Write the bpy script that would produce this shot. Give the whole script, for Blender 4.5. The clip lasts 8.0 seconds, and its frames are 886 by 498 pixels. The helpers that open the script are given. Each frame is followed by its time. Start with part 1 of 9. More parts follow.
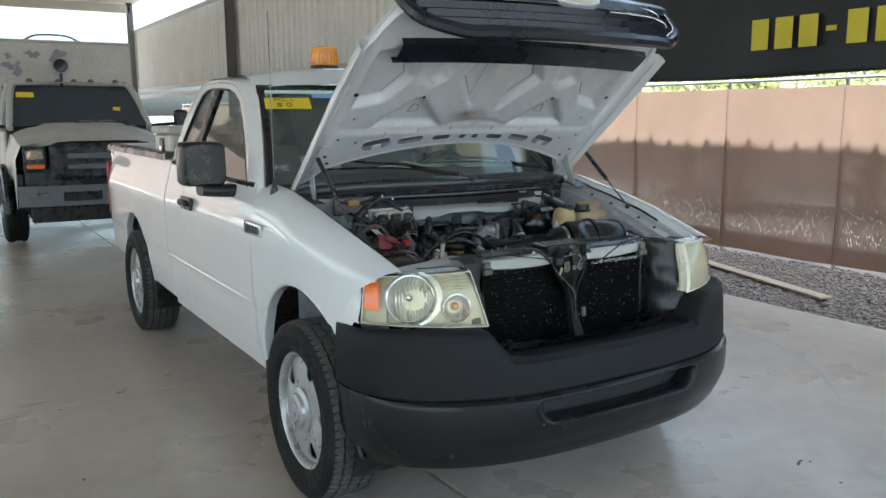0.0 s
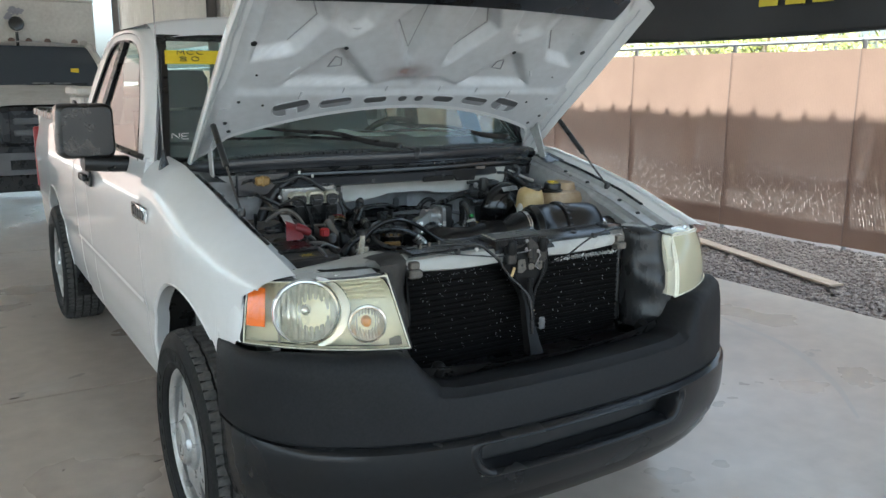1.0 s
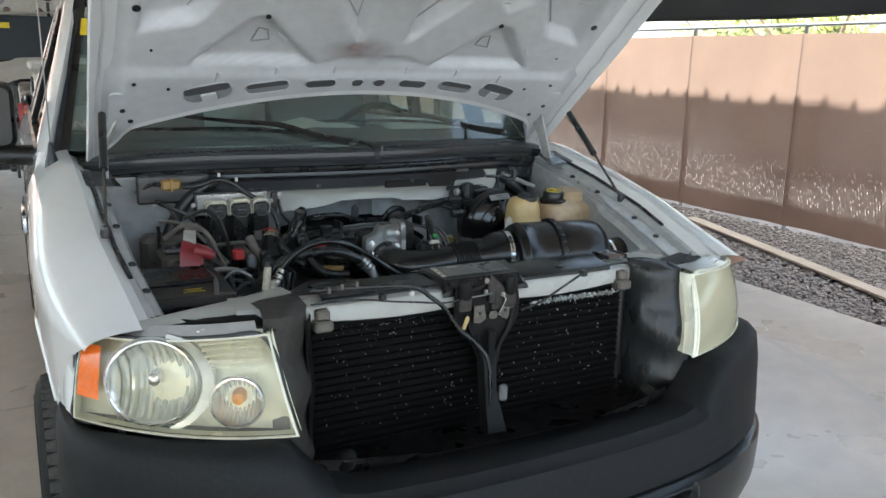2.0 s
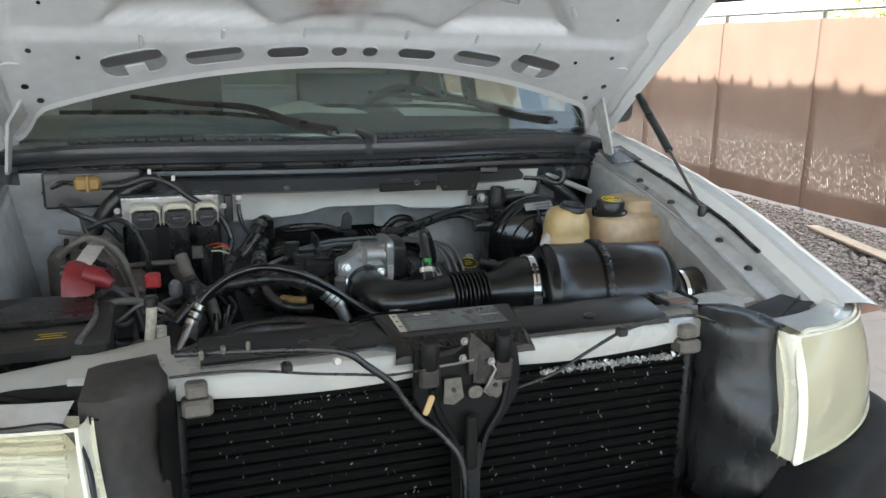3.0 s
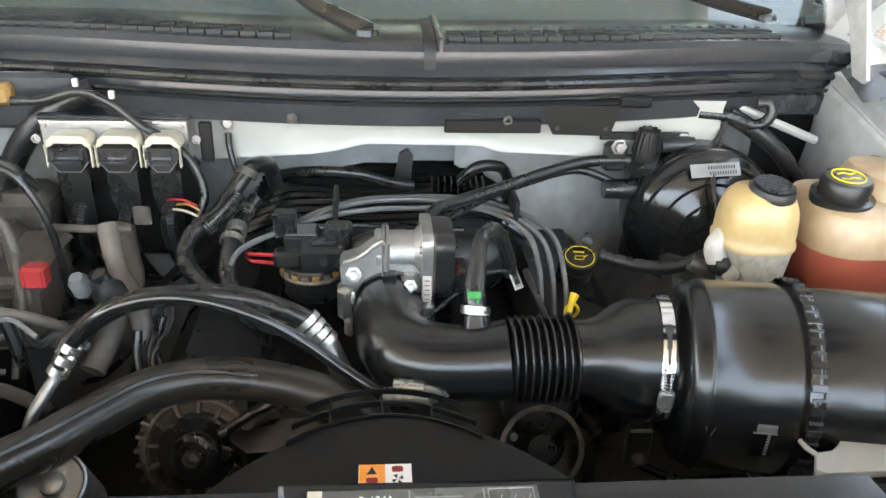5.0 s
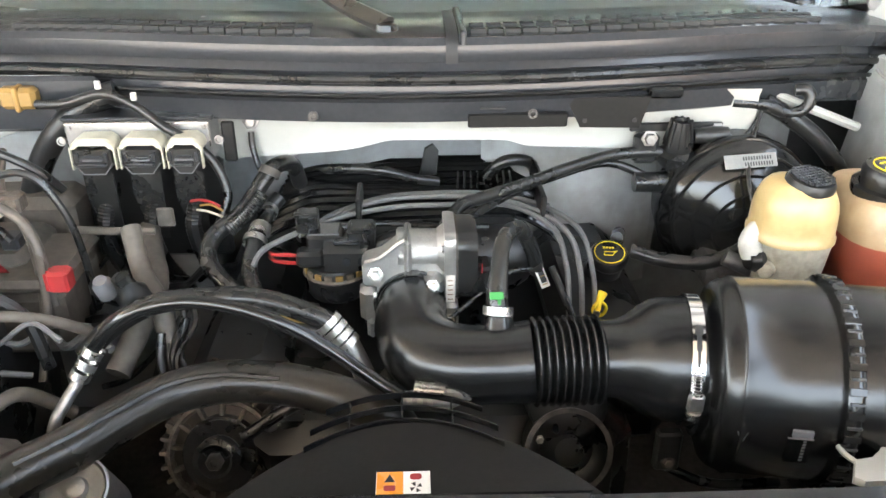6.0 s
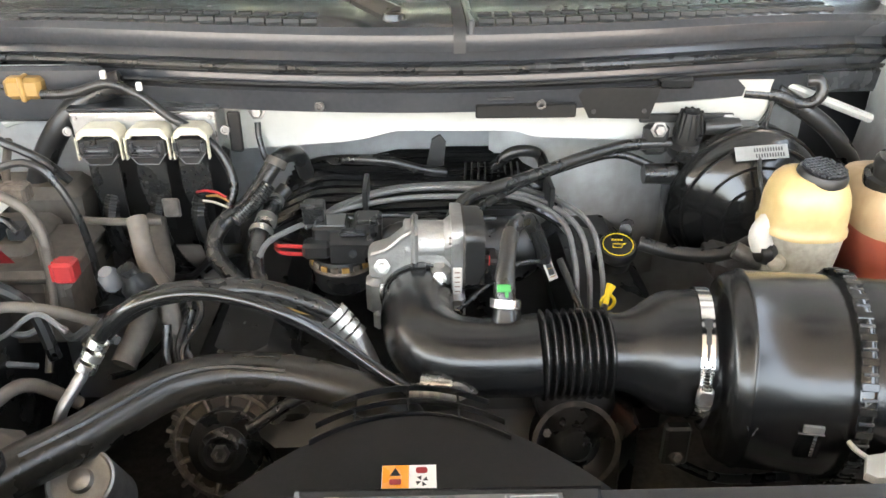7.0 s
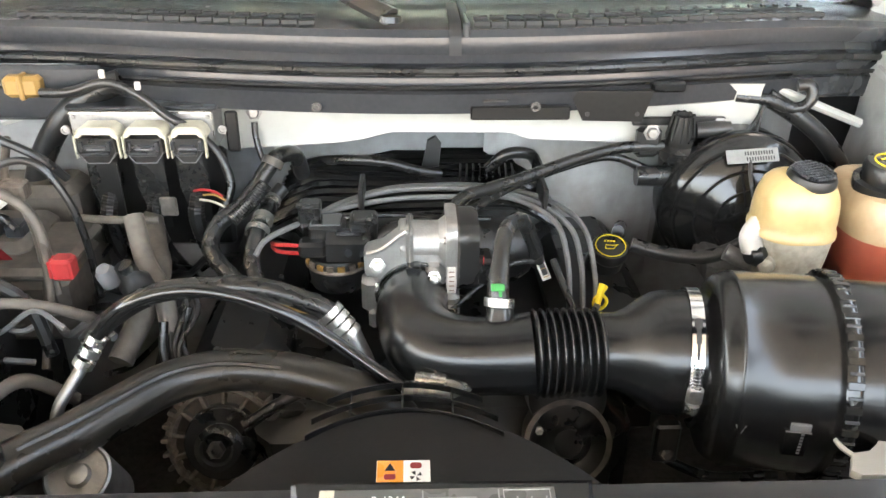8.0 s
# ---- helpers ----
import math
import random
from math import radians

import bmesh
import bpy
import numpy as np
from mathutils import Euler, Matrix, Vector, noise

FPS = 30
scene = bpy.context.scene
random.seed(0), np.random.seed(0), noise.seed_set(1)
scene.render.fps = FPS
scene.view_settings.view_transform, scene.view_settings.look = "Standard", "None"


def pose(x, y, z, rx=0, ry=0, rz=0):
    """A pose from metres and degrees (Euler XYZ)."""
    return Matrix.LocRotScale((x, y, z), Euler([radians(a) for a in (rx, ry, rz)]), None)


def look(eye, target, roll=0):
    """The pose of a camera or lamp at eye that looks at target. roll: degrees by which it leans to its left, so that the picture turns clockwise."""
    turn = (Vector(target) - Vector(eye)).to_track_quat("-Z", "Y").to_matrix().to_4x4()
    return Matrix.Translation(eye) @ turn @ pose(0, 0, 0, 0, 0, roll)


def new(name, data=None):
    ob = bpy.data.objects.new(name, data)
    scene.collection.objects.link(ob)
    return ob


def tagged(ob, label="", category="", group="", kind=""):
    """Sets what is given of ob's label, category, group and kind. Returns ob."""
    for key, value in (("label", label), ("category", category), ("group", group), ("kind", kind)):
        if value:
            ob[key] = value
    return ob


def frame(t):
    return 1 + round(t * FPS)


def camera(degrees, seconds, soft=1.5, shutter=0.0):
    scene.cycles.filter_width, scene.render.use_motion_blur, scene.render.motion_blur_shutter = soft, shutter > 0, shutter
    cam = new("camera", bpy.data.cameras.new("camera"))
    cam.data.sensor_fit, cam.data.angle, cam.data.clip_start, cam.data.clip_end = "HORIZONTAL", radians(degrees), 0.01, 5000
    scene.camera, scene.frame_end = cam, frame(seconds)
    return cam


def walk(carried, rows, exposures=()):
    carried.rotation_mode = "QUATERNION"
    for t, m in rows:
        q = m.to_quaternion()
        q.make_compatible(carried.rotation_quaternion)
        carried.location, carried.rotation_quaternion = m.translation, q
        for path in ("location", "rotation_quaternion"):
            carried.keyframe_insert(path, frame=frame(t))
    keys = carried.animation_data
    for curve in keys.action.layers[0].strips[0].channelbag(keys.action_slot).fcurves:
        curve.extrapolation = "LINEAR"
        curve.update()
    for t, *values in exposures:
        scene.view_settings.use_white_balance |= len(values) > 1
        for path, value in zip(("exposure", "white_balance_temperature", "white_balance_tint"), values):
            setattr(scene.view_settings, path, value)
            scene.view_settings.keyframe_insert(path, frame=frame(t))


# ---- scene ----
cam = camera(57.7, 8.0)
PATH = [
    (0, (-2.217, -2.173, 1.627), (-1.17, -0.502, 1.295), -0.2),
    (0.5, (-1.886, -1.961, 1.611), (-0.846, -0.293, 1.242), -0.2),
    (1, (-1.611, -1.697, 1.586), (-0.573, -0.037, 1.178), 0.2),
    (1.5, (-1.325, -1.458, 1.603), (-0.327, 0.218, 1.165), 0.2),
    (2, (-0.982, -1.268, 1.597), (-0.077, 0.455, 1.137), 1.1),
    (2.2, (-0.877, -1.174, 1.597), (-0.001, 0.561, 1.127), 1.9),
    (3.3, (-0.318, -0.64, 1.502), (0.194, 1.23, 1.012), 0.9),
    (3.5, (-0.242, -0.555, 1.527), (0.163, 1.32, 0.963), 1.7),
    (4, (-0.138, -0.329, 1.523), (0.156, 1.504, 0.778), 1.8),
    (4.5, (-0.094, -0.117, 1.552), (0.151, 1.69, 0.731), 1.5),
    (4.7, (-0.073, -0.067, 1.56), (0.14, 1.728, 0.704), 2.1),
    (6, (-0.022, -0.015, 1.566), (0.049, 1.764, 0.656), -0.0),
    (6.5, (-0.023, -0.009, 1.564), (0.033, 1.764, 0.641), -0.1),
    (7, (-0.021, -0.007, 1.563), (0.031, 1.763, 0.633), -0.1),
    (7.5, (-0.021, -0.009, 1.564), (0.044, 1.761, 0.636), 0.4),
    (8, (-0.023, -0.02, 1.566), (0.045, 1.752, 0.641), 0.5),
]
EXPOSURES = [(0.0, 2.36, 5500, -4), (1.0, 2.53, 5540, -3), (2.2, 2.70, 5720, -1), (3.5, 3.30, 5980, 1), (4.5, 4.12, 6150, 3), (6.0, 4.76, 6450, 4.5), (7.0, 4.83, 6600, 5), (8.0, 4.83, 6620, 5)]
walk(cam, [(t, look(eye, target, roll)) for t, eye, target, roll in PATH], EXPOSURES)
# ---- light ----
SUN_ELEV, SUN_AZ = 69.0, 262.0  # azimuth from +y towards +x
world = bpy.data.worlds.new("sky")
scene.world = world
world.use_nodes = True
wn = world.node_tree
sky = wn.nodes.new("ShaderNodeTexSky")
sky.sky_type, sky.sun_disc = "NISHITA", False
sky.sun_elevation, sky.sun_rotation = radians(SUN_ELEV), radians(SUN_AZ)
sky.air_density, sky.dust_density, sky.ozone_density = 1.0, 5.0, 0.5
haze = wn.nodes.new("ShaderNodeHueSaturation")
haze.inputs["Saturation"].default_value = 0.50
wn.links.new(sky.outputs[0], haze.inputs["Color"])
wn.links.new(haze.outputs[0], wn.nodes["Background"].inputs[0])
wn.nodes["Background"].inputs[1].default_value = 0.13
sun = new("sun", bpy.data.lights.new("sun", "SUN"))
sun.data.energy, sun.data.angle, sun.data.color = 4.2, radians(0.5), (1.0, 0.95, 0.87)
_az, _el = radians(SUN_AZ), radians(SUN_ELEV)
sun.matrix_world = look(Vector((math.sin(_az) * math.cos(_el), math.cos(_az) * math.cos(_el), math.sin(_el))) * 40, (0, 0, 0))


# ---- materials ----
def mat(name, col, rough=0.5, metal=0.0, col2=None, scale=6.0, fine=60.0, amount=0.35, bump=0.0, bump_scale=None, coat=0.0, per_object=0.0,
        stretch=(1, 1, 1), spec=0.5, rough_var=0.12):
    m = bpy.data.materials.new(name)
    m.use_nodes = True
    nt = m.node_tree
    b = nt.nodes["Principled BSDF"]
    b.inputs["Metallic"].default_value = metal
    b.inputs["Specular IOR Level"].default_value = spec
    b.inputs["Coat Weight"].default_value = coat
    b.inputs["Coat Roughness"].default_value = 0.03
    co = nt.nodes.new("ShaderNodeTexCoord")
    mp = nt.nodes.new("ShaderNodeMapping")
    mp.inputs["Scale"].default_value = stretch
    nt.links.new(co.outputs["Object"], mp.inputs[0])
    n1 = nt.nodes.new("ShaderNodeTexNoise")
    n1.inputs["Scale"].default_value, n1.inputs["Detail"].default_value = scale, 5
    n2 = nt.nodes.new("ShaderNodeTexNoise")
    n2.inputs["Scale"].default_value, n2.inputs["Detail"].default_value = fine, 3
    for n in (n1, n2):
        nt.links.new(mp.outputs[0], n.inputs["Vector"])
    add = nt.nodes.new("ShaderNodeMath")
    add.operation = "ADD"
    nt.links.new(n1.outputs["Fac"], add.inputs[0])
    nt.links.new(n2.outputs["Fac"], add.inputs[1])
    rng = nt.nodes.new("ShaderNodeMapRange")
    rng.inputs["From Min"].default_value, rng.inputs["From Max"].default_value = 0.7, 1.3
    rng.inputs["To Min"].default_value, rng.inputs["To Max"].default_value = 0.0, amount * 2
    nt.links.new(add.outputs[0], rng.inputs["Value"])
    mix = nt.nodes.new("ShaderNodeMix")
    mix.data_type = "RGBA"
    mix.inputs[6].default_value = (*col, 1)
    mix.inputs[7].default_value = (*(col2 or tuple(c * 0.7 for c in col)), 1)
    nt.links.new(rng.outputs[0], mix.inputs[0])
    out = mix.outputs[2]
    if per_object:
        oi = nt.nodes.new("ShaderNodeObjectInfo")
        hsv = nt.nodes.new("ShaderNodeHueSaturation")
        r2 = nt.nodes.new("ShaderNodeMapRange")
        r2.inputs["To Min"].default_value, r2.inputs["To Max"].default_value = 1 - per_object, 1 + per_object
        nt.links.new(oi.outputs["Random"], r2.inputs["Value"])
        nt.links.new(r2.outputs[0], hsv.inputs["Value"])
        nt.links.new(out, hsv.inputs["Color"])
        out = hsv.outputs[0]
    nt.links.new(out, b.inputs["Base Color"])
    rr = nt.nodes.new("ShaderNodeMapRange")
    rr.inputs["From Min"].default_value, rr.inputs["From Max"].default_value = 0.3, 0.7
    rr.inputs["To Min"].default_value, rr.inputs["To Max"].default_value = max(0.02, rough - rough_var), min(1, rough + rough_var)
    nt.links.new(n1.outputs["Fac"], rr.inputs["Value"])
    nt.links.new(rr.outputs[0], b.inputs["Roughness"])
    if bump:
        n3 = nt.nodes.new("ShaderNodeTexNoise")
        n3.inputs["Scale"].default_value, n3.inputs["Detail"].default_value = bump_scale or fine, 4
        nt.links.new(mp.outputs[0], n3.inputs["Vector"])
        bp = nt.nodes.new("ShaderNodeBump")
        bp.inputs["Strength"].default_value, bp.inputs["Distance"].default_value = bump, 0.01
        nt.links.new(n3.outputs["Fac"], bp.inputs["Height"])
        nt.links.new(bp.outputs[0], b.inputs["Normal"])
    return m


def glass_mat(name, tint, ior=1.45, rough=0.0, haze=None):
    """A thin pane: what lies behind shows tinted, and the gloss follows Fresnel."""
    m = bpy.data.materials.new(name)
    m.use_nodes = True
    nt = m.node_tree
    nt.nodes.remove(nt.nodes["Principled BSDF"])
    tr = nt.nodes.new("ShaderNodeBsdfTransparent")
    tr.inputs[0].default_value = (*tint, 1)
    gl = nt.nodes.new("ShaderNodeBsdfGlossy")
    gl.inputs["Roughness"].default_value = rough
    fr = nt.nodes.new("ShaderNodeFresnel")
    fr.inputs[0].default_value = ior
    mx = nt.nodes.new("ShaderNodeMixShader")
    nt.links.new(fr.outputs[0], mx.inputs[0])
    if haze:
        df = nt.nodes.new("ShaderNodeBsdfDiffuse")
        df.inputs[0].default_value = (*haze[1], 1)
        hz = nt.nodes.new("ShaderNodeMixShader")
        hz.inputs[0].default_value = haze[0]
        nt.links.new(tr.outputs[0], hz.inputs[1])
        nt.links.new(df.outputs[0], hz.inputs[2])
        nt.links.new(hz.outputs[0], mx.inputs[1])
    else:
        nt.links.new(tr.outputs[0], mx.inputs[1])
    nt.links.new(gl.outputs[0], mx.inputs[2])
    nt.links.new(mx.outputs[0], nt.nodes["Material Output"].inputs[0])
    return m


M_CONCRETE = mat("concrete", (0.565, 0.495, 0.42), 0.33, col2=(0.43, 0.37, 0.31), scale=0.9, fine=9, amount=0.4, bump=0.06, bump_scale=90, per_object=0.02, spec=0.8)


def spot_stains(m, size, low, high, colour, amount):
    """Lays irregular stains over a material's colour."""
    nt = m.node_tree
    b = nt.nodes["Principled BSDF"]
    src = b.inputs["Base Color"].links[0].from_socket
    geo = nt.nodes.new("ShaderNodeNewGeometry")
    n1 = nt.nodes.new("ShaderNodeTexNoise")
    n1.inputs["Scale"].default_value, n1.inputs["Detail"].default_value, n1.inputs["Roughness"].default_value = size, 6, 0.62
    nt.links.new(geo.outputs["Position"], n1.inputs["Vector"])
    r = nt.nodes.new("ShaderNodeMapRange")
    r.inputs["From Min"].default_value, r.inputs["From Max"].default_value, r.inputs["To Max"].default_value = low, high, amount
    nt.links.new(n1.outputs["Fac"], r.inputs["Value"])
    mx = nt.nodes.new("ShaderNodeMix")
    mx.data_type = "RGBA"
    nt.links.new(r.outputs[0], mx.inputs[0])
    nt.links.new(src, mx.inputs[6])
    mx.inputs[7].default_value = (*colour, 1)
    nt.links.new(mx.outputs[2], b.inputs["Base Color"])


def by_place(m):
    """Lets a material's pattern run on from piece to piece."""
    nt = m.node_tree
    mp = next(n for n in nt.nodes if n.type == "MAPPING")
    geo = nt.nodes.new("ShaderNodeNewGeometry")
    nt.links.new(geo.outputs["Position"], mp.inputs[0])


by_place(M_CONCRETE)
spot_stains(M_CONCRETE, 0.55, 0.50, 0.72, (0.24, 0.215, 0.19), 0.5)
spot_stains(M_CONCRETE, 3.1, 0.66, 0.72, (0.10, 0.09, 0.08), 0.45)
spot_stains(M_CONCRETE, 1.3, 0.58, 0.75, (0.62, 0.60, 0.56), 0.4)
M_GROUND = mat("dirt", (0.30, 0.25, 0.22), 0.95, col2=(0.2, 0.165, 0.15), scale=1.5, fine=25, bump=0.5, bump_scale=60)
M_GRAVEL = mat("gravel_stone", (0.42, 0.35, 0.305), 0.9, col2=(0.17, 0.14, 0.125), scale=22, fine=70, amount=0.6, bump=0.3)
M_PAINT = mat("white_paint", (0.80, 0.80, 0.79), 0.38, col2=(0.75, 0.75, 0.735), scale=2, fine=25, amount=0.35, coat=1.0, bump=0.0, rough_var=0.04)
# Hood's inner white, greyed so its colour carries the underside's shade.
M_PAINT_IN = mat("shade_greyed_white", (0.58, 0.59, 0.595), 0.4, col2=(0.44, 0.44, 0.435), scale=5, fine=30, amount=0.28, bump=0.04, bump_scale=20)
M_DARKPLASTIC = mat("dark_plastic", (0.022, 0.0232, 0.026), 0.28, col2=(0.034, 0.035, 0.038), scale=8, fine=160, bump=0.04, bump_scale=500)
M_BUMPER = mat("bumper_plastic", (0.015, 0.0155, 0.0165), 0.5, col2=(0.026, 0.0262, 0.0272), scale=4, fine=120, bump=0.08, bump_scale=700, spec=0.12)
M_BUMPER_GREY = mat("bumper_grey_paint", (0.013, 0.0135, 0.0145), 0.26, col2=(0.019, 0.0192, 0.0202), scale=3, fine=60, amount=0.14, rough_var=0.05, bump=0.01, bump_scale=200, spec=0.30)
M_TREAD = mat("dusty_tread_rubber", (0.11, 0.105, 0.098), 0.85, col2=(0.06, 0.058, 0.055), scale=14, fine=90, amount=0.4, bump=0.15, bump_scale=140, spec=0.1)
M_NAVY = mat("blue_black_plastic", (0.010, 0.012, 0.018), 0.3, col2=(0.016, 0.018, 0.024), scale=6, fine=120, amount=0.3, bump=0.03, bump_scale=300)
M_TYRE = mat("tyre_rubber", (0.013, 0.013, 0.0128), 0.6, col2=(0.034, 0.033, 0.031), scale=10, fine=80, amount=0.3, bump=0.15, bump_scale=140, spec=0.12)
M_RIM = mat("silver_wheel_paint", (0.50, 0.50, 0.49), 0.34, 0.45, col2=(0.34, 0.33, 0.31), scale=12, fine=60, bump=0.03)
M_CHROME = mat("chrome", (0.75, 0.75, 0.76), 0.12, 1.0, col2=(0.6, 0.6, 0.6), scale=9, fine=40, rough_var=0.06)
M_ALU = mat("cast_aluminium", (0.38, 0.375, 0.36), 0.42, 0.85, col2=(0.3, 0.29, 0.28), scale=25, fine=120, bump=0.12, bump_scale=240)
M_STEEL = mat("dull_steel", (0.32, 0.31, 0.3), 0.45, 0.85, col2=(0.16, 0.14, 0.13), scale=25, fine=110, bump=0.08)
M_BLACK = mat("black_plastic", (0.013, 0.0128, 0.0125), 0.32, col2=(0.024, 0.0225, 0.021), scale=14, fine=120, amount=0.15, bump=0.02, bump_scale=300)
M_GLOSSBLACK = mat("gloss_black", (0.008, 0.008, 0.008), 0.13, col2=(0.014, 0.0135, 0.013), scale=10, fine=90, amount=0.3, rough_var=0.04)
M_SATIN = mat("satin_black_plastic", (0.008, 0.008, 0.008), 0.24, col2=(0.012, 0.0118, 0.0115), scale=5, fine=200, amount=0.14, rough_var=0.03)
M_RUBBER = mat("black_rubber", (0.013, 0.013, 0.0127), 0.28, col2=(0.028, 0.026, 0.0235), scale=18, fine=140, amount=0.25, bump=0.03, bump_scale=300, rough_var=0.08)
M_GRIME = mat("grimy_metal", (0.045, 0.04, 0.035), 0.6, 0.3, col2=(0.12, 0.105, 0.09), scale=14, fine=70, amount=0.45, bump=0.25, bump_scale=90)
M_CARDARK = mat("dark_interior", (0.035, 0.035, 0.037), 0.8, col2=(0.05, 0.05, 0.05), scale=8, fine=60)
M_GREYTRIM = mat("grey_trim", (0.16, 0.16, 0.165), 0.7, col2=(0.12, 0.12, 0.12), scale=8, fine=80, bump=0.05)
M_GLASS = glass_mat("window_glass", (0.86, 0.97, 0.93), 1.85)
# Slate diffuse colour stands in for reflections on the old truck's glass.
M_TINT = glass_mat("tinted_sheen_glass", (0.16, 0.18, 0.18), 1.14, 0.15, haze=(0.80, (0.085, 0.097, 0.108)))
# Pale diffuse haze stands in for reflected light and veil on the windscreen.
M_SCREENGLASS = glass_mat("hazed_windscreen_glass", (0.80, 0.96, 0.90), 1.6, haze=(0.10, (0.66, 0.78, 0.73)))
# Paler copy of the yellowed lens; its extra haze paints a grazing sheen.
M_SHEENLENS = glass_mat("grazing_sheen_lens", (0.98, 0.95, 0.85), 1.5, 0.05, haze=(0.48, (0.86, 0.80, 0.56)))
M_LENS = glass_mat("aged_lamp_lens", (0.98, 0.95, 0.85), 1.5, 0.03, haze=(0.09, (0.88, 0.83, 0.60)))
M_CREAM = mat("lamp_housing", (0.88, 0.86, 0.72), 0.28, 0.12, col2=(0.82, 0.79, 0.62), scale=6, fine=30, rough_var=0.08)
M_SILVER = mat("lamp_reflector", (0.88, 0.89, 0.89), 0.2, 0.6, col2=(0.7, 0.7, 0.68), scale=14, fine=50, rough_var=0.08)
M_AMBER = mat("amber_lens", (0.95, 0.20, 0.02), 0.25, col2=(0.75, 0.16, 0.02), scale=30, fine=80, coat=0.5)
M_ORANGE = mat("orange_plastic", (0.85, 0.33, 0.02), 0.3, col2=(0.7, 0.25, 0.02), scale=12, fine=60, coat=0.4)
M_RED = mat("red_plastic", (0.36, 0.022, 0.024), 0.45, col2=(0.22, 0.018, 0.018), scale=20, fine=90)
M_REDCOVER = mat("dark_red_plastic", (0.21, 0.014, 0.018), 0.45, col2=(0.12, 0.011, 0.012), scale=20, fine=90)
M_YELLOW = mat("yellow_paper", (0.82, 0.62, 0.03), 0.6, col2=(0.75, 0.54, 0.02), scale=9, fine=50)
M_PAPER = mat("white_paper", (0.86, 0.86, 0.83), 0.7, col2=(0.78, 0.785, 0.76), scale=6, fine=40)
M_INK = mat("ink", (0.02, 0.02, 0.02), 0.6)
M_TAPE = mat("blue_tape", (0.30, 0.47, 0.72), 0.6, col2=(0.26, 0.42, 0.66), scale=8, fine=60)
M_BANNER = mat("black_vinyl", (0.012, 0.0125, 0.0145), 0.55, col2=(0.019, 0.0195, 0.021), scale=2.5, fine=200, bump=0.15, bump_scale=3)
M_BANNERTXT = mat("yellow_vinyl", (0.62, 0.52, 0.03), 0.55, col2=(0.54, 0.44, 0.02), scale=3, fine=80)
M_SCREEN = mat("brown_fence_screen", (0.268, 0.171, 0.129), 0.9, col2=(0.21, 0.134, 0.101), scale=1.6, fine=180, amount=0.35, bump=0.2, bump_scale=5, spec=0.2)


def woven_screen(m):
    """Gives a cloth the slanted gaps of a loose weave, through which the land behind shows; a height ramp places the
    glints.
    """
    nt = m.node_tree
    co = nt.nodes.new("ShaderNodeTexCoord")
    mp = nt.nodes.new("ShaderNodeMapping")
    mp.inputs["Rotation"].default_value = (radians(14), 0, 0)
    nt.links.new(co.outputs["Object"], mp.inputs[0])
    wv = nt.nodes.new("ShaderNodeTexWave")
    wv.wave_type, wv.bands_direction = "BANDS", "Y"
    for k, v in (("Scale", 11.0), ("Distortion", 4.0), ("Detail", 2.0), ("Detail Scale", 0.6)):
        wv.inputs[k].default_value = v
    nt.links.new(mp.outputs[0], wv.inputs["Vector"])
    mp2 = nt.nodes.new("ShaderNodeMapping")
    mp2.inputs["Scale"].default_value = (1, 55, 24)
    nt.links.new(co.outputs["Object"], mp2.inputs[0])
    nz = nt.nodes.new("ShaderNodeTexNoise")
    nz.inputs["Scale"].default_value, nz.inputs["Detail"].default_value = 1.0, 3
    nt.links.new(mp2.outputs[0], nz.inputs["Vector"])
    a = nt.nodes.new("ShaderNodeMapRange")
    a.inputs["From Min"].default_value, a.inputs["From Max"].default_value, a.inputs["To Max"].default_value = 0.76, 0.98, 0.40
    nt.links.new(wv.outputs["Fac"], a.inputs["Value"])
    b = nt.nodes.new("ShaderNodeMapRange")
    b.inputs["From Min"].default_value, b.inputs["From Max"].default_value = 0.34, 0.60
    nt.links.new(nz.outputs["Fac"], b.inputs["Value"])
    sep = nt.nodes.new("ShaderNodeSeparateXYZ")
    nt.links.new(co.outputs["Object"], sep.inputs[0])
    tall = nt.nodes.new("ShaderNodeMath")
    tall.operation, tall.inputs[1].default_value = "DIVIDE", 2.0
    nt.links.new(sep.outputs["Z"], tall.inputs[0])
    # Opens the gaps by height to put in the glints of light, mostly low.
    glint_ramp = nt.nodes.new("ShaderNodeValToRGB")
    ramp = glint_ramp.color_ramp.elements
    ramp[0].position, ramp[0].color = 0.105, (0, 0, 0, 1)
    ramp[1].position, ramp[1].color = 0.13, (1, 1, 1, 1)
    for at, v in ((0.33, 0.9), (0.40, 0.32), (0.62, 0.22), (0.72, 0.10)):
        e = ramp.new(at)
        e.color = (v, v, v, 1)
    nt.links.new(tall.outputs[0], glint_ramp.inputs[0])
    mv = nt.nodes.new("ShaderNodeMath")
    mv.operation = "MULTIPLY"
    nt.links.new(a.outputs[0], mv.inputs[0])
    nt.links.new(glint_ramp.outputs[0], mv.inputs[1])
    mu = nt.nodes.new("ShaderNodeMath")
    mu.operation = "MULTIPLY"
    nt.links.new(mv.outputs[0], mu.inputs[0])
    nt.links.new(b.outputs[0], mu.inputs[1])
    tr = nt.nodes.new("ShaderNodeBsdfTransparent")
    mx = nt.nodes.new("ShaderNodeMixShader")
    nt.links.new(mu.outputs[0], mx.inputs[0])
    nt.links.new(nt.nodes["Principled BSDF"].outputs[0], mx.inputs[1])
    nt.links.new(tr.outputs[0], mx.inputs[2])
    nt.links.new(mx.outputs[0], nt.nodes["Material Output"].inputs[0])


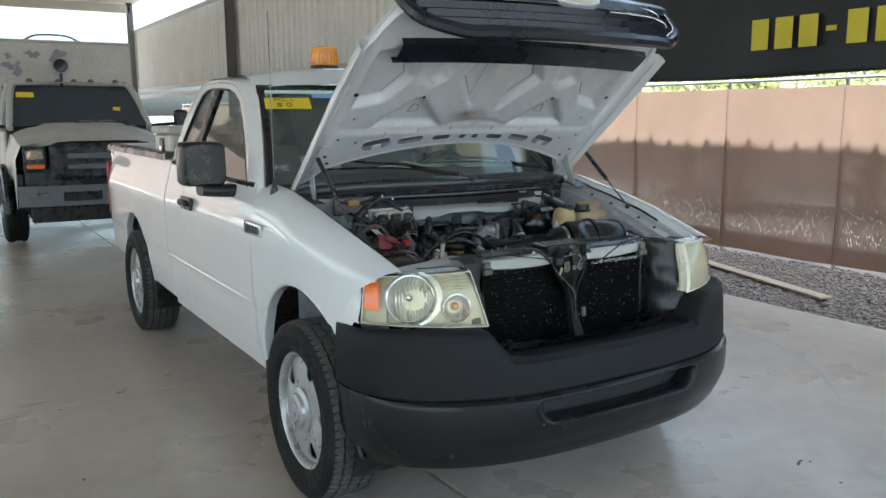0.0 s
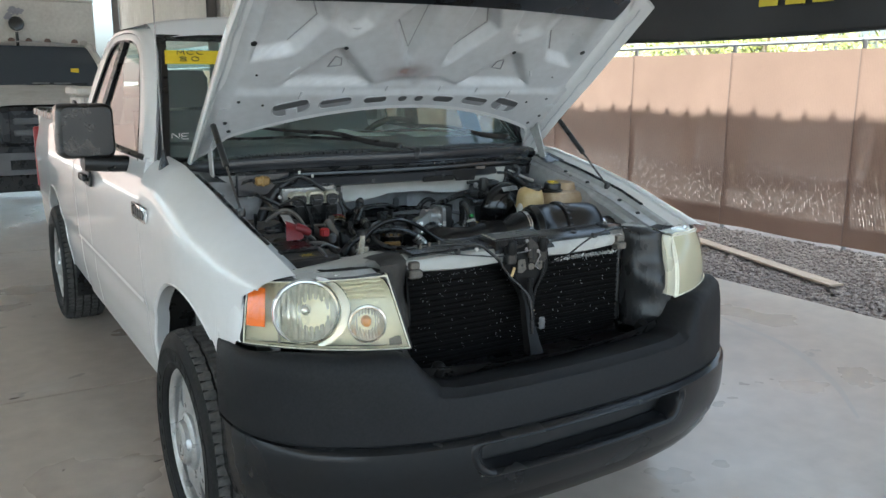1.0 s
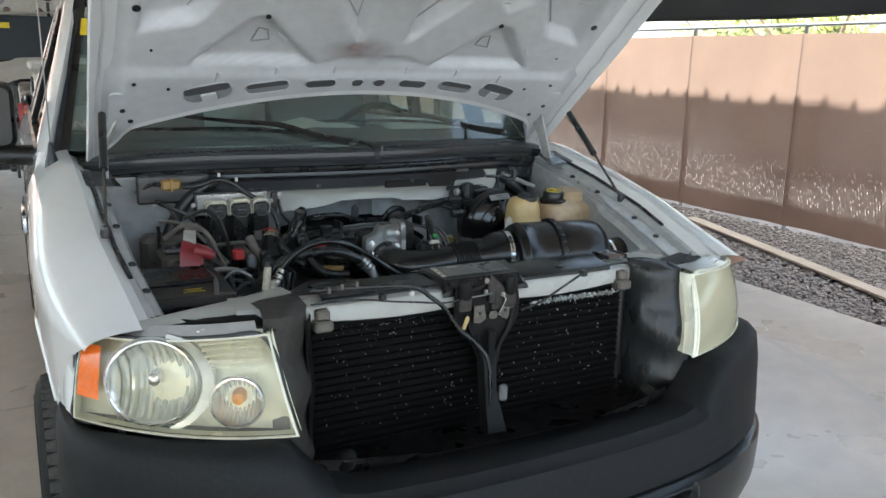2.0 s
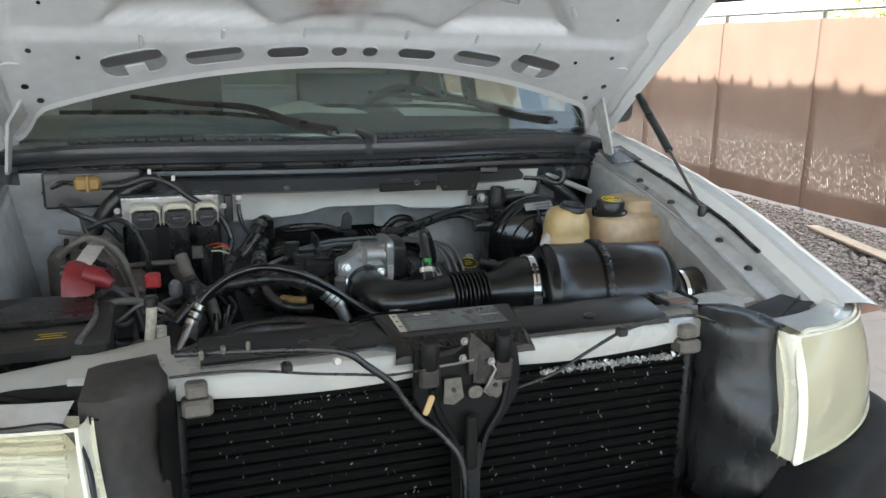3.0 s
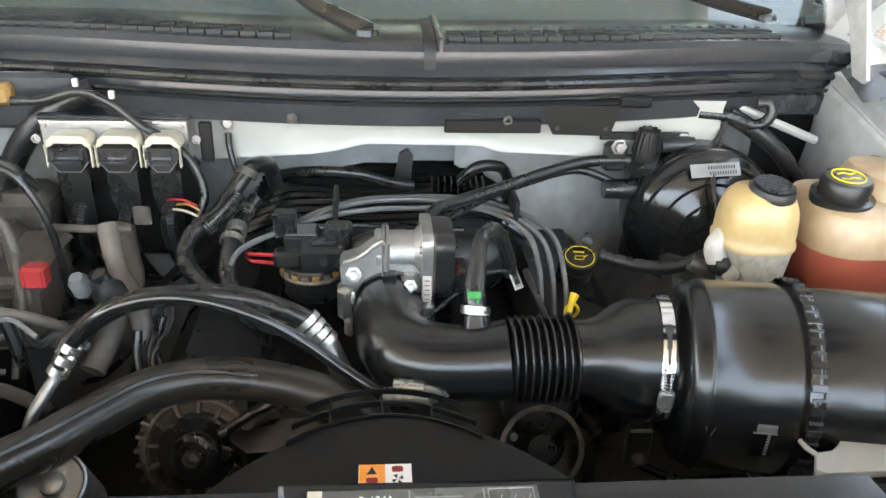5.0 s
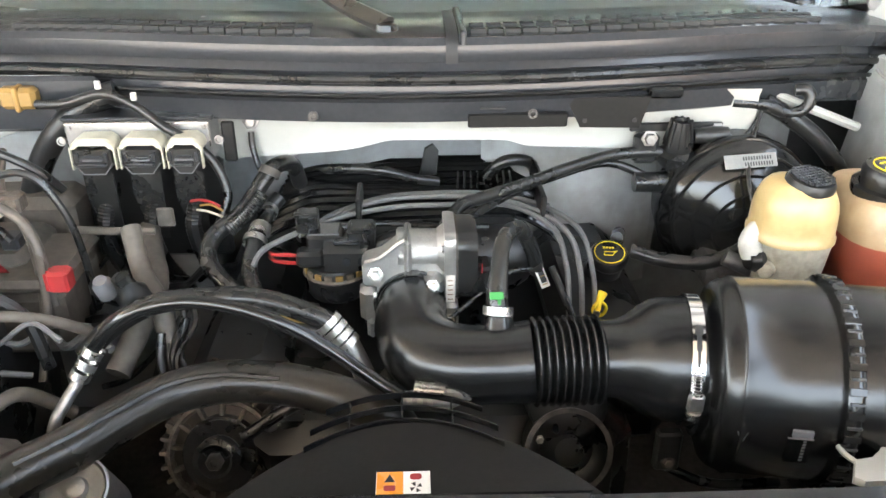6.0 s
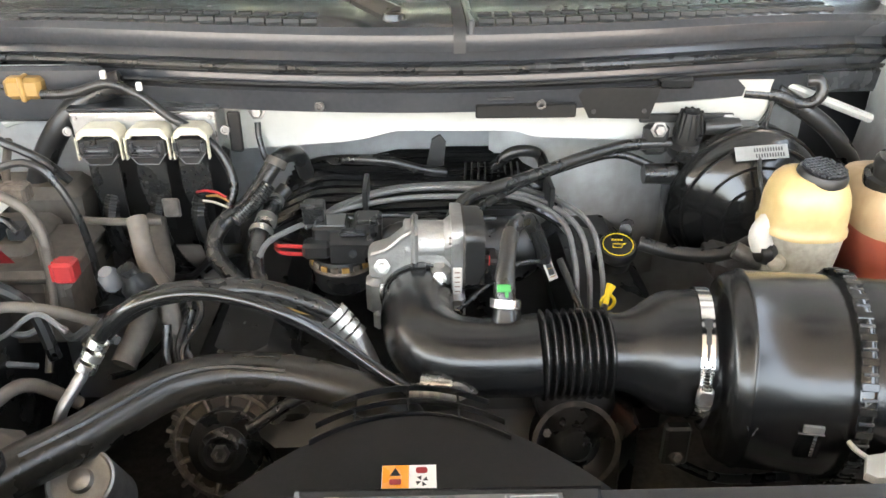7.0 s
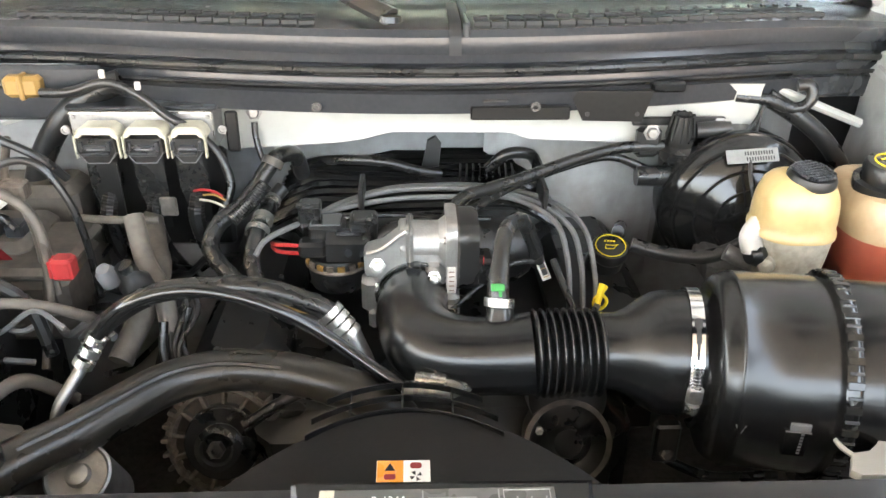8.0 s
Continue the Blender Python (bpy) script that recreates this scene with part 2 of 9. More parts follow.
woven_screen(M_SCREEN)
M_SEAM = mat("dark_brown_binding", (0.21, 0.138, 0.110), 0.85, col2=(0.16, 0.105, 0.083), scale=5, fine=60)
M_GALV = mat("galvanised_steel", (0.42, 0.42, 0.42), 0.45, 0.8, col2=(0.32, 0.32, 0.32), scale=14, fine=80)
M_CLADDING = mat("cream_corrugated_sheet", (0.74, 0.72, 0.67), 0.45, col2=(0.63, 0.61, 0.56), scale=1.2, fine=14, amount=0.35)
M_COLUMN = mat("dark_column_paint", (0.09, 0.085, 0.08), 0.55, col2=(0.14, 0.12, 0.11), scale=3, fine=30)
M_BEIGE = mat("beige_steel_paint", (0.40, 0.375, 0.33), 0.55, col2=(0.34, 0.32, 0.28), scale=2, fine=30)
M_STUCCO = mat("pink_stucco", (0.55, 0.40, 0.33), 0.9, col2=(0.48, 0.34, 0.28), scale=1, fine=30, bump=0.2)
M_WOOD = mat("weathered_lath", (0.56, 0.45, 0.34), 0.85, col2=(0.36, 0.28, 0.21), scale=4, fine=40, stretch=(6, 1, 6), bump=0.2)
M_LEAF = mat("leaf", (0.16, 0.2, 0.04), 0.6, col2=(0.3, 0.28, 0.05), scale=3, fine=20, amount=0.5, per_object=0.15)
M_OLDWHITE = mat("chalky_white_paint", (0.62, 0.585, 0.525), 0.45, col2=(0.48, 0.445, 0.39), scale=2.5, fine=22, amount=0.45)
M_PEELED = mat("bare_patch", (0.33, 0.32, 0.34), 0.8, col2=(0.24, 0.23, 0.24), scale=14, fine=60)
M_MIRROR = mat("mirror", (0.85, 0.86, 0.86), 0.03, 1.0, amount=0.05, rough_var=0.01)


# ---- mesh tools ----
class Geo:
    """A mesh in the making: corners and faces."""

    def __init__(self):
        self.v, self.f, self.sharp = [], [], False

    def add(self, verts, faces):
        k = len(self.v)
        self.v += [tuple(p) for p in verts]
        self.f += [tuple(i + k for i in f) for f in faces]
        return self

    def join(self, other, m=None):
        return self.add([m @ Vector(p) for p in other.v] if m else other.v, other.f)

    def moved(self, m):
        return Geo().add([m @ Vector(p) for p in self.v], self.f if m.determinant() > 0 else [tuple(reversed(f)) for f in self.f])

    def flipped(self):
        """The mirror image across the truck's middle."""
        return Geo().add([(-x, y, z) for x, y, z in self.v], [tuple(reversed(f)) for f in self.f])


def sheet(rows, closed=False, cap=False):
    """Quads between rows of points of equal number; closed: each row is a ring; cap: the first and last ring are filled."""
    g, n = Geo(), len(rows[0])
    faces = []
    for a in range(len(rows) - 1):
        for b in range(n if closed else n - 1):
            c = (b + 1) % n
            faces.append((a * n + b, a * n + c, (a + 1) * n + c, (a + 1) * n + b))
    if cap:
        faces += [tuple(range(n))[::-1], tuple(range((len(rows) - 1) * n, len(rows) * n))]
    return g.add([p for r in rows for p in r], faces)


def box(x0, x1, y0, y1, z0, z1, bevel=0.004):
    """A box with chamfered edges."""
    b = min(bevel, (x1 - x0) * 0.4, (y1 - y0) * 0.4, (z1 - z0) * 0.4)

    def ring(i, z):
        xa, xb, ya, yb = x0 + i, x1 - i, y0 + i, y1 - i
        c = b - 0.586 * i
        return [(xa + c, ya, z), (xb - c, ya, z), (xb, ya + c, z), (xb, yb - c, z), (xb - c, yb, z), (xa + c, yb, z), (xa, yb - c, z), (xa, ya + c, z)]
    return sheet([ring(b, z0), ring(0, z0 + b), ring(0, z1 - b), ring(b, z1)], True, True)


def smooth_path(pts, n=8):
    """A Catmull-Rom curve through the points."""
    p = [Vector(q) for q in pts]
    p = [2 * p[0] - p[1]] + p + [2 * p[-1] - p[-2]]
    out = []
    for i in range(1, len(p) - 2):
        for k in range(n):
            t = k / n
            out.append(0.5 * (2 * p[i] + (p[i + 1] - p[i - 1]) * t + (2 * p[i - 1] - 5 * p[i] + 4 * p[i + 1] - p[i + 2]) * t * t
                              + (3 * p[i] - p[i - 1] - 3 * p[i + 1] + p[i + 2]) * t ** 3))
    return out + [p[-2]]


def tube(pts, r, seg=10, n=8, cap=True, ripple=0.0, raw=False, flat=1.0):
    """A round bar or hose along a smooth curve. r: a number or one for each given point; ripple: a convoluted hose."""
    path = [Vector(q) for q in pts] if raw else smooth_path(pts, n)
    rows, up = [], None
    for i, p in enumerate(path):
        t = (path[min(i + 1, len(path) - 1)] - path[max(i - 1, 0)]).normalized()
        if up is None:
            up = t.orthogonal().normalized()
        up = (up - t * up.dot(t)).normalized()
        side = t.cross(up)
        if isinstance(r, (int, float)):
            rad = r
        else:
            w = i / (len(path) - 1) * (len(r) - 1)
            k = min(int(w), len(r) - 2)
            rad = r[k] + (r[k + 1] - r[k]) * (w - k)
        if ripple:
            rad *= 1 + ripple * (i % 2)
        rows.append([p + (up * math.cos(a) + side * math.sin(a) * flat) * rad for a in (2 * math.pi * k / seg for k in range(seg))])
    return sheet(rows, True, cap)


def lathe(profile, seg=32, m=None, cap=True):
    """Turns a profile of (radius, height) round z, then moves it by m."""
    g = sheet([[(r * math.cos(a), r * math.sin(a), h) for a in (2 * math.pi * k / seg for k in range(seg))] for r, h in profile], True, cap)
    return g.moved(m) if m else g


def axis(p, d):
    """The pose at p whose z axis points along d."""
    return Matrix.Translation(p) @ Vector(d).to_track_quat("Z", "Y").to_matrix().to_4x4()


def slab(outline, m, depth, bevel=0.0):
    """A plate: an outline in the plane of m, thick along its z."""
    n = len(outline)
    c = (sum(p[0] for p in outline) / n, sum(p[1] for p in outline) / n)
    s = lambda k: [(c[0] + (x - c[0]) * k, c[1] + (y - c[1]) * k) for x, y in outline]
    k = 1 - bevel
    rows = [[(x, y, 0) for x, y in s(1)], [(x, y, depth * (0.7 if bevel else 1)) for x, y in s(1)]]
    if bevel:
        rows.append([(x, y, depth) for x, y in s(k)])
    return sheet(rows, True, True).moved(m)


def rounded(w, h, r, n=4):
    """A rounded rectangle's outline about the origin."""
    out = []
    for cx, cy, a0 in ((w / 2 - r, h / 2 - r, 0), (-w / 2 + r, h / 2 - r, 90), (-w / 2 + r, -h / 2 + r, 180), (w / 2 - r, -h / 2 + r, 270)):
        out += [(cx + r * math.cos(radians(a0 + 90 * k / n)), cy + r * math.sin(radians(a0 + 90 * k / n))) for k in range(n + 1)]
    return out


def part(name, geo, material, parent=None, label="", smooth=40):
    """Links a mesh as one object, under its thing where there is one."""
    me = bpy.data.meshes.new(name)
    me.from_pydata(geo.v, [], geo.f)
    me.materials.append(material)
    bm = bmesh.new()
    bm.from_mesh(me)
    bmesh.ops.remove_doubles(bm, verts=bm.verts, dist=1e-5)
    bmesh.ops.recalc_face_normals(bm, faces=bm.faces)
    lim = radians(smooth)
    for f in bm.faces:
        f.smooth = True
    for e in bm.edges:
        e.smooth = len(e.link_faces) == 2 and e.calc_face_angle(0) < lim
    bm.to_mesh(me)
    bm.free()
    ob = new(name, me)
    if parent:
        ob.parent = parent
        ob.matrix_parent_inverse = parent.matrix_basis.inverted()
    return tagged(ob, label)


def thing(name, at, label, category, group="", kind=""):
    ob = new(name)
    ob.empty_display_size = 0.1
    ob.matrix_basis = Matrix.Translation(at)
    return tagged(ob, label, category, group, kind)


def lerp(a, b, t):
    return a + (b - a) * t


def table(x, rows):
    """Reads a value between (x, value) rows, smoothly."""
    if x <= rows[0][0]:
        return rows[0][1]
    for (xa, a), (xb, b) in zip(rows, rows[1:]):
        if x <= xb:
            return lerp(a, b, (x - xa) / (xb - xa))
    return rows[-1][1]


# ---- the yard ----
SLAB_X, SLAB_Y = 3.76, 2.66
ground = part("ground", sheet([[(-900, -900, -0.06), (900, -900, -0.06)], [(-900, 900, -0.06), (900, 900, -0.06)]]), M_GROUND)
tagged(ground, "dusty bare earth reaching to the horizon", "ground", kind="structure")
floor = thing("floor", (0, 0, 0), "smooth grey concrete slabs with saw-cut joints", "floor", kind="structure")
slab_geo = box(-2.085, 2.085, -2.015, 2.015, -0.12, 0.0, 0.006)
first = None
for i in range(5):
    for j in range(10):
        at = Matrix.Translation((SLAB_X - 2.09 - 4.18 * i, SLAB_Y - 12.12 + 2.02 + 4.04 * j, 0))
        if first is None:
            first = part("slab", slab_geo, M_CONCRETE, floor)
            ob = first
        else:
            ob = new("slab", first.data)
            ob.parent = floor
        ob.matrix_basis = at


def blot(cx, cy, rx, ry, seed, turn=0.0):
    """An irregular thin stain on the slabs."""
    rnd = random.Random(seed)
    ph = [rnd.uniform(0, 6.28) for _ in range(4)]
    ring = []
    for k in range(36):
        a = 2 * math.pi * k / 36
        q = 1 + 0.16 * math.sin(2 * a + ph[0]) + 0.12 * math.sin(5 * a + ph[1]) + 0.10 * math.sin(9 * a + ph[2]) + 0.06 * math.sin(14 * a + ph[3])
        x, y = rx * q * math.cos(a), ry * q * math.sin(a)
        ring.append((cx + x * math.cos(turn) - y * math.sin(turn), cy + x * math.sin(turn) + y * math.cos(turn)))
    return sheet([[(x, y, 0.0) for x, y in ring], [(cx + (x - cx) * 0.97, cy + (y - cy) * 0.97, 0.0008) for x, y in ring]], True, True)


M_STAIN = mat("floor_stain", (0.36, 0.32, 0.275), 0.5, col2=(0.46, 0.41, 0.36), scale=9, fine=60, amount=0.5)
M_TRACK = mat("faint_tyre_track", (0.475, 0.43, 0.385), 0.45, col2=(0.52, 0.475, 0.42), scale=5, fine=40, amount=0.5)
M_DEBRIS = mat("dark_litter", (0.12, 0.10, 0.085), 0.8, col2=(0.2, 0.165, 0.14), scale=60, fine=200)
for cx, cy, rx, ry, a in ((-1.56, 4.045, 0.095, 0.035, 0.0), (-1.40, 4.10, 0.06, 0.018, 0.3), (-1.99, 2.60, 0.07, 0.02, 0.2), (-1.88, 2.78, 0.09, 0.02, 0.0), (-1.10, 2.90, 0.05, 0.016, 0.4)):
    part("stain", blot(cx, cy, rx, ry, int(abs(cx) * 100), a), M_STAIN, floor, "rusty brown stain on the concrete")
for cx, cy, rx, ry, a in ((-0.958, 1.631, 0.016, 0.008, 0.3), (-1.783, 1.586, 0.012, 0.006, 0.9), (-1.729, 4.305, 0.02, 0.008, 0.0), (-1.756, 2.601, 0.012, 0.006, 0.0), (-1.418, 2.72, 0.026, 0.009, 0.1), (-1.31, 1.75, 0.008, 0.004, 1.0),
                          (1.087, -0.042, 0.022, 0.009, 0.5), (1.12, -0.03, 0.016, 0.007, 0.2), (1.065, -0.266, 0.012, 0.006, 0.0), (1.15, -0.06, 0.01, 0.005, 0.8)):
    part("litter", blot(cx, cy, rx, ry, int(abs(cx * cy) * 1000), a), M_DEBRIS, floor)
track = smooth_path([(2.92, 2.1, 0), (2.80, 1.60, 0), (2.66, 1.12, 0), (2.36, 0.67, 0), (2.02, 0.32, 0)], 8)
rows = []
for i, p in enumerate(track):
    d = (track[min(i + 1, len(track) - 1)] - track[max(i - 1, 0)]).normalized()
    w = 0.022 * math.sin(math.pi * (0.06 + 0.90 * i / (len(track) - 1))) + 0.004
    rows.append([(p.x + d.y * w * q, p.y - d.x * w * q, 0.0006) for q in (-1, 1)])
part("tyre_track", sheet(rows), M_TRACK, floor, "faint curved tyre track")

# gravel strip between the slab and the fence
def gravel(n, x0, x1, y0, y1, seed):
    rng, g = random.Random(seed), Geo()
    verts, faces = [], []
    ico = [(0, 0, 1), (0.89, 0, 0.45), (0.28, 0.85, 0.45), (-0.72, 0.53, 0.45), (-0.72, -0.53, 0.45), (0.28, -0.85, 0.45),
           (0.72, 0.53, -0.45), (-0.28, 0.85, -0.45), (-0.89, 0, -0.45), (-0.28, -0.85, -0.45), (0.72, -0.53, -0.45)]
    tri = [(0, 1, 2), (0, 2, 3), (0, 3, 4), (0, 4, 5), (0, 5, 1), (1, 6, 2), (2, 7, 3), (3, 8, 4), (4, 9, 5), (5, 10, 1), (2, 6, 7), (3, 7, 8), (4, 8, 9), (5, 9, 10), (1, 10, 6)]
    for _ in range(n):
        x, y = rng.uniform(x0, x1), rng.uniform(y0, y1)
        r = rng.uniform(0.009, 0.024)
        z = -0.025 + rng.uniform(-0.012, 0.018)
        a = rng.uniform(0, 6.28)
        ca, sa, fx, fz = math.cos(a), math.sin(a), rng.uniform(0.7, 1.4), rng.uniform(0.5, 0.9)
        k = len(verts)
        for p in ico:
            j = rng.uniform(0.8, 1.2) * r
            u, v = p[0] * fx * j, p[1] * j
            verts.append((x + u * ca - v * sa, y + u * sa + v * ca, z + p[2] * fz * j))
        faces += [(a0 + k, b0 + k, c0 + k) for a0, b0, c0 in tri]
    return g.add(verts, faces)


def raw_part(name, geo, material, parent=None, smooth=False):
    me = bpy.data.meshes.new(name)
    me.from_pydata(geo.v, [], geo.f)
    me.materials.append(material)
    if smooth:
        me.shade_smooth()
    ob = new(name, me)
    if parent:
        ob.parent = parent
        ob.matrix_parent_inverse = parent.matrix_basis.inverted()
    return ob


tagged(raw_part("gravel", gravel(30000, 3.77, 5.8, -2.5, 10, 4), M_GRAVEL), "loose crushed grey-pink gravel along the fence", "gravel", kind="stuff")

FENCE_X, FENCE_TOP = 5.75, 1.9


def screen_wave(y, z):
    """How far the hung screen bellies out of its plane."""
    return 0.008 * math.sin(y * 4.3 + z * 2) + 0.003 * math.sin(y * 11 + 3 * z) + 0.04 * math.exp(-z * 3) * math.sin(y * 2.6)


fence = thing("fence", (FENCE_X, 4, 0), "chain-link fence hung with a brown privacy screen", "fence")
POSTS = [-4.51 + 1.452 * k for k in range(24)]
post_geo = lathe([(0.024, -0.05), (0.024, FENCE_TOP + 0.06), (0.03, FENCE_TOP + 0.07), (0.03, FENCE_TOP + 0.09), (0.012, FENCE_TOP + 0.12)], 10)
for k, y in enumerate(POSTS):
    ob = part("post", post_geo, M_GALV, fence) if k == 0 else new("post", ob.data)
    ob.parent = fence
    ob.matrix_basis = Matrix.Translation((FENCE_X + 0.03 - FENCE_X, y - 4, 0))
    ob.matrix_parent_inverse = Matrix.Identity(4)
part("top_rail", tube([(FENCE_X + 0.03, POSTS[0], FENCE_TOP + 0.08), (FENCE_X + 0.03, POSTS[-1], FENCE_TOP + 0.08)], 0.018, 8, 2), M_GALV, fence)
for a, b in zip(POSTS, POSTS[1:]):
    rows = []
    ny = 24 if -1 < a < 9 else 8
    for i in range(ny + 1):
        y = lerp(a - 0.012, b + 0.012, i / ny)
        top = FENCE_TOP - 0.008 * math.sin(math.pi * ((y - a) / (b - a))) - 0.004 * abs(math.sin(y * 9))
        rows.append([(FENCE_X - screen_wave(y, z) * max(0, min(1, 4 * (y - a), 4 * (b - y))) - 0.012 - 0.004 * (y < a + 0.02), y, z) for z in [0.03 + (top - 0.03) * k / 14 for k in range(15)]])
    part("screen", sheet(rows), M_SCREEN, fence)
    part("binding", sheet([[(FENCE_X - 0.020, a - w, 0.03), (FENCE_X - 0.024, a, 0.03), (FENCE_X - 0.020, a + w, 0.03)] if k == 0 else [(FENCE_X - 0.020, a - w, FENCE_TOP - 0.01), (FENCE_X - 0.024, a, FENCE_TOP - 0.01), (FENCE_X - 0.020, a + w, FENCE_TOP - 0.01)] for k in (0, 1) for w in (0.006,)]), M_SEAM, fence)
mesh_wire = Geo()
for k in range(int((POSTS[-8] - POSTS[2]) / 0.07)):
    y = POSTS[2] + 0.07 * k
    for s in (1, -1):
        mesh_wire.join(tube([(FENCE_X + 0.03 + 0.002 * s, y, FENCE_TOP - 0.25), (FENCE_X + 0.03 + 0.002 * s, y + s * 0.35, FENCE_TOP + 0.10)], 0.0022, 4, 1))
part("chain_link", mesh_wire, M_GALV, fence)

lath = part("wood_lath", sheet([[(x, y, z) for x, z in ((-0.07, 0.0), (0.07, 0.0), (0.07, 0.016), (-0.07, 0.016))] for x, y, z in
                               [(0, 0, 0), (0.02, 0.9, 0.006), (0.01, 1.7, 0.002), (-0.015, 2.4, 0.01), (0, 3.15, 0)]], True, True).moved(pose(4.29, 1.88, 0.012, 0, 1.5, -16.6)), M_WOOD)
tagged(lath, "long weathered strip of pale wood lying on the gravel", "wood strip")

# open-sided shelter
COL_X, ROOF_Z, ROOF_EDGE = 3.95, 5.45, 4.14


def corrugated(u0, u1, length, period, depth, place, ribs=((0.30, 0), (0.42, 1), (0.58, 1), (0.70, 0))):
    """Ribbed sheet steel: ribs every period along u, running along the length. place maps (u, along, height) to a point."""
    prof, u = [], u0
    while u < u1:
        for du, h in ((0, 0), *ribs):
            prof.append((u + du * period, h * depth))
        u += period
    return sheet([[place(a, 0, h) for a, h in prof], [place(a, length, h) for a, h in prof]])


roof = part("ceiling", corrugated(-8.2, 28.5, 20.0, 0.3, 0.065, lambda a, l, h: (ROOF_EDGE - l, a, ROOF_Z + h - 0.006 * l), ((0.34, 0), (0.46, 1), (0.54, 1), (0.66, 0))), M_BEIGE)
tagged(roof, "ribbed steel roof sheets of the open shelter", "ceiling", kind="structure")
for k, y in enumerate((-2.6, 8.2, 17.1, 28.2)):
    col = part("column", sheet([[(COL_X + dx, y + dy, z) for dx, dy in ((-0.09, -0.1), (0.09, -0.1), (0.09, -0.085), (0.008, -0.085), (0.008, 0.085), (0.09, 0.085), (0.09, 0.1), (-0.09, 0.1), (-0.09, 0.085), (-0.008, 0.085), (-0.008, -0.085), (-0.09, -0.085))]
                                for z in (-0.02, ROOF_Z)], True, True), M_COLUMN)
    tagged(col, "dark painted steel I-section column of the shelter", "column", "shelter columns")
for z, lab in ((4.47, "upper"), (2.46, "lower"), (2.23, "lower")):
    g = part("girt", box(COL_X + 0.092, COL_X + 0.125, 6.1, 28.2, z - 0.06, z + 0.06, 0.004), M_BEIGE)
    tagged(g, "horizontal beige steel girt carrying the wall sheets", "steel beam", "wall girts")
tagged(part("end_beam", box(-12, COL_X, 28.1, 28.3, 5.1, 5.4, 0.01), M_BEIGE), "beige steel beam across the shelter's open end", "steel beam")
clad = part("wall_east", corrugated(6.2, 28.2, 1.97, 0.30, 0.06, lambda a, l, h: (COL_X + 0.188 - h, a, 2.46 + l)), M_CLADDING)
tagged(clad, "cream ribbed steel cladding hung between columns", "wall", kind="structure")

# Unseen low sheet, added to hold back light from the west.
west = part("west_light_block", corrugated(-8.0, 28.2, 1.5, 0.30, 0.035, lambda a, l, h: (-13.0 + h, a, l)), M_CLADDING)
tagged(west, "unseen low cream ribbed sheet added to cut light from the west", "wall", kind="structure")

# banner with a telephone number shown as plain bars
banner = thing("banner", (COL_X, 2, 1.93), "black vinyl banner with large yellow lettering", "banner")
rows = []
for i in range(61):
    y = -2.5 + 8.4 * i / 60
    rows.append([(3.9 + 0.012 * math.sin(y * 3 + z) + 0.01 * math.sin(y * 7.1), y, z + 0.012 * math.sin(y * 1.7)) for z in (1.93, 2.0, 2.2, 2.5, 2.8, 3.2, 3.7)])
part("sheet", sheet(rows), M_BANNER, banner)
part("hem", tube([(3.893, y, 1.945 + 0.012 * math.sin(y * 1.7)) for y in [-2.5 + 8.4 * i / 30 for i in range(31)]], 0.012, 6, 2), M_BANNER, banner)
for y in (2.40, 2.17, 1.945, 1.53, 1.30):
    part("lettering", box(3.86, 3.866, y - 0.082, y + 0.082, 2.155, 2.41, 0.001), M_BANNERTXT, banner, "yellow lettering bar")
part("lettering", box(3.86, 3.866, 1.70, 1.79, 2.265, 2.305, 0.001), M_BANNERTXT, banner, "yellow lettering bar")

# ---- the white pickup ----
truck = thing("pickup_truck", (0, 2.6, 0), "white regular-cab pickup truck with its hood propped open", "pickup truck")
AXLE_F, AXLE_R, HUB_Z = 0.945, 4.20, 0.372
SIDE = [(0.36, 0.93), (0.45, 0.955), (0.6, 0.975), (0.72, 0.978), (0.735, 0.986), (0.95, 0.992), (1.06, 0.995), (1.13, 0.985), (1.2, 0.966), (1.3, 0.94), (1.4, 0.93)]


def half_width(y, z):
    w = table(z, SIDE)
    if y < 1.05:
        w -= 0.16 * (1.05 - y) ** 2 + 0.05 * max(0, 0.62 - y)
    if y > 4.3:
        w -= 0.012 * (y - 4.3)
    return w


def skin(ys, section, holes=()):
    """A body panel: section(y) gives its points at y. Wheel openings (y, z, radius) are cut out."""
    rows = [[Vector(p) for p in section(y)] for y in ys]
    inside = lambda p: next((h for h in holes if (p.y - h[0]) ** 2 + (p.z - h[1]) ** 2 < h[2] ** 2), None)
    flag = [[inside(p) for p in r] for r in rows]
    keep = [[True] * len(r) for r in rows]
    for i, r in enumerate(rows):
        for j, p in enumerate(r):
            h = flag[i][j]
            if h:
                near = any(0 <= i + a < len(rows) and 0 <= j + b < len(r) and not flag[i + a][j + b] for a in (-1, 0, 1) for b in (-1, 0, 1))
                if near:
                    d = Vector((0, p.y - h[0], p.z - h[1]))
                    d = d.normalized() * h[2]
                    rows[i][j] = Vector((p.x, h[0] + d.y, h[1] + d.z))
                else:
                    keep[i][j] = False
    g, n = Geo(), len(rows[0])
    faces = [(i * n + j, i * n + j + 1, (i + 1) * n + j + 1, (i + 1) * n + j) for i in range(len(rows) - 1) for j in range(n - 1)
             if keep[i][j] and keep[i + 1][j] and keep[i][j + 1] and keep[i + 1][j + 1]
             and not all(flag[a][b] for a, b in ((i, j), (i + 1, j), (i, j + 1), (i + 1, j + 1)))]
    return g.add([p for r in rows for p in r], faces)


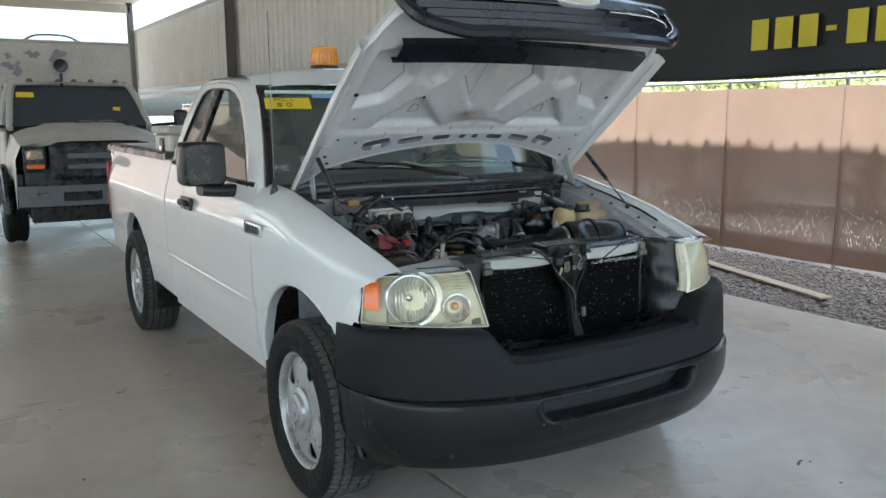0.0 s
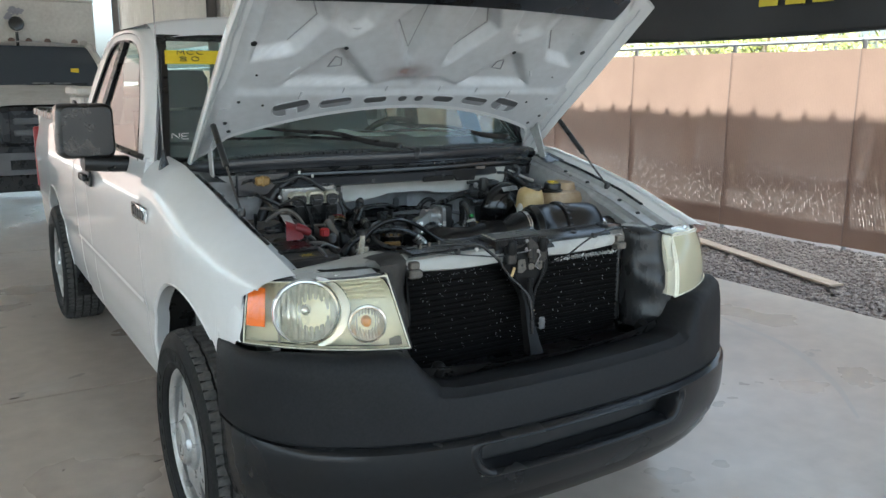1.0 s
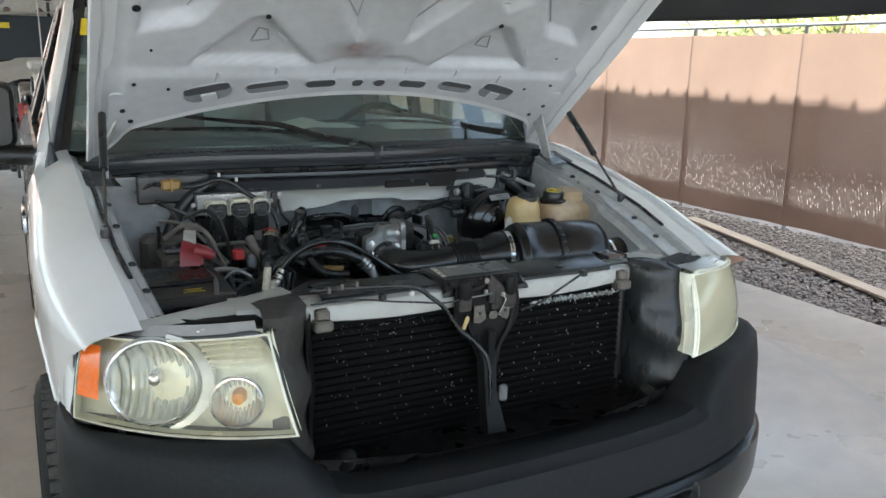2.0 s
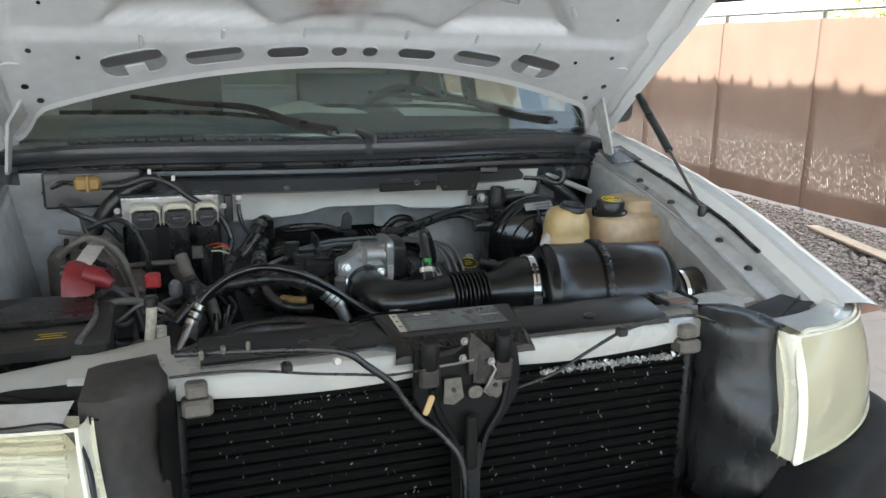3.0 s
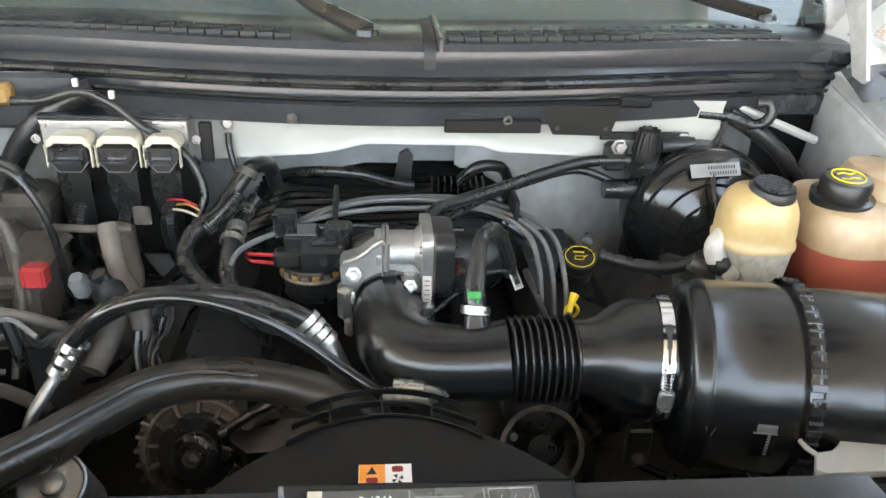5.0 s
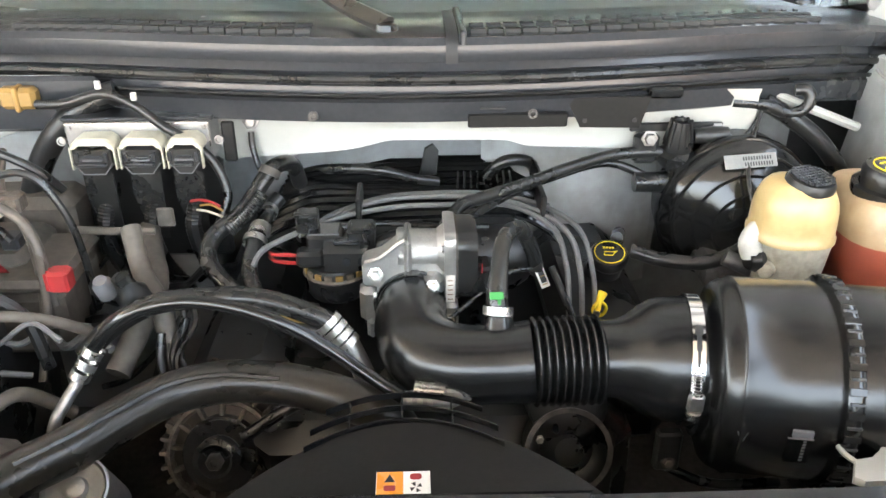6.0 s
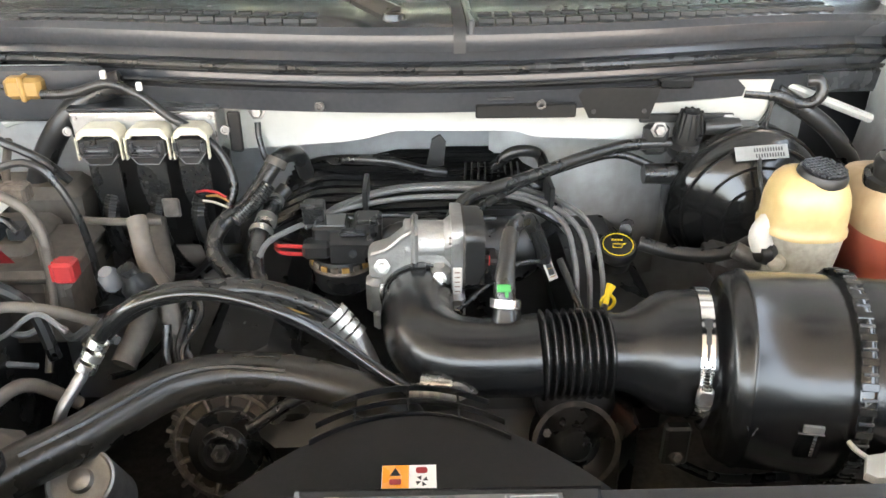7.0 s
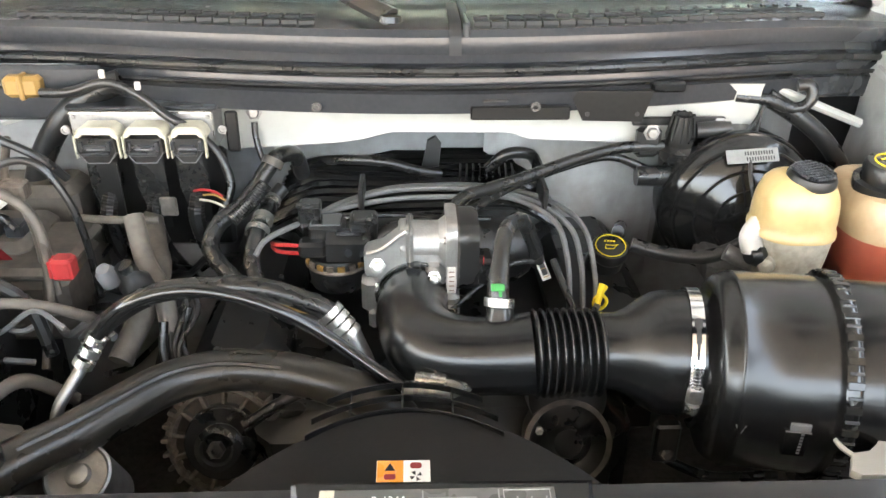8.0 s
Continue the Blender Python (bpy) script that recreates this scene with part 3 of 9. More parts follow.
def spread(a, b, step):
    n = max(2, int(round((b - a) / step)))
    return [lerp(a, b, k / n) for k in range(n + 1)]


FEND_TOP = [(0.38, 1.052), (0.5, 1.092), (0.757, 1.168), (1.0, 1.226), (1.29, 1.283), (1.5, 1.30)]
FEND_IN = [(0.38, 0.80), (0.757, 0.842), (1.0, 0.85), (1.29, 0.855), (1.5, 0.86)]


def fender_section(y):
    zt, xi = table(y, FEND_TOP), table(y, FEND_IN)
    zs = zt - table(y, [(0.38, 0.03), (0.6, 0.10), (1.0, 0.15), (1.5, 0.17)])
    bottom = table(y, [(0.44, 0.855), (0.5, 0.84), (0.62, 0.80), (0.66, 0.42), (1.5, 0.42)])
    if y < 0.52:
        bottom = table(y, [(0.38, 1.03), (0.46, 0.99), (0.5, 0.86), (0.52, 0.83)])
    out = [(-half_width(y, z), y, z) for z in spread_n(bottom, zs, 24)]
    w = half_width(y, zs)
    for k in range(1, 9):
        a = radians(90 * k / 8)
        out.append((-(xi + (w - xi) * math.cos(a)), y, zs + (zt - zs) * math.sin(a)))
    out.append((-xi + 0.0, y, zt - 0.012))
    out.append((-xi + 0.03, y, zt - 0.03))
    return out


def spread_n(a, b, n):
    return [lerp(a, b, k / n) for k in range(n + 1)]


ARCH_F, ARCH_R = (0.968, 0.432, 0.486), (4.22, 0.43, 0.47)


def arch_lip(h, a0, a1):
    """The rolled edge and inner flange of a wheel opening."""
    rows = []
    for k in range(41):
        a = radians(lerp(a0, a1, k / 40))
        y, z = h[0] + h[2] * math.cos(a), h[1] + h[2] * math.sin(a)
        w = half_width(y, z)
        dy, dz = math.cos(a), math.sin(a)
        rows.append([(-w + 0.0, y, z), (-w - 0.004, y - dy * 0.004, z - dz * 0.004), (-w + 0.004, y - dy * 0.012, z - dz * 0.012), (-w + 0.05, y - dy * 0.008, z - dz * 0.008)])
    return sheet(rows)


def wheel_well(h):
    """Dark liner over a wheel."""
    rows = []
    for k in range(25):
        a = radians(lerp(-25, 205, k / 24))
        y, z = h[0] + (h[2] + 0.01) * math.cos(a), h[1] + (h[2] + 0.01) * math.sin(a)
        rows.append([(-0.95, y, z), (-0.675, y, z)])
    g = sheet(rows)
    ring = [r[1] for r in rows]
    return g.add(ring, [tuple(range(len(ring)))])


fend = skin(spread(0.38, 1.50, 0.02), fender_section, [ARCH_F])
for s, lab in ((1, ""), (-1, "")):
    f = fend if s == 1 else fend.flipped()
    ob = part("fender", f, M_PAINT, truck)
    lip = arch_lip(ARCH_F, 3, 128)
    part("arch_lip", lip if s == 1 else lip.flipped(), M_PAINT, ob)
    for h in (ARCH_F, ARCH_R):
        w = wheel_well(h)
        part("wheel_liner", w if s == 1 else w.flipped(), M_BLACK, truck)


def flat_side(z0, z1, n=26):
    return lambda y: [(-half_width(y, z), y, z) for z in spread_n(z0(y) if callable(z0) else z0, z1(y) if callable(z1) else z1, n)]


def thick(geo, d):
    """Gives a panel a turned-in edge by doubling it a little inwards."""
    g = Geo().join(geo)
    k = len(geo.v)
    g.v += [(x - d if x > 0 else x + d, y, z) for x, y, z in geo.v]
    count = {}
    for f in geo.f:
        for a, b in zip(f, f[1:] + f[:1]):
            count[(min(a, b), max(a, b))] = count.get((min(a, b), max(a, b)), 0) + 1
    for (a, b), c in count.items():
        if c == 1:
            g.f.append((a, b, b + k, a + k))
    return g


for s in (1, -1):
    turn = (lambda g: g) if s == 1 else (lambda g: g.flipped())
    door = part("door", turn(thick(skin(spread(1.508, 2.735, 0.04), flat_side(0.44, 1.295)), 0.03)), M_PAINT, truck)
    part("rear_access_door", turn(thick(skin(spread(2.743, 3.165, 0.04), flat_side(0.44, 1.33)), 0.03)), M_PAINT, truck)
    part("rocker", turn(sheet([[(-half_width(y, 0.43) + 0.005, y, 0.435), (-half_width(y, 0.40), y, 0.40), (-0.90, y, 0.37), (-0.7, y, 0.40)] for y in spread(1.43, 3.18, 0.2)])), M_PAINT, truck)
    bed = skin(spread(3.185, 5.2, 0.03), flat_side(lambda y: table(y, [(3.19, 0.44), (3.6, 0.45), (5.2, 0.50)]), lambda y: 1.335), [ARCH_R])
    part("bed_side", turn(thick(bed, 0.02)), M_PAINT, truck)
    part("arch_lip", turn(arch_lip(ARCH_R, -2, 178)), M_PAINT, truck)
    part("bed_rail", turn(sheet([[(-0.972, y, 1.335), (-0.968, y, 1.375), (-0.945, y, 1.388), (-0.89, y, 1.388), (-0.875, y, 1.37), (-0.875, y, 1.34)] for y in spread(3.185, 5.2, 0.3)], False)), M_DARKPLASTIC, truck, "black bed rail cap")
    part("bed_inner_wall", turn(box(-0.89, -0.86, 3.2, 5.17, 0.62, 1.37)), M_CARDARK, truck)
    # door handle: recess, lever and surround
    hd = part("door_handle", turn(slab(rounded(0.215, 0.075, 0.02), pose(-0.997, 2.60, 1.115, 90, 0, -90), 0.014, 0.08)), M_BLACK, door, "black door handle")
    part("lever", turn(slab(rounded(0.16, 0.035, 0.015), pose(-1.012, 2.60, 1.12, 90, 0, -90), 0.022, 0.1)), M_GLOSSBLACK, hd) if s == 1 else None
    badge = part("badge", turn(slab(rounded(0.235, 0.06, 0.012), pose(-0.992, 1.445, 1.10, 90, 0, -90), 0.01, 0.05)), M_CHROME, truck, "chrome fender badge")
    for k in range(5):
        part("badge_mark", turn(slab(rounded(0.03, 0.036, 0.008), pose(-1.002, 1.525 - 0.04 * k, 1.10, 90, 0, -90), 0.003)), M_DARKPLASTIC, badge)
    part("door_crease", turn(sheet([[(-half_width(y, 0.728) - 0.001, y, 0.722), (-half_width(y, 0.728) - 0.009, y, 0.731), (-half_width(y, 0.74) - 0.001, y, 0.742)] for y in spread(1.515, 3.16, 0.2)])), M_PAINT, door)
    part("mud_flap", turn(box(-0.97, -0.74, 1.405, 1.42, 0.30, 0.47, 0.004)), M_BLACK, truck)
part("bed_floor", box(-0.87, 0.87, 3.2, 5.18, 0.60, 0.64), M_CARDARK, truck)
part("bed_front_wall", box(-0.87, 0.87, 3.19, 3.23, 0.62, 1.36), M_PAINT, truck)
tail = part("tailgate", box(-0.94, 0.94, 5.17, 5.23, 0.6, 1.385, 0.015), M_PAINT, truck)
for s in (-1, 1):
    part("tail_lamp", box(min(s * 0.93, s * 0.985), max(s * 0.93, s * 0.985), 5.16, 5.235, 0.78, 1.24, 0.012), M_RED, truck, "red tail lamp")
part("rear_bumper", box(-0.93, 0.93, 5.2, 5.36, 0.45, 0.62, 0.03), M_CHROME, truck)
part("chassis", box(-0.5, 0.5, 0.9, 5.2, 0.38, 0.5, 0.02), M_GRIME, truck)

# cab above the belt
GH = lambda z: 0.945 - 0.31 * (z - 1.285)  # half width of the glasshouse


CAB_EDGE = [(1.476, 1.285), (1.568, 1.399), (1.664, 1.504), (1.772, 1.613), (1.863, 1.698), (1.957, 1.763), (2.10, 1.805), (2.344, 1.826), (2.57, 1.836), (2.81, 1.834), (2.965, 1.80), (3.065, 1.71), (3.13, 1.58), (3.165, 1.45), (3.17, 1.30)]
DOOR_SEAM = [(1.58, 1.275), (1.695, 1.393), (1.813, 1.50), (1.937, 1.612), (2.043, 1.70), (2.159, 1.762), (2.25, 1.787), (2.40, 1.804), (2.57, 1.812), (2.80, 1.808), (2.93, 1.778), (3.02, 1.70), (3.085, 1.58), (3.125, 1.45), (3.135, 1.30)]
WINDOW_EDGE = [(1.65, 1.275), (1.735, 1.364), (1.838, 1.471), (1.962, 1.583), (2.11, 1.695), (2.235, 1.742), (2.32, 1.758), (2.44, 1.769), (2.60, 1.775), (2.74, 1.77), (2.845, 1.74), (2.92, 1.66), (2.98, 1.56), (3.03, 1.45), (3.045, 1.31)]


def strip(pts, width, t=0.03):
    """A pillar: a flat bar along points, its width laid out along y, thick inwards."""
    rows = []
    for x, y, z in smooth_path(pts, 6):
        s = -1 if x < 0 else 1
        rows.append([(x, y - width / 2, z), (x + s * 0.006, y, z), (x, y + width / 2, z), (x - s * t, y + width / 2, z), (x - s * t, y - width / 2, z)])
    return sheet(rows, True, True)


def ws_point(u, v):
    """The windscreen: u across from -1 to 1, v from the cowl up to the roof."""
    zb, zt = 1.29, 1.765
    z = lerp(zb, zt, v)
    x = u * lerp(0.885, 0.765, v)
    yc = lerp(1.33, 1.865, v) - 0.02 * math.sin(math.pi * v)
    return (x, yc + lerp(0.20, 0.09, v) * u * u, z)


glass = part("windscreen", sheet([[ws_point(-1 + 2 * i / 20, v / 12) for i in range(21)] for v in range(13)]), M_SCREENGLASS, truck, "green-tinted windscreen glass with painted-in sheen")
glass.visible_shadow = False
for s in (1, -1):
    turn = (lambda g: g) if s == 1 else (lambda g: g.flipped())
    on_side = lambda p, d=0.0: (-GH(p[1]) + d, p[0], p[1])
    part("cab_frame", turn(sheet([[ws_point(-1.0, (a[1] - 1.29) / 0.475) if k < 6 else (-0.70, a[0], a[1] + 0.006 if a[0] < 2.9 else a[1])] + [on_side(a, 0.022), on_side(((a[0] + b[0]) / 2, (a[1] + b[1]) / 2), -0.002), on_side(b), on_side(b, 0.025)] for k, (a, b) in enumerate(zip(CAB_EDGE, DOOR_SEAM))])), M_PAINT, truck, smooth=50)
    part("door_frame", turn(sheet([[on_side(b, 0.025), on_side((b[0] + (a[0] - b[0]) * 0.10, b[1] + (a[1] - b[1]) * 0.10)), on_side(((a[0] + b[0]) / 2, (a[1] + b[1]) / 2), -0.003), on_side(a, 0.002), on_side(a, 0.02)] for a, b in zip(WINDOW_EDGE, DOOR_SEAM)])), M_PAINT, door, smooth=50)
    part("window_seal", turn(tube([on_side(p, 0.008) for p in WINDOW_EDGE], 0.009, 6, 4)), M_BLACK, door)
    part("screen_edge", turn(sheet([[ws_point(-1.015, v), ws_point(-0.99, v), ws_point(-0.965, v)] for v in spread_n(-0.02, 1.02, 14)]).moved(Matrix.Translation((0, -0.006, 0.004)))), M_BLACK, truck)
    part("pillar_lining", turn(sheet([[Vector(ws_point(-0.99, (a[1] - 1.29) / 0.475)) + Vector((0.004, 0.012, -0.004)), on_side(a, 0.040), on_side(b, 0.036)] for a, b in list(zip(CAB_EDGE, DOOR_SEAM))[:6]])), M_CARDARK, truck)
    part("b_pillar", turn(strip([(-GH(1.29), 2.72, 1.29), (-GH(1.5), 2.66, 1.5), (-GH(1.77), 2.56, 1.77)], 0.10)), M_BLACK, truck)
    part("belt_moulding", turn(tube([(-half_width(1.55, 1.29) + 0.006, 1.55, 1.292), (-0.936, 2.3, 1.297), (-0.932, 3.12, 1.325)], 0.014, 6, 6)), M_BLACK, truck)
    ob = part("side_window", turn(Geo().add([on_side(p, 0.012) for p in WINDOW_EDGE], [tuple(range(len(WINDOW_EDGE)))])), M_GLASS, door, "clear side window")
    ob.visible_shadow = False


def roof_point(u, v):
    y = lerp(1.86, 2.90, v)
    x = u * lerp(0.77, 0.775, v)
    edge = 0.02 * abs(u) ** 6 + 0.03 * abs(u) ** 2
    return (x, y + 0.10 * u * u * (1 - v), 1.882 - edge - 0.105 * max(0, 0.16 - v) / 0.16 * (1 - 0.3 * abs(u)) - 0.05 * max(0, v - 0.85) / 0.15)


part("roof", sheet([[roof_point(-1 + 2 * i / 24, k / 16) for i in range(25)] for k in range(17)]), M_PAINT, truck)
part("header_trim", sheet([[ws_point(-1 + 2 * i / 20, v) for i in range(21)] for v in (0.97, 1.03)]), M_BLACK, truck)
back = part("cab_back", sheet([[(-0.92, 3.15, 0.5), (0.92, 3.15, 0.5)], [(-0.92, 3.16, 1.32), (0.92, 3.16, 1.32)]]), M_PAINT, truck)
rg = part("rear_window", sheet([[(-0.88, 3.12, 1.34), (0.88, 3.12, 1.34)], [(-0.80, 2.90, 1.76), (0.80, 2.90, 1.76)]]), M_GLASS, truck, "clear rear window")
rg.visible_shadow = False
part("cab_floor", box(-0.9, 0.9, 1.5, 3.14, 0.5, 0.56), M_CARDARK, truck)
part("firewall_upper", box(-0.86, 0.86, 1.50, 1.53, 0.55, 1.16), M_CARDARK, truck)
dash = part("dashboard", sheet([[(x, 1.36 + 0.22 * (x / 0.86) ** 2, 1.29), (x, 1.47 + 0.16 * (x / 0.86) ** 2, 1.325), (x, 1.62, 1.335), (x, 1.80, 1.33), (x, 1.88, 1.27), (x, 1.86, 0.8)] for x in spread_n(-0.86, 0.86, 12)]), M_CARDARK, truck, "dark dashboard top")
wheel_m = axis((0.38, 2.04, 1.24), (0, 0.75, 0.45))
sw = part("steering_wheel", tube([wheel_m @ Vector((0.185 * math.cos(a), 0.185 * math.sin(a), 0)) for a in [2 * math.pi * k / 24 for k in range(25)]], 0.016, 8, 2), M_BLACK, truck)
part("hub", lathe([(0.07, -0.03), (0.075, 0), (0.05, 0.02)], 16, wheel_m), M_BLACK, sw)
part("spoke", tube([wheel_m @ Vector((-0.18, 0, 0)), wheel_m @ Vector((0.18, 0, 0))], 0.018, 8, 2), M_BLACK, sw)
part("column", tube([(0.38, 2.02, 1.15), (0.38, 1.8, 1.05)], 0.04, 10, 2), M_BLACK, sw)
for s in (-1, 1):
    cx = s * 0.43
    seat = part("seat", sheet([[(cx + a, y, z) for a in (-0.26, -0.24, 0.24, 0.26)] for y, z in ((2.2, 0.78), (2.25, 0.86), (2.7, 0.84), (2.76, 0.95), (2.86, 1.30), (2.92, 1.42), (2.98, 1.42), (2.96, 0.8))]), M_GREYTRIM, truck, "grey cloth seat")
    part("headrest", sheet([[(cx + a * k, 2.93 + b * k, z) for a, b in rounded(0.28, 0.1, 0.045)] for z, k in ((1.44, 0.85), (1.47, 1), (1.60, 1), (1.64, 0.85))], True, True), M_GREYTRIM, seat)


# mirrors
for s in (1, -1):
    turn = (lambda g: g) if s == 1 else (lambda g: g.flipped())
    mir = part("door_mirror", turn(sheet([[(-1.10 + px * k, y, 1.385 + pz * k) for px, pz in rounded(0.215, 0.22, 0.032)] for y, k in ((1.79, 0.86), (1.80, 0.92), (1.83, 0.985), (1.90, 1.0), (1.94, 0.99))], True, True)), M_BLACK, truck, "large black door mirror")
    part("mirror_glass", turn(slab(rounded(0.19, 0.195, 0.03), pose(-1.10, 1.941, 1.385, 90, 0, 180), 0.004)), M_MIRROR, mir)
    part("mirror_arm", turn(sheet([[(x, 1.86 + py, 1.25 + pz + dz) for py, pz in rounded(0.13, 0.065, 0.03)] for x, dz in ((-1.12, 0.01), (-1.03, 0.0), (-0.915, -0.005))], True, True)), M_BLACK, mir)

# antenna
ant = part("antenna_mast", tube([(-0.908, 1.378, 1.27), (-0.908, 1.385, 2.08)], 0.0022, 6, 2), M_STEEL, truck, "thin whip antenna")
part("antenna_base", lathe([(0.022, 0), (0.02, 0.012), (0.010, 0.045), (0.006, 0.07), (0.004, 0.075)], 14, pose(-0.908, 1.378, 1.262)), M_BLACK, ant)

# beacon on the roof
bea = part("beacon", lathe([(0.086, 0.055), (0.089, 0.062), (0.086, 0.13), (0.080, 0.165), (0.06, 0.172), (0.0, 0.173)], 24, pose(-0.05, 2.715, 1.878)), M_ORANGE, truck, "orange warning beacon")
for k in range(24):
    a = 2 * math.pi * k / 24
    part("flute", tube([(-0.05 + 0.089 * math.cos(a), 2.715 + 0.089 * math.sin(a), 1.943), (-0.05 + 0.085 * math.cos(a), 2.715 + 0.085 * math.sin(a), 2.008)], 0.004, 5, 1), M_ORANGE, bea)
part("beacon_base", lathe([(0.085, -0.03), (0.095, 0.0), (0.095, 0.03), (0.09, 0.055), (0.0, 0.056)], 24, pose(-0.05, 2.715, 1.878)), M_BLACK, bea)

# bumper
BX, BY, BD, BP = 0.975, 0.60, 0.575, 2.6


def plan(x, grow=0.0):
    a = min(1.0, abs(x) / (BX + grow))
    return BY - (BD + grow) * (1 - a ** BP) ** (1 / BP)


def bumper_xs(extra=()):
    xs = [BX * math.sin(radians(a)) ** (2 / BP) for a in (0.001, 8, 16, 24, 32, 40, 48, 55, 61, 66, 71, 75, 79, 83, 86.5, 90)] + list(extra)
    xs = sorted(set(round(x, 4) for x in xs))
    return [-x for x in reversed(xs)] + [x for x in xs if x > 0.01]


def cover_top(x):
    return table(abs(x), [(0.44, 0.738), (0.49, 0.748), (0.53, 0.785), (0.57, 0.835), (0.61, 0.852), (0.9, 0.858), (0.975, 0.835)])


rows = []
for x in bumper_xs((0.42, 0.44, 0.46, 0.475, 0.49, 0.5, 0.51, 0.52, 0.53, 0.54, 0.55, 0.56, 0.57, 0.585, 0.6, 0.61)):
    zt, a = cover_top(x), abs(x) / BX
    lean = 0.04 * (1 - a ** 4)
    pts = [(x * 0.985, plan(x) + 0.02, 0.585), (x, plan(x), 0.61), (x, plan(x) + 0.25 * lean, 0.68), (x * 0.998, plan(x) + 0.6 * lean, lerp(0.68, zt, 0.6)), (x * 0.994, plan(x) + lean, zt - 0.02), (x * 0.985, plan(x) + lean + 0.015, zt - 0.004), (x * 0.97, plan(x) + lean + 0.05 * (1 - a ** 3) + 0.012, zt), (x * 0.95, plan(x) + lean + 0.10 * (1 - a ** 3) + 0.03, zt - 0.012)]
    rows.append(pts)
part("bumper_cover", sheet(rows), M_BUMPER, truck, "matt black upper bumper cover")
rows = []
xs = bumper_xs((0.395, 0.40, 0.43, 0.44))
for x in xs:
    g = 0.012
    rows.append([(x * 0.99, plan(x) + 0.03, 0.602), (x, plan(x) + 0.006 - g, 0.598), (x, plan(x) - g - 0.006, 0.588), (x, plan(x) - g - 0.008, 0.57), (x, plan(x) - g - 0.008, 0.53), (x, plan(x) - g - 0.005, 0.485), (x, plan(x) - g + 0.002, 0.45), (x * 0.997, min(0.53, plan(x) + 0.005), 0.41), (x * 0.99, min(0.50, plan(x) + 0.025), 0.375)])
gg = sheet(rows)
n = 9
gg.f = [f for f in gg.f if not (all(abs(gg.v[i][0]) <= 0.401 for i in f) and all(0.48 < gg.v[i][2] < 0.589 for i in f))]
lower = part("bumper", gg, M_BUMPER_GREY, truck, "dark grey painted lower bumper")
rows = []
SZ = 0.537
ring = [(a * (1 + 0.05 * b / 0.046), SZ + b) for a, b in rounded(0.80, 0.092, 0.040, 8)]
ring = [(lerp(p[0], q[0], k / 4), lerp(p[1], q[1], k / 4)) for p, q in zip(ring, ring[1:] + ring[:1]) for k in range(4)]


def slot_ring(kx, kz, back):
    return [(x * kx, plan(x * kx) + back, SZ + (z - SZ) * kz) for x, z in ring]


part("slot_frame", sheet([slot_ring(1.075, 1.27, -0.017), slot_ring(1.06, 1.22, -0.025), slot_ring(1.03, 1.10, -0.027), slot_ring(1.0, 0.96, -0.019), slot_ring(0.985, 0.86, 0.0), slot_ring(0.97, 0.80, 0.05)], True), M_BUMPER_GREY, lower, "", 60)
part("slot_back", sheet([[(x, plan(x) + 0.06, 0.46) for x in spread_n(-0.46, 0.46, 8)], [(x, plan(x) + 0.06, 0.60) for x in spread_n(-0.46, 0.46, 8)]]), M_INK, lower)
part("valance", sheet([[(x * 0.985, min(0.47, plan(x) + 0.02), 0.40), (x * 0.98, min(0.46, plan(x) + 0.025), 0.36), (x * 0.97, min(0.45, plan(x) + 0.05), 0.325), (x * 0.95, min(0.45, plan(x) + 0.10), 0.315)] for x in bumper_xs()]), M_GLOSSBLACK, truck, "black lower air dam")

# headlamps: corners of the lens
HL = [Vector((-0.572, 0.262, 1.050)), Vector((-0.907, 0.476, 1.031)), Vector((-0.938, 0.447, 0.860)), Vector((-0.537, 0.188, 0.848))]


def lamp_point(u, v, off=0.0):
    """u from the inner to the outer edge, v from the bottom to the top; off: out of the lens."""
    p = HL[3].lerp(HL[2], u).lerp(HL[0].lerp(HL[1], u), v)
    nrm = Vector((-0.42, -0.9, 0.08)).normalized()
    bulge = 0.055 * (1 - (2 * u - 1) ** 2) + 0.012 * (1 - (2 * v - 1) ** 2)
    return p + nrm * (bulge + off)


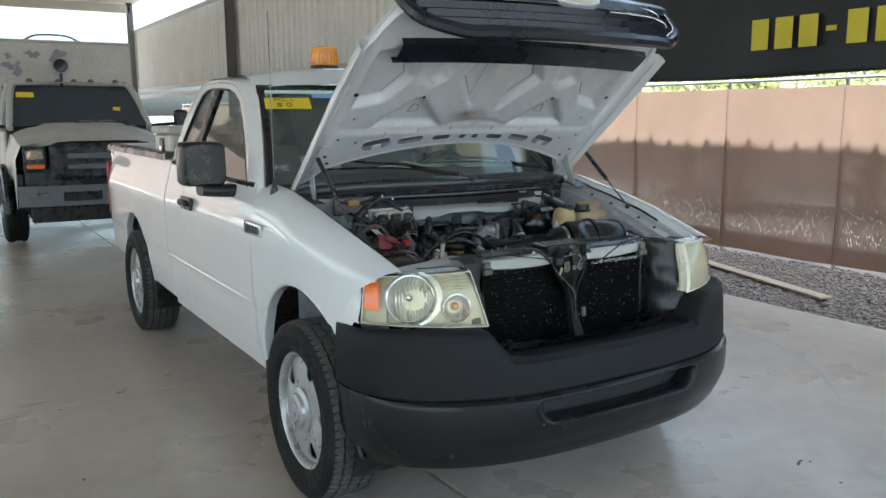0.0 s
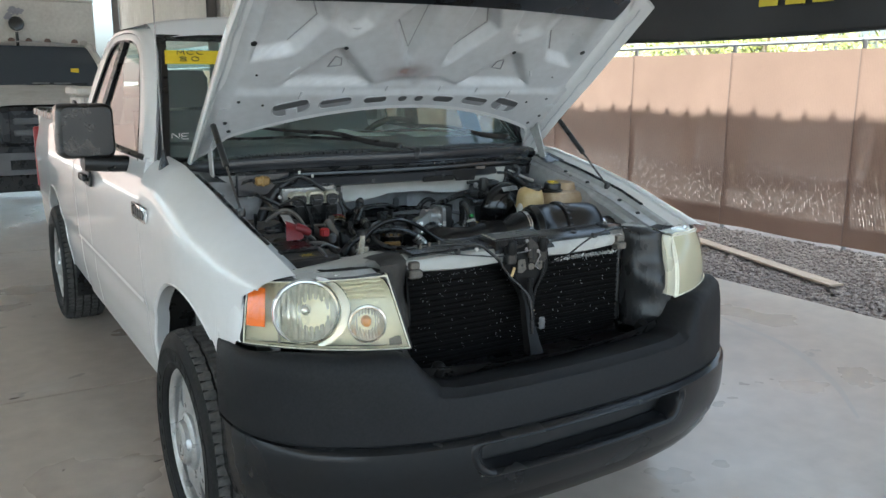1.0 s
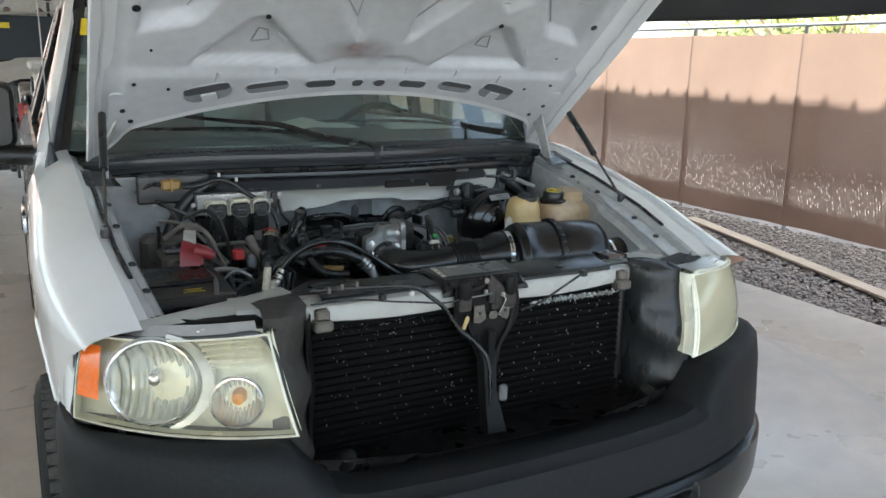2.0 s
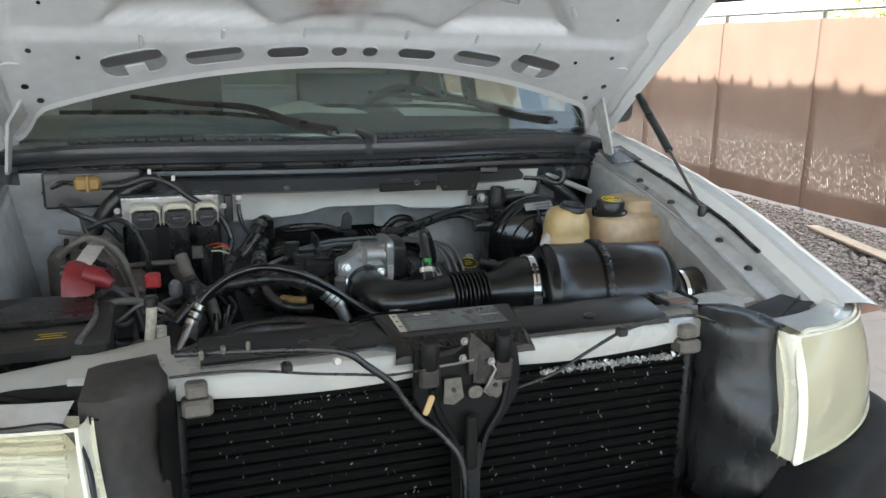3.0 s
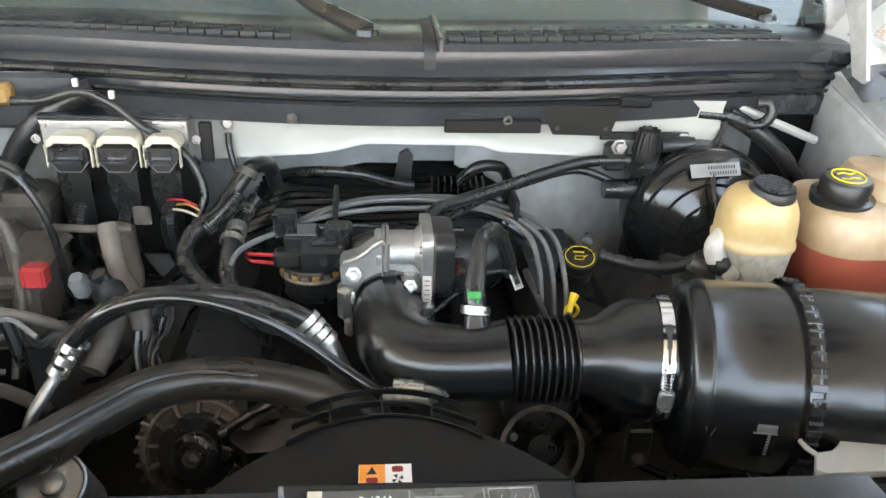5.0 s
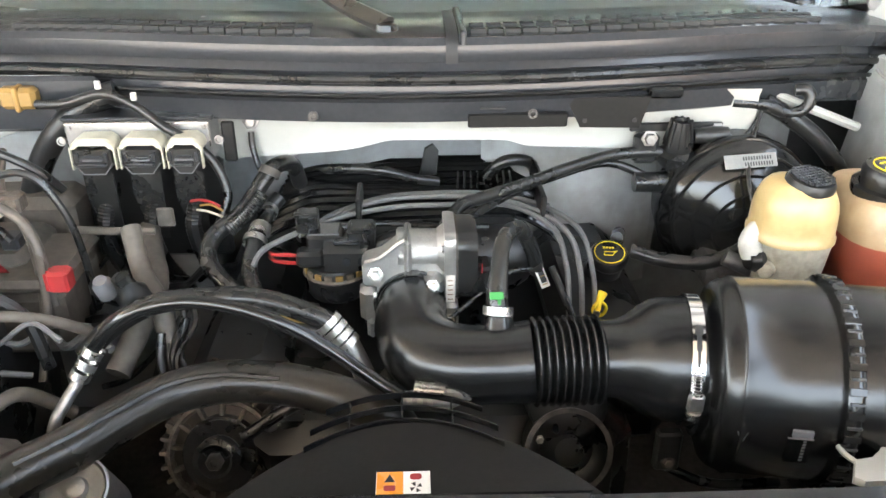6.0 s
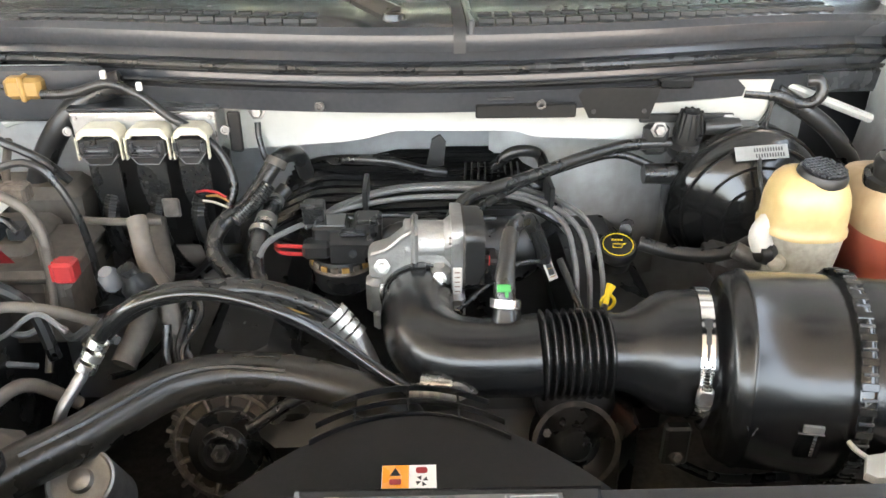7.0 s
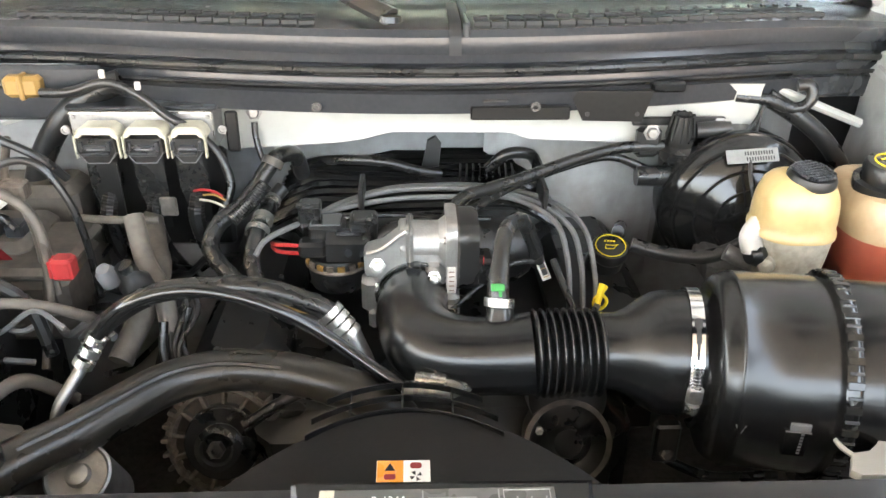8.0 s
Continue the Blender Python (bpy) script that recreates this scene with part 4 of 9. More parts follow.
for s in (1, -1):
    turn = (lambda g: g) if s == 1 else (lambda g: g.flipped())
    us, vs = spread_n(0, 1, 18), spread_n(0, 1, 10)
    hl = part("headlamp", turn(sheet([[lamp_point(u, v, -0.035 - 0.03 * (1 - (2 * u - 1) ** 4)) for v in vs] for u in us])), M_CREAM, truck, "headlamp with yellowed lens")
    part("lens", turn(sheet([[lamp_point(u, v) for v in vs] for u in us])), M_LENS if s == 1 else M_SHEENLENS, hl, "yellowed lens" if s == 1 else "yellowed lens with its grazing sheen painted in").visible_shadow = False
    part("lamp_top", turn(sheet([[lamp_point(u, 1.0, -0.002) + Vector((0.004 * k, 0.024 * k, 0.002 * k)) for u in us[1:15]] for k in range(4)])), M_SILVER, hl)
    rim_path = [(u, 0) for u in us] + [(1, v) for v in vs[1:]] + [(u, 1) for u in us[::-1][1:]] + [(0, v) for v in vs[::-1][1:]]
    part("bezel", turn(sheet([[lamp_point(u, v, 0.002) for u, v in rim_path], [lamp_point(0.5 + (u - 0.5) * 0.982, 0.5 + (v - 0.5) * 0.965, 0.004) for u, v in rim_path], [lamp_point(0.5 + (u - 0.5) * 0.975, 0.5 + (v - 0.5) * 0.95, -0.03) for u, v in rim_path]], False)), M_CREAM, hl)
    part("fender_return", turn(sheet([[lamp_point(1.0, v, -0.010) + Vector(o) for o in ((0.004, 0.004, 0), (-0.006, 0.012, 0.002), (-0.016, 0.04, 0.006), (-0.018, 0.10, 0.006))] for v in spread_n(-0.03, 1.04, 8)])), M_PAINT, truck)
    part("rim_seal", turn(tube([lamp_point(u, v, -0.006) for u, v in rim_path[::3]] + [lamp_point(0, 0, -0.006)], 0.005, 6, 4)), M_BLACK if s == 1 else M_CREAM, hl)
    part("side_wall", turn(sheet([[lamp_point(0.0, v, 0.003) + Vector(o) for o in ((0.0, 0.0, 0), (0.006, 0.012, 0), (0.010, 0.035, 0), (0.010, 0.06, 0))] for v in vs])), M_CREAM, hl)
    for u, v, r, nm in ((0.60, 0.54, 0.086, "reflector"), (0.225, 0.36, 0.050, "fog_reflector")):
        if s == -1:
            r *= 0.74
        c = lamp_point(u, v, -0.030 if s == 1 else -0.055)
        m = axis(c, (-0.35, -0.93, 0.05))
        bowl = part(nm, turn(lathe([(r * 1.10, 0.010), (r * 1.04, 0.020), (r * 0.98, 0.016), (r * 0.95, 0.0), (r * 0.8, -0.025), (r * 0.45, -0.045), (0.001, -0.05)], 36, m, False)), M_SILVER, hl, "", 60)
        part("ring", turn(tube([m @ Vector((r * 1.02 * math.cos(a), r * 1.02 * math.sin(a), 0.018)) for a in [2 * math.pi * k / 36 for k in range(37)]], 0.0035, 6, 1)), M_CHROME, bowl)
        part("bulb", turn(lathe([(0.012, -0.05), (0.016, -0.02), (0.012, 0.0), (0.001, 0.006)], 12, m)), M_ORANGE if nm == "fog_reflector" else M_CHROME, bowl)
        if nm == "fog_reflector":
            part("amber_bulb", turn(lathe([(0.010, -0.042), (0.014, -0.03), (0.010, -0.012), (0.001, -0.004)], 16, m)), M_AMBER, bowl)
        # facets: raised strips across the bowl, kinked at the middle
        for k in range(-5, 6):
            q = k / 5.6
            hgt = math.sqrt(1 - q * q)
            dep = lambda rr: table(min(1.0, rr), [(0.0, -0.047), (0.45, -0.042), (0.8, -0.022), (0.95, 0.002), (1.0, 0.012)])
            part("facet", turn(sheet([[m @ Vector(((q + w) * r * 0.97, z * r * 0.97, dep(math.hypot(q + w, z)) + 0.002 + hh)) for w, hh in ((-0.07, 0.0), (0.0, 0.004), (0.07, 0.0))] for z in [hgt * 0.96 * t for t in (-1, -0.6, -0.2, 0.2, 0.6, 1)]])), M_SILVER, bowl)
    # crescent beside the main reflector
    c = lamp_point(0.60, 0.54, -0.026 if s == 1 else -0.060)
    m = axis(c, (-0.35, -0.93, 0.05))
    part("crescent", turn(sheet([[m @ Vector((ra * math.cos(a), ra * math.sin(a), 0.010 + dz)) for ra, dz in ((0.098, 0.004), (0.106 + 0.016 * math.cos(a) ** 2, 0.006), (0.104 + 0.022 * math.cos(a) ** 2, -0.006))] for a in [radians(-72 + 144 * k / 20) for k in range(21)]])), M_SILVER, hl)
    part("turn_signal", turn(sheet([[lamp_point(u, v, 0.0015) for v in spread_n(0.30, 0.90, 6)] for u in spread_n(0.862, 0.985, 8)])), M_AMBER, hl, "amber corner reflector")
    for k in range(5):
        part("trim_bar", turn(tube([lamp_point(0.06, 0.935 - 0.055 * k, -0.012), lamp_point(0.35 - 0.012 * k, 0.935 - 0.055 * k, -0.012)], 0.0038, 6, 2)), M_CREAM, hl)

# wheels
WIDE = Matrix.Diagonal((1, 1.11, 1.11, 1))


def wheel(y, s):
    """A wheel built at its hub, its outside towards -x; s = -1 turns it round for the far side."""
    w = thing_part("wheel", truck, Matrix.Translation((s * -0.885, y, HUB_Z)) @ pose(0, 0, 0, 0, 0, 0 if s == 1 else 180))
    # sidewalls with moulded rings
    for side in (1, -1):
        prof = [(0.250, 0.096), (0.254, 0.112), (0.262, 0.120), (0.272, 0.123), (0.274, 0.126), (0.279, 0.126), (0.281, 0.125), (0.305, 0.1285), (0.325, 0.129), (0.327, 0.131), (0.331, 0.131), (0.333, 0.1285), (0.352, 0.125), (0.366, 0.119), (0.376, 0.110)]
        g = sheet([[(-side * h, r * math.cos(a), r * math.sin(a)) for r, h in prof] for a in [2 * math.pi * k / 96 for k in range(97)]])
        tyre = part_local("tyre", g, M_TYRE, w, "worn black tyre", 30)
        for k in range(30):
            a = 2 * math.pi * (k + (k // 10) * 0.4) / 32
            m = Matrix.Rotation(a, 4, "X")
            if side == 1 and k % 10 < 7:
                part_local("raised_mark", box(-0.1305, -0.127, -0.010, 0.010, 0.295, 0.318, 0.001).moved(m), M_TYRE, tyre)
    # tread: five ribs of staggered blocks over a groove floor
    part_local("groove_floor", sheet([[(h, 0.3765 * math.cos(a), 0.3765 * math.sin(a)) for h in (-0.112, 0.112)] for a in [2 * math.pi * k / 96 for k in range(97)]]), M_TYRE, w)
    for j, (x0, x1) in enumerate(((-0.112, -0.076), (-0.068, -0.028), (-0.021, 0.021), (0.028, 0.068), (0.076, 0.112))):
        rows, n = [], 280
        for k in range(n + 1):
            a = 2 * math.pi * k / n
            cut = (k + j * 2) % 4 == 0
            sw = 0.006 * math.sin(2 * math.pi * k / 8 + j)
            edge = 0.012 if j in (0, 4) else 0.0
            r = 0.379 if cut else 0.388
            ra, rb = (r - edge * (j == 0) * 0.6, r - edge * (j == 4) * 0.6)
            rows.append([(x, q * math.cos(a), q * math.sin(a)) for x, q in ((x0, 0.375), (x0 + 0.002 + sw * (j != 0) * 0.4, ra), (x1 - 0.002 + sw * (j != 4) * 0.4, rb), (x1, 0.375))])
        part_local("tread_rib", sheet(rows), M_TREAD, w, "dusty grey tread blocks", 25)
    # rim: barrel, face with five windows, cap
    prof = [(0.19, -0.10), (0.20, 0.05), (0.216, 0.075), (0.222, 0.090), (0.229, 0.094), (0.231, 0.102), (0.226, 0.106), (0.219, 0.102), (0.212, 0.088)]
    rim = part_local("rim", lathe(prof, 72, pose(0, 0, 0, 0, -90, 0), False).moved(WIDE), M_RIM, w, "silver five-window steel wheel")

    def face_h(r, ph):
        swell = smooth_bump((r - 0.075) / 0.13)
        return 0.092 - 0.018 * ((r - 0.05) / 0.16) ** 2 + 0.016 * swell * (0.5 - 0.5 * math.cos(2 * math.pi * ph)) ** 0.8 - 0.004 * swell

    def at_face(r, th, ph, dh=0.0):
        return (-face_h(r, ph) - dh, r * math.cos(th), r * math.sin(th))
    step = 2 * math.pi / 5
    g = Geo()
    for q in range(5):
        n = 48
        loops = [[], [], [], [], []]
        for k in range(n):
            t = 2 * math.pi * k / n
            c, sn = math.cos(t), math.sin(t)
            # window edge: a rounded shape wider towards the rim
            e = 1 / (abs(c) ** 3 + abs(sn) ** 3) ** (1 / 3)
            hu, hv = e * c * (0.140 + 0.035 * sn * e), e * sn * 0.031
            f = 1 / max(abs(c), abs(sn))
            su, sv = f * c * 0.5, (0.0 if sn == 0 else f * sn * (0.050 if sn > 0 else 0.110))
            for i, mix in enumerate((0.0, 0.0, 0.14, 0.45, 1.0)):
                u, v = lerp(hu, su, mix), lerp(hv, sv, mix)
                r, ph = 0.161 + v, 0.5 + u
                loops[i].append(at_face(r, (q + ph) * step, ph + 0.5, -0.010 if i == 0 else -0.003 if i == 1 else 0))
        g.join(sheet(loops, True))
    part_local("wheel_face", g.moved(WIDE), M_RIM, rim, "", 60)
    # Dark disc added behind the windows to paint in their shade.
    part_local("dark_backing", lathe([(0.203, 0.045), (0.203, 0.052), (0.06, 0.055), (0.0, 0.055)], 40, pose(0, 0, 0, 0, -90, 0)).moved(WIDE), M_BUMPER, w)
    part_local("brake_disc", lathe([(0.18, 0.02), (0.18, 0.03), (0.05, 0.04)], 40, pose(0, 0, 0, 0, -90, 0)), M_GRIME, w)
    part_local("centre_cap", lathe([(0.090, 0.078), (0.088, 0.102), (0.080, 0.108), (0.070, 0.112), (0.066, 0.126), (0.058, 0.131), (0.046, 0.132), (0.044, 0.128), (0.040, 0.128), (0.038, 0.1325), (0.001, 0.135)], 36, pose(0, 0, 0, 0, -90, 0)).moved(WIDE), M_RIM, rim)
    return w


def smooth_bump(t):
    return math.sin(math.pi * max(0.0, min(1.0, t)))


def thing_part(name, parent, m):
    ob = new(name)
    ob.empty_display_size = 0.05
    ob.parent = parent
    ob.matrix_parent_inverse = parent.matrix_basis.inverted()
    ob.matrix_basis = m
    return ob


def part_local(name, geo, material, parent, label="", smooth=40):
    ob = part(name, geo, material, None, label, smooth)
    ob.parent = parent
    return ob


for y in (AXLE_F, AXLE_R):
    for s in (1, -1):
        wheel(y, s)

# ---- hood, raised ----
# Dark tone that paints the shade inside the hood's openings.
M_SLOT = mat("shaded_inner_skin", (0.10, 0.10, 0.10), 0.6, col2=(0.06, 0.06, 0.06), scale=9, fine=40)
M_CREASE = mat("crease_shade_tone", (0.33, 0.333, 0.337), 0.5, col2=(0.25, 0.25, 0.25), scale=9, fine=40)
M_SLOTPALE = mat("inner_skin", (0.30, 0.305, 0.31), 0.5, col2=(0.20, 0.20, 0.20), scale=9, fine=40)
M_APRON_IN = mat("worn_hinge_paint", (0.45, 0.45, 0.43), 0.5, col2=(0.28, 0.27, 0.25), scale=20, fine=60)
HOOD_O, HOOD_D, HOOD_N = Vector((0, 1.195, 1.47)), Vector((0, -0.763, 0.646)), Vector((0, 0.646, 0.763))


def hood_at(x, s, off=0.0):
    """A point of the raised hood: x across, s forward along it, off outwards from the inner panel."""
    inset = (0.032 + 0.013 * smoothstep(-0.05, 0.30, s) + 0.012 * smoothstep(0.35, 0.70, s)) * smoothstep(0.66, 0.805, -x)
    return Vector((x + inset, 0, 0)) + HOOD_O + HOOD_D * s + HOOD_N * off


def poly_depth(px, py, poly):
    """Distance inside a convex or simple polygon (positive inside)."""
    inside, best = False, 9.0
    for (ax, ay), (bx, by) in zip(poly, poly[1:] + poly[:1]):
        if (ay > py) != (by > py) and px < (bx - ax) * (py - ay) / (by - ay) + ax:
            inside = not inside
        dx, dy = bx - ax, by - ay
        t = max(0, min(1, ((px - ax) * dx + (py - ay) * dy) / (dx * dx + dy * dy)))
        best = min(best, math.hypot(px - ax - t * dx, py - ay - t * dy))
    return best if inside else -best


PRESS = [([(0.083, 0.64), (0.125, 0.64), (0.218, 0.466), (0.076, 0.268)], 0.045), ([(0.535, 0.64), (0.476, 0.462), (0.555, 0.315), (0.69, 0.28), (0.69, 0.60)], 0.04),
         ([(0.40, 0.33), (0.36, 0.33), (0.20, 0.15), (0.54, 0.15)], 0.03), ([(0.29, 0.63), (0.47, 0.63), (0.44, 0.46), (0.36, 0.41), (0.31, 0.46)], 0.034), ([(0.10, 0.19), (0.18, 0.15), (0.02, 0.15), (0.02, 0.19)], 0.008)]


def smoothstep(a, b, x):
    t = max(0.0, min(1.0, (x - a) / (b - a)))
    return t * t * (3 - 2 * t)


def hood_relief(x, s):
    ax, h = abs(x), 0.0
    for poly, d in PRESS:
        h += d * smoothstep(-0.012, 0.014, poly_depth(ax, s, poly))
    h += 0.012 * smoothstep(0.10, 0.13, s) - 0.004
    h += 0.02 * smoothstep(0.73, 0.80, ax)
    return h


def hood_rear(x):
    return 0.040 - 0.345 * x * x - 0.09 * smoothstep(0.70, 0.80, abs(x))


def hood_front(x):
    return table(abs(x), [(0.0, 0.945), (0.4, 0.925), (0.58, 0.875), (0.68, 0.80), (0.76, 0.715), (0.805, 0.60)])


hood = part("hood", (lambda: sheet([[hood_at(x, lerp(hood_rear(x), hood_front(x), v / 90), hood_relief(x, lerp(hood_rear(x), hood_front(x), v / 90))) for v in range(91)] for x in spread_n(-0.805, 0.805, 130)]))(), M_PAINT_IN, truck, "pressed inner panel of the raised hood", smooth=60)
rows = []
for x in spread_n(-0.808, 0.808, 40):
    row = []
    for v in range(25):
        s = lerp(hood_rear(min(0.805, abs(x))) - 0.012, hood_front(abs(x) * 0.97) + 0.012, v / 24)
        a = abs(x) / 0.808
        row.append(hood_at(x, s, 0.016 + 0.05 * (1 - a ** 6) + 0.02 * math.sin(math.pi * v / 24) * (1 - a * a)))
    rows.append(row)
part("outer_skin", sheet(rows), M_PAINT, hood, "white painted outer skin")
for s in (-1, 1):
    part("hem", sheet([[hood_at(s * 0.803, t, 0.018)] + [hood_at(s * (a + 0.013 * smoothstep(-0.05, 0.30, t)), t, b) for a, b in ((0.818, 0.004), (0.836, -0.026), (0.842, -0.030), (0.847, -0.024), (0.845, 0.0), (0.832, 0.02))] + [hood_at(s * 0.806, t, 0.028)] for t in spread_n(-0.31, 0.66, 24)]), M_PAINT, hood)
    part("seam_sealer", tube([hood_at(s * (0.823 + 0.0015 * math.sin(t * 37)), t, -0.006 + 0.002 * math.sin(t * 51)) for t in spread_n(-0.27, 0.62, 60)], 0.004, 5, 1), M_PAINT_IN, hood)
    part("front_hem", sheet([[hood_at(s * a, hood_front(a) - 0.01, 0.012), hood_at(s * a * 1.012, hood_front(a) + 0.012, 0.004), hood_at(s * a * 1.012, hood_front(a) + 0.016, 0.03), hood_at(s * a, hood_front(a), 0.06)] for a in spread_n(0.40, 0.806, 16)]), M_PAINT, hood)
    ha, hb_, hc = Vector((s * 0.775, 1.235, 1.235)), Vector((s * 0.768, 1.275, 1.335)), hood_at(s * 0.76, -0.13, 0.0)
    part("hinge", sheet([[p + Vector((0, -w * 0.55, w * 0.45)) , p + Vector((-s * 0.006, -w * 0.5, w * 0.42)), p + Vector((-s * 0.006, w * 0.5, -w * 0.42)), p + Vector((0, w * 0.55, -w * 0.45))] for p, w in ((ha, 0.03), (ha.lerp(hb_, 0.5), 0.034), (hb_, 0.038), (hc, 0.05))], True, True), M_APRON_IN, hood)
    part("hinge_plate", slab(rounded(0.05, 0.17, 0.015), Matrix.Translation(hood_at(s * 0.755, -0.06, -0.004)) @ Matrix((Vector((1, 0, 0)), HOOD_D, HOOD_N)).transposed().to_4x4(), 0.006), M_PAINT_IN, hood)
part("rear_hem", sheet([[hood_at(x, hood_rear(x) + 0.008, -0.004 + hood_relief(x, hood_rear(x))), hood_at(x, hood_rear(x) - 0.012, -0.004 + hood_relief(x, 0)), hood_at(x, hood_rear(x) - 0.018, 0.012), hood_at(x, hood_rear(x) - 0.01, 0.05)] for x in spread_n(-0.805, 0.805, 60)]), M_PAINT, hood)
HB = Matrix((Vector((1, 0, 0)), HOOD_D, HOOD_N)).transposed().to_4x4()
for x, s, w, h in [(0.037, 0.083, 0.034, 0.030), (0.155, 0.078, 0.092, 0.032), (0.317, 0.062, 0.126, 0.045), (0.488, 0.034, 0.138, 0.070)]:
    for sg in (-1, 1):
        m = Matrix.Translation(hood_at(sg * x, s, hood_relief(x, s) - 0.002)) @ HB @ pose(0, 0, 0, 0, 0, -sg * 18 * x / 0.5)
        r = min(w, h) * 0.48
        sl = part("slot", slab(rounded(w, h, r, 6), m, 0.002), M_SLOT if w < 0.11 else M_SLOTPALE, hood, "flat plate with painted shade, drawn as an opening")
        # Dark strip on the plate paints the shade inside the opening.
        part("painted_slot_shade", slab(rounded(w * 0.96, h * 0.42, h * 0.2, 6), m @ Matrix.Translation((0, h * 0.27, -0.002)), 0.002), M_SLOT, sl)
        out = rounded(w + 0.006, h + 0.006, r + 0.003, 6)
        part("slot_lip", tube([m @ Vector((a, b, 0)) for a, b in out + out[:1]], 0.0016, 5, 1), M_PAINT_IN, sl)
        if w > 0.13:
            part("tab", box(-0.022, 0.022, -0.035, 0.0, -0.006, 0.0, 0.002).moved(m), M_PAINT_IN, sl)
for sg in (-1, 1):
    # Darker thin bars paint in the shade of the pressed grooves.
    for pts in ([(0.098, 0.59), (0.090, 0.315), (0.190, 0.462), (0.128, 0.59)], [(0.555, 0.57), (0.500, 0.462), (0.570, 0.335)], [(0.385, 0.215), (0.335, 0.225), (0.345, 0.262), (0.372, 0.270), (0.385, 0.215)]):
        line = [p for a, b in zip(pts, pts[1:]) for p in [(lerp(a[0], b[0], k / 12), lerp(a[1], b[1], k / 12)) for k in range(13)]]
        part("crease", tube([hood_at(sg * x, s, hood_relief(x, s) - 0.0015) for x, s in line], 0.0026, 5, 1, raw=True), M_CREASE, hood)
for x, s, r in [(0.715, 0.355, 0.011), (0.365, 0.345, 0.008), (0.66, 0.575, 0.007), (0.70, 0.07, 0.006), (0.735, -0.05, 0.008), (0.70, -0.10, 0.008), (0.60, 0.05, 0.005), (0.655, 0.20, 0.004)]:
    for sg in (-1, 1):
        part("hole", lathe([(r, 0), (r, 0.003)], 14, Matrix.Translation(hood_at(sg * x, s, hood_relief(x, s) - 0.0025)) @ HB), M_BLACK, hood)
for sg in (-1, 1):
    for x, s, a in [(0.30, 0.235, 40), (0.52, 0.225, -55), (0.34, 0.43, 0), (0.66, 0.42, 0), (0.30, 0.118, 90), (0.12, 0.125, 90), (0.47, 0.105, 90)]:
        part("stiffener", box(-0.022, 0.022, -0.005, 0.005, -0.004, 0.0, 0.002).moved(Matrix.Translation(hood_at(sg * x, s, hood_relief(x, s))) @ HB @ pose(0, 0, 0, 0, 0, sg * a)), M_PAINT_IN, hood)
for s0, s1, o0, o1 in ((0.565, 0.675, -0.012, -0.02),):
    rows = []
    for x in spread_n(-0.62, 0.72, 24):
        d = 0.05 * (1 - (x / 0.72) ** 2)
        rows.append([hood_at(x, s0 + d * 0.5, 0.02), hood_at(x, s0 + d * 0.5, o0), hood_at(x, lerp(s0, s1, 0.5) + d * 0.5, o1), hood_at(x, s1 + d * 0.6, o1), hood_at(x, s1 + d * 0.6 + 0.01, 0.02)])
    part("air_seal", sheet(rows), M_NAVY, hood, "black plastic air seal")
# grille carried by the hood's front edge
GR_O, GR_D, GR_N = Vector((0, 0.455, 2.075)), Vector((0, -0.72, -0.69)).normalized(), Vector((0, -0.69, 0.72)).normalized()


def gr_at(x, d, off=0.0):
    return Vector((x, 0, 0)) + GR_O + GR_D * d - GR_N * off + Vector((0, 0.25 * x * x, 0))


def gr_half(d):
    return table(d, [(0.0, 0.70), (0.05, 0.70), (0.15, 0.66), (0.225, 0.61)])


grille = part("grille", sheet([[gr_at(lerp(-1, 1, i / 24) * gr_half(d), d, o) for i in range(25)] for d, o in ((-0.03, 0.05), (-0.035, 0.0), (-0.02, -0.035), (0.02, -0.045), (0.05, -0.03))]), M_NAVY, truck, "dark plastic grille fixed to the raised hood")
for d in (0.075, 0.125, 0.175):
    part("grille_bar", sheet([[gr_at(lerp(-1, 1, i / 24) * (gr_half(d) - 0.03), d + a, b) for i in range(25)] for a, b in ((-0.018, -0.01), (0, -0.03), (0.018, -0.01), (0.0, 0.012), (-0.018, -0.01))]), M_NAVY, grille)
part("grille_mesh", sheet([[gr_at(lerp(-1, 1, i / 24) * (gr_half(d) - 0.02), d, 0.012) for i in range(25)] for d in (0.0, 0.1, 0.22)]), M_NAVY, grille)
edge = [(-gr_half(d), d) for d in (0.0, 0.08, 0.16)] + [(x, 0.225) for x in spread_n(-0.53, 0.53, 10)] + [(gr_half(d), d) for d in (0.16, 0.08, 0.0)]
part("grille_surround", tube([gr_at(x, d, -0.008) for x, d in edge], 0.026, 8, 4), M_NAVY, grille)
part("chrome_line", tube([gr_at(x * 0.955, d * 0.93, -0.034) for x, d in edge if x > 0.52], 0.0035, 6, 4), M_SILVER, grille)
part("emblem", lathe([(0.0, 0.050), (0.10, 0.048), (0.118, 0.046), (0.124, 0.038), (0.120, 0.02)], 32, Matrix.Translation(gr_at(0.05, 0.02, 0)) @ Matrix((Vector((1, 0, 0)), GR_D, -GR_D.cross(Vector((1, 0, 0))) if GR_D.cross(Vector((1, 0, 0))).dot(GR_N) < 0 else GR_D.cross(Vector((1, 0, 0))))).transposed().to_4x4() @ Matrix.Diagonal((1, 0.45, 1, 1)), True), M_SILVER, grille, "blank chrome oval emblem")
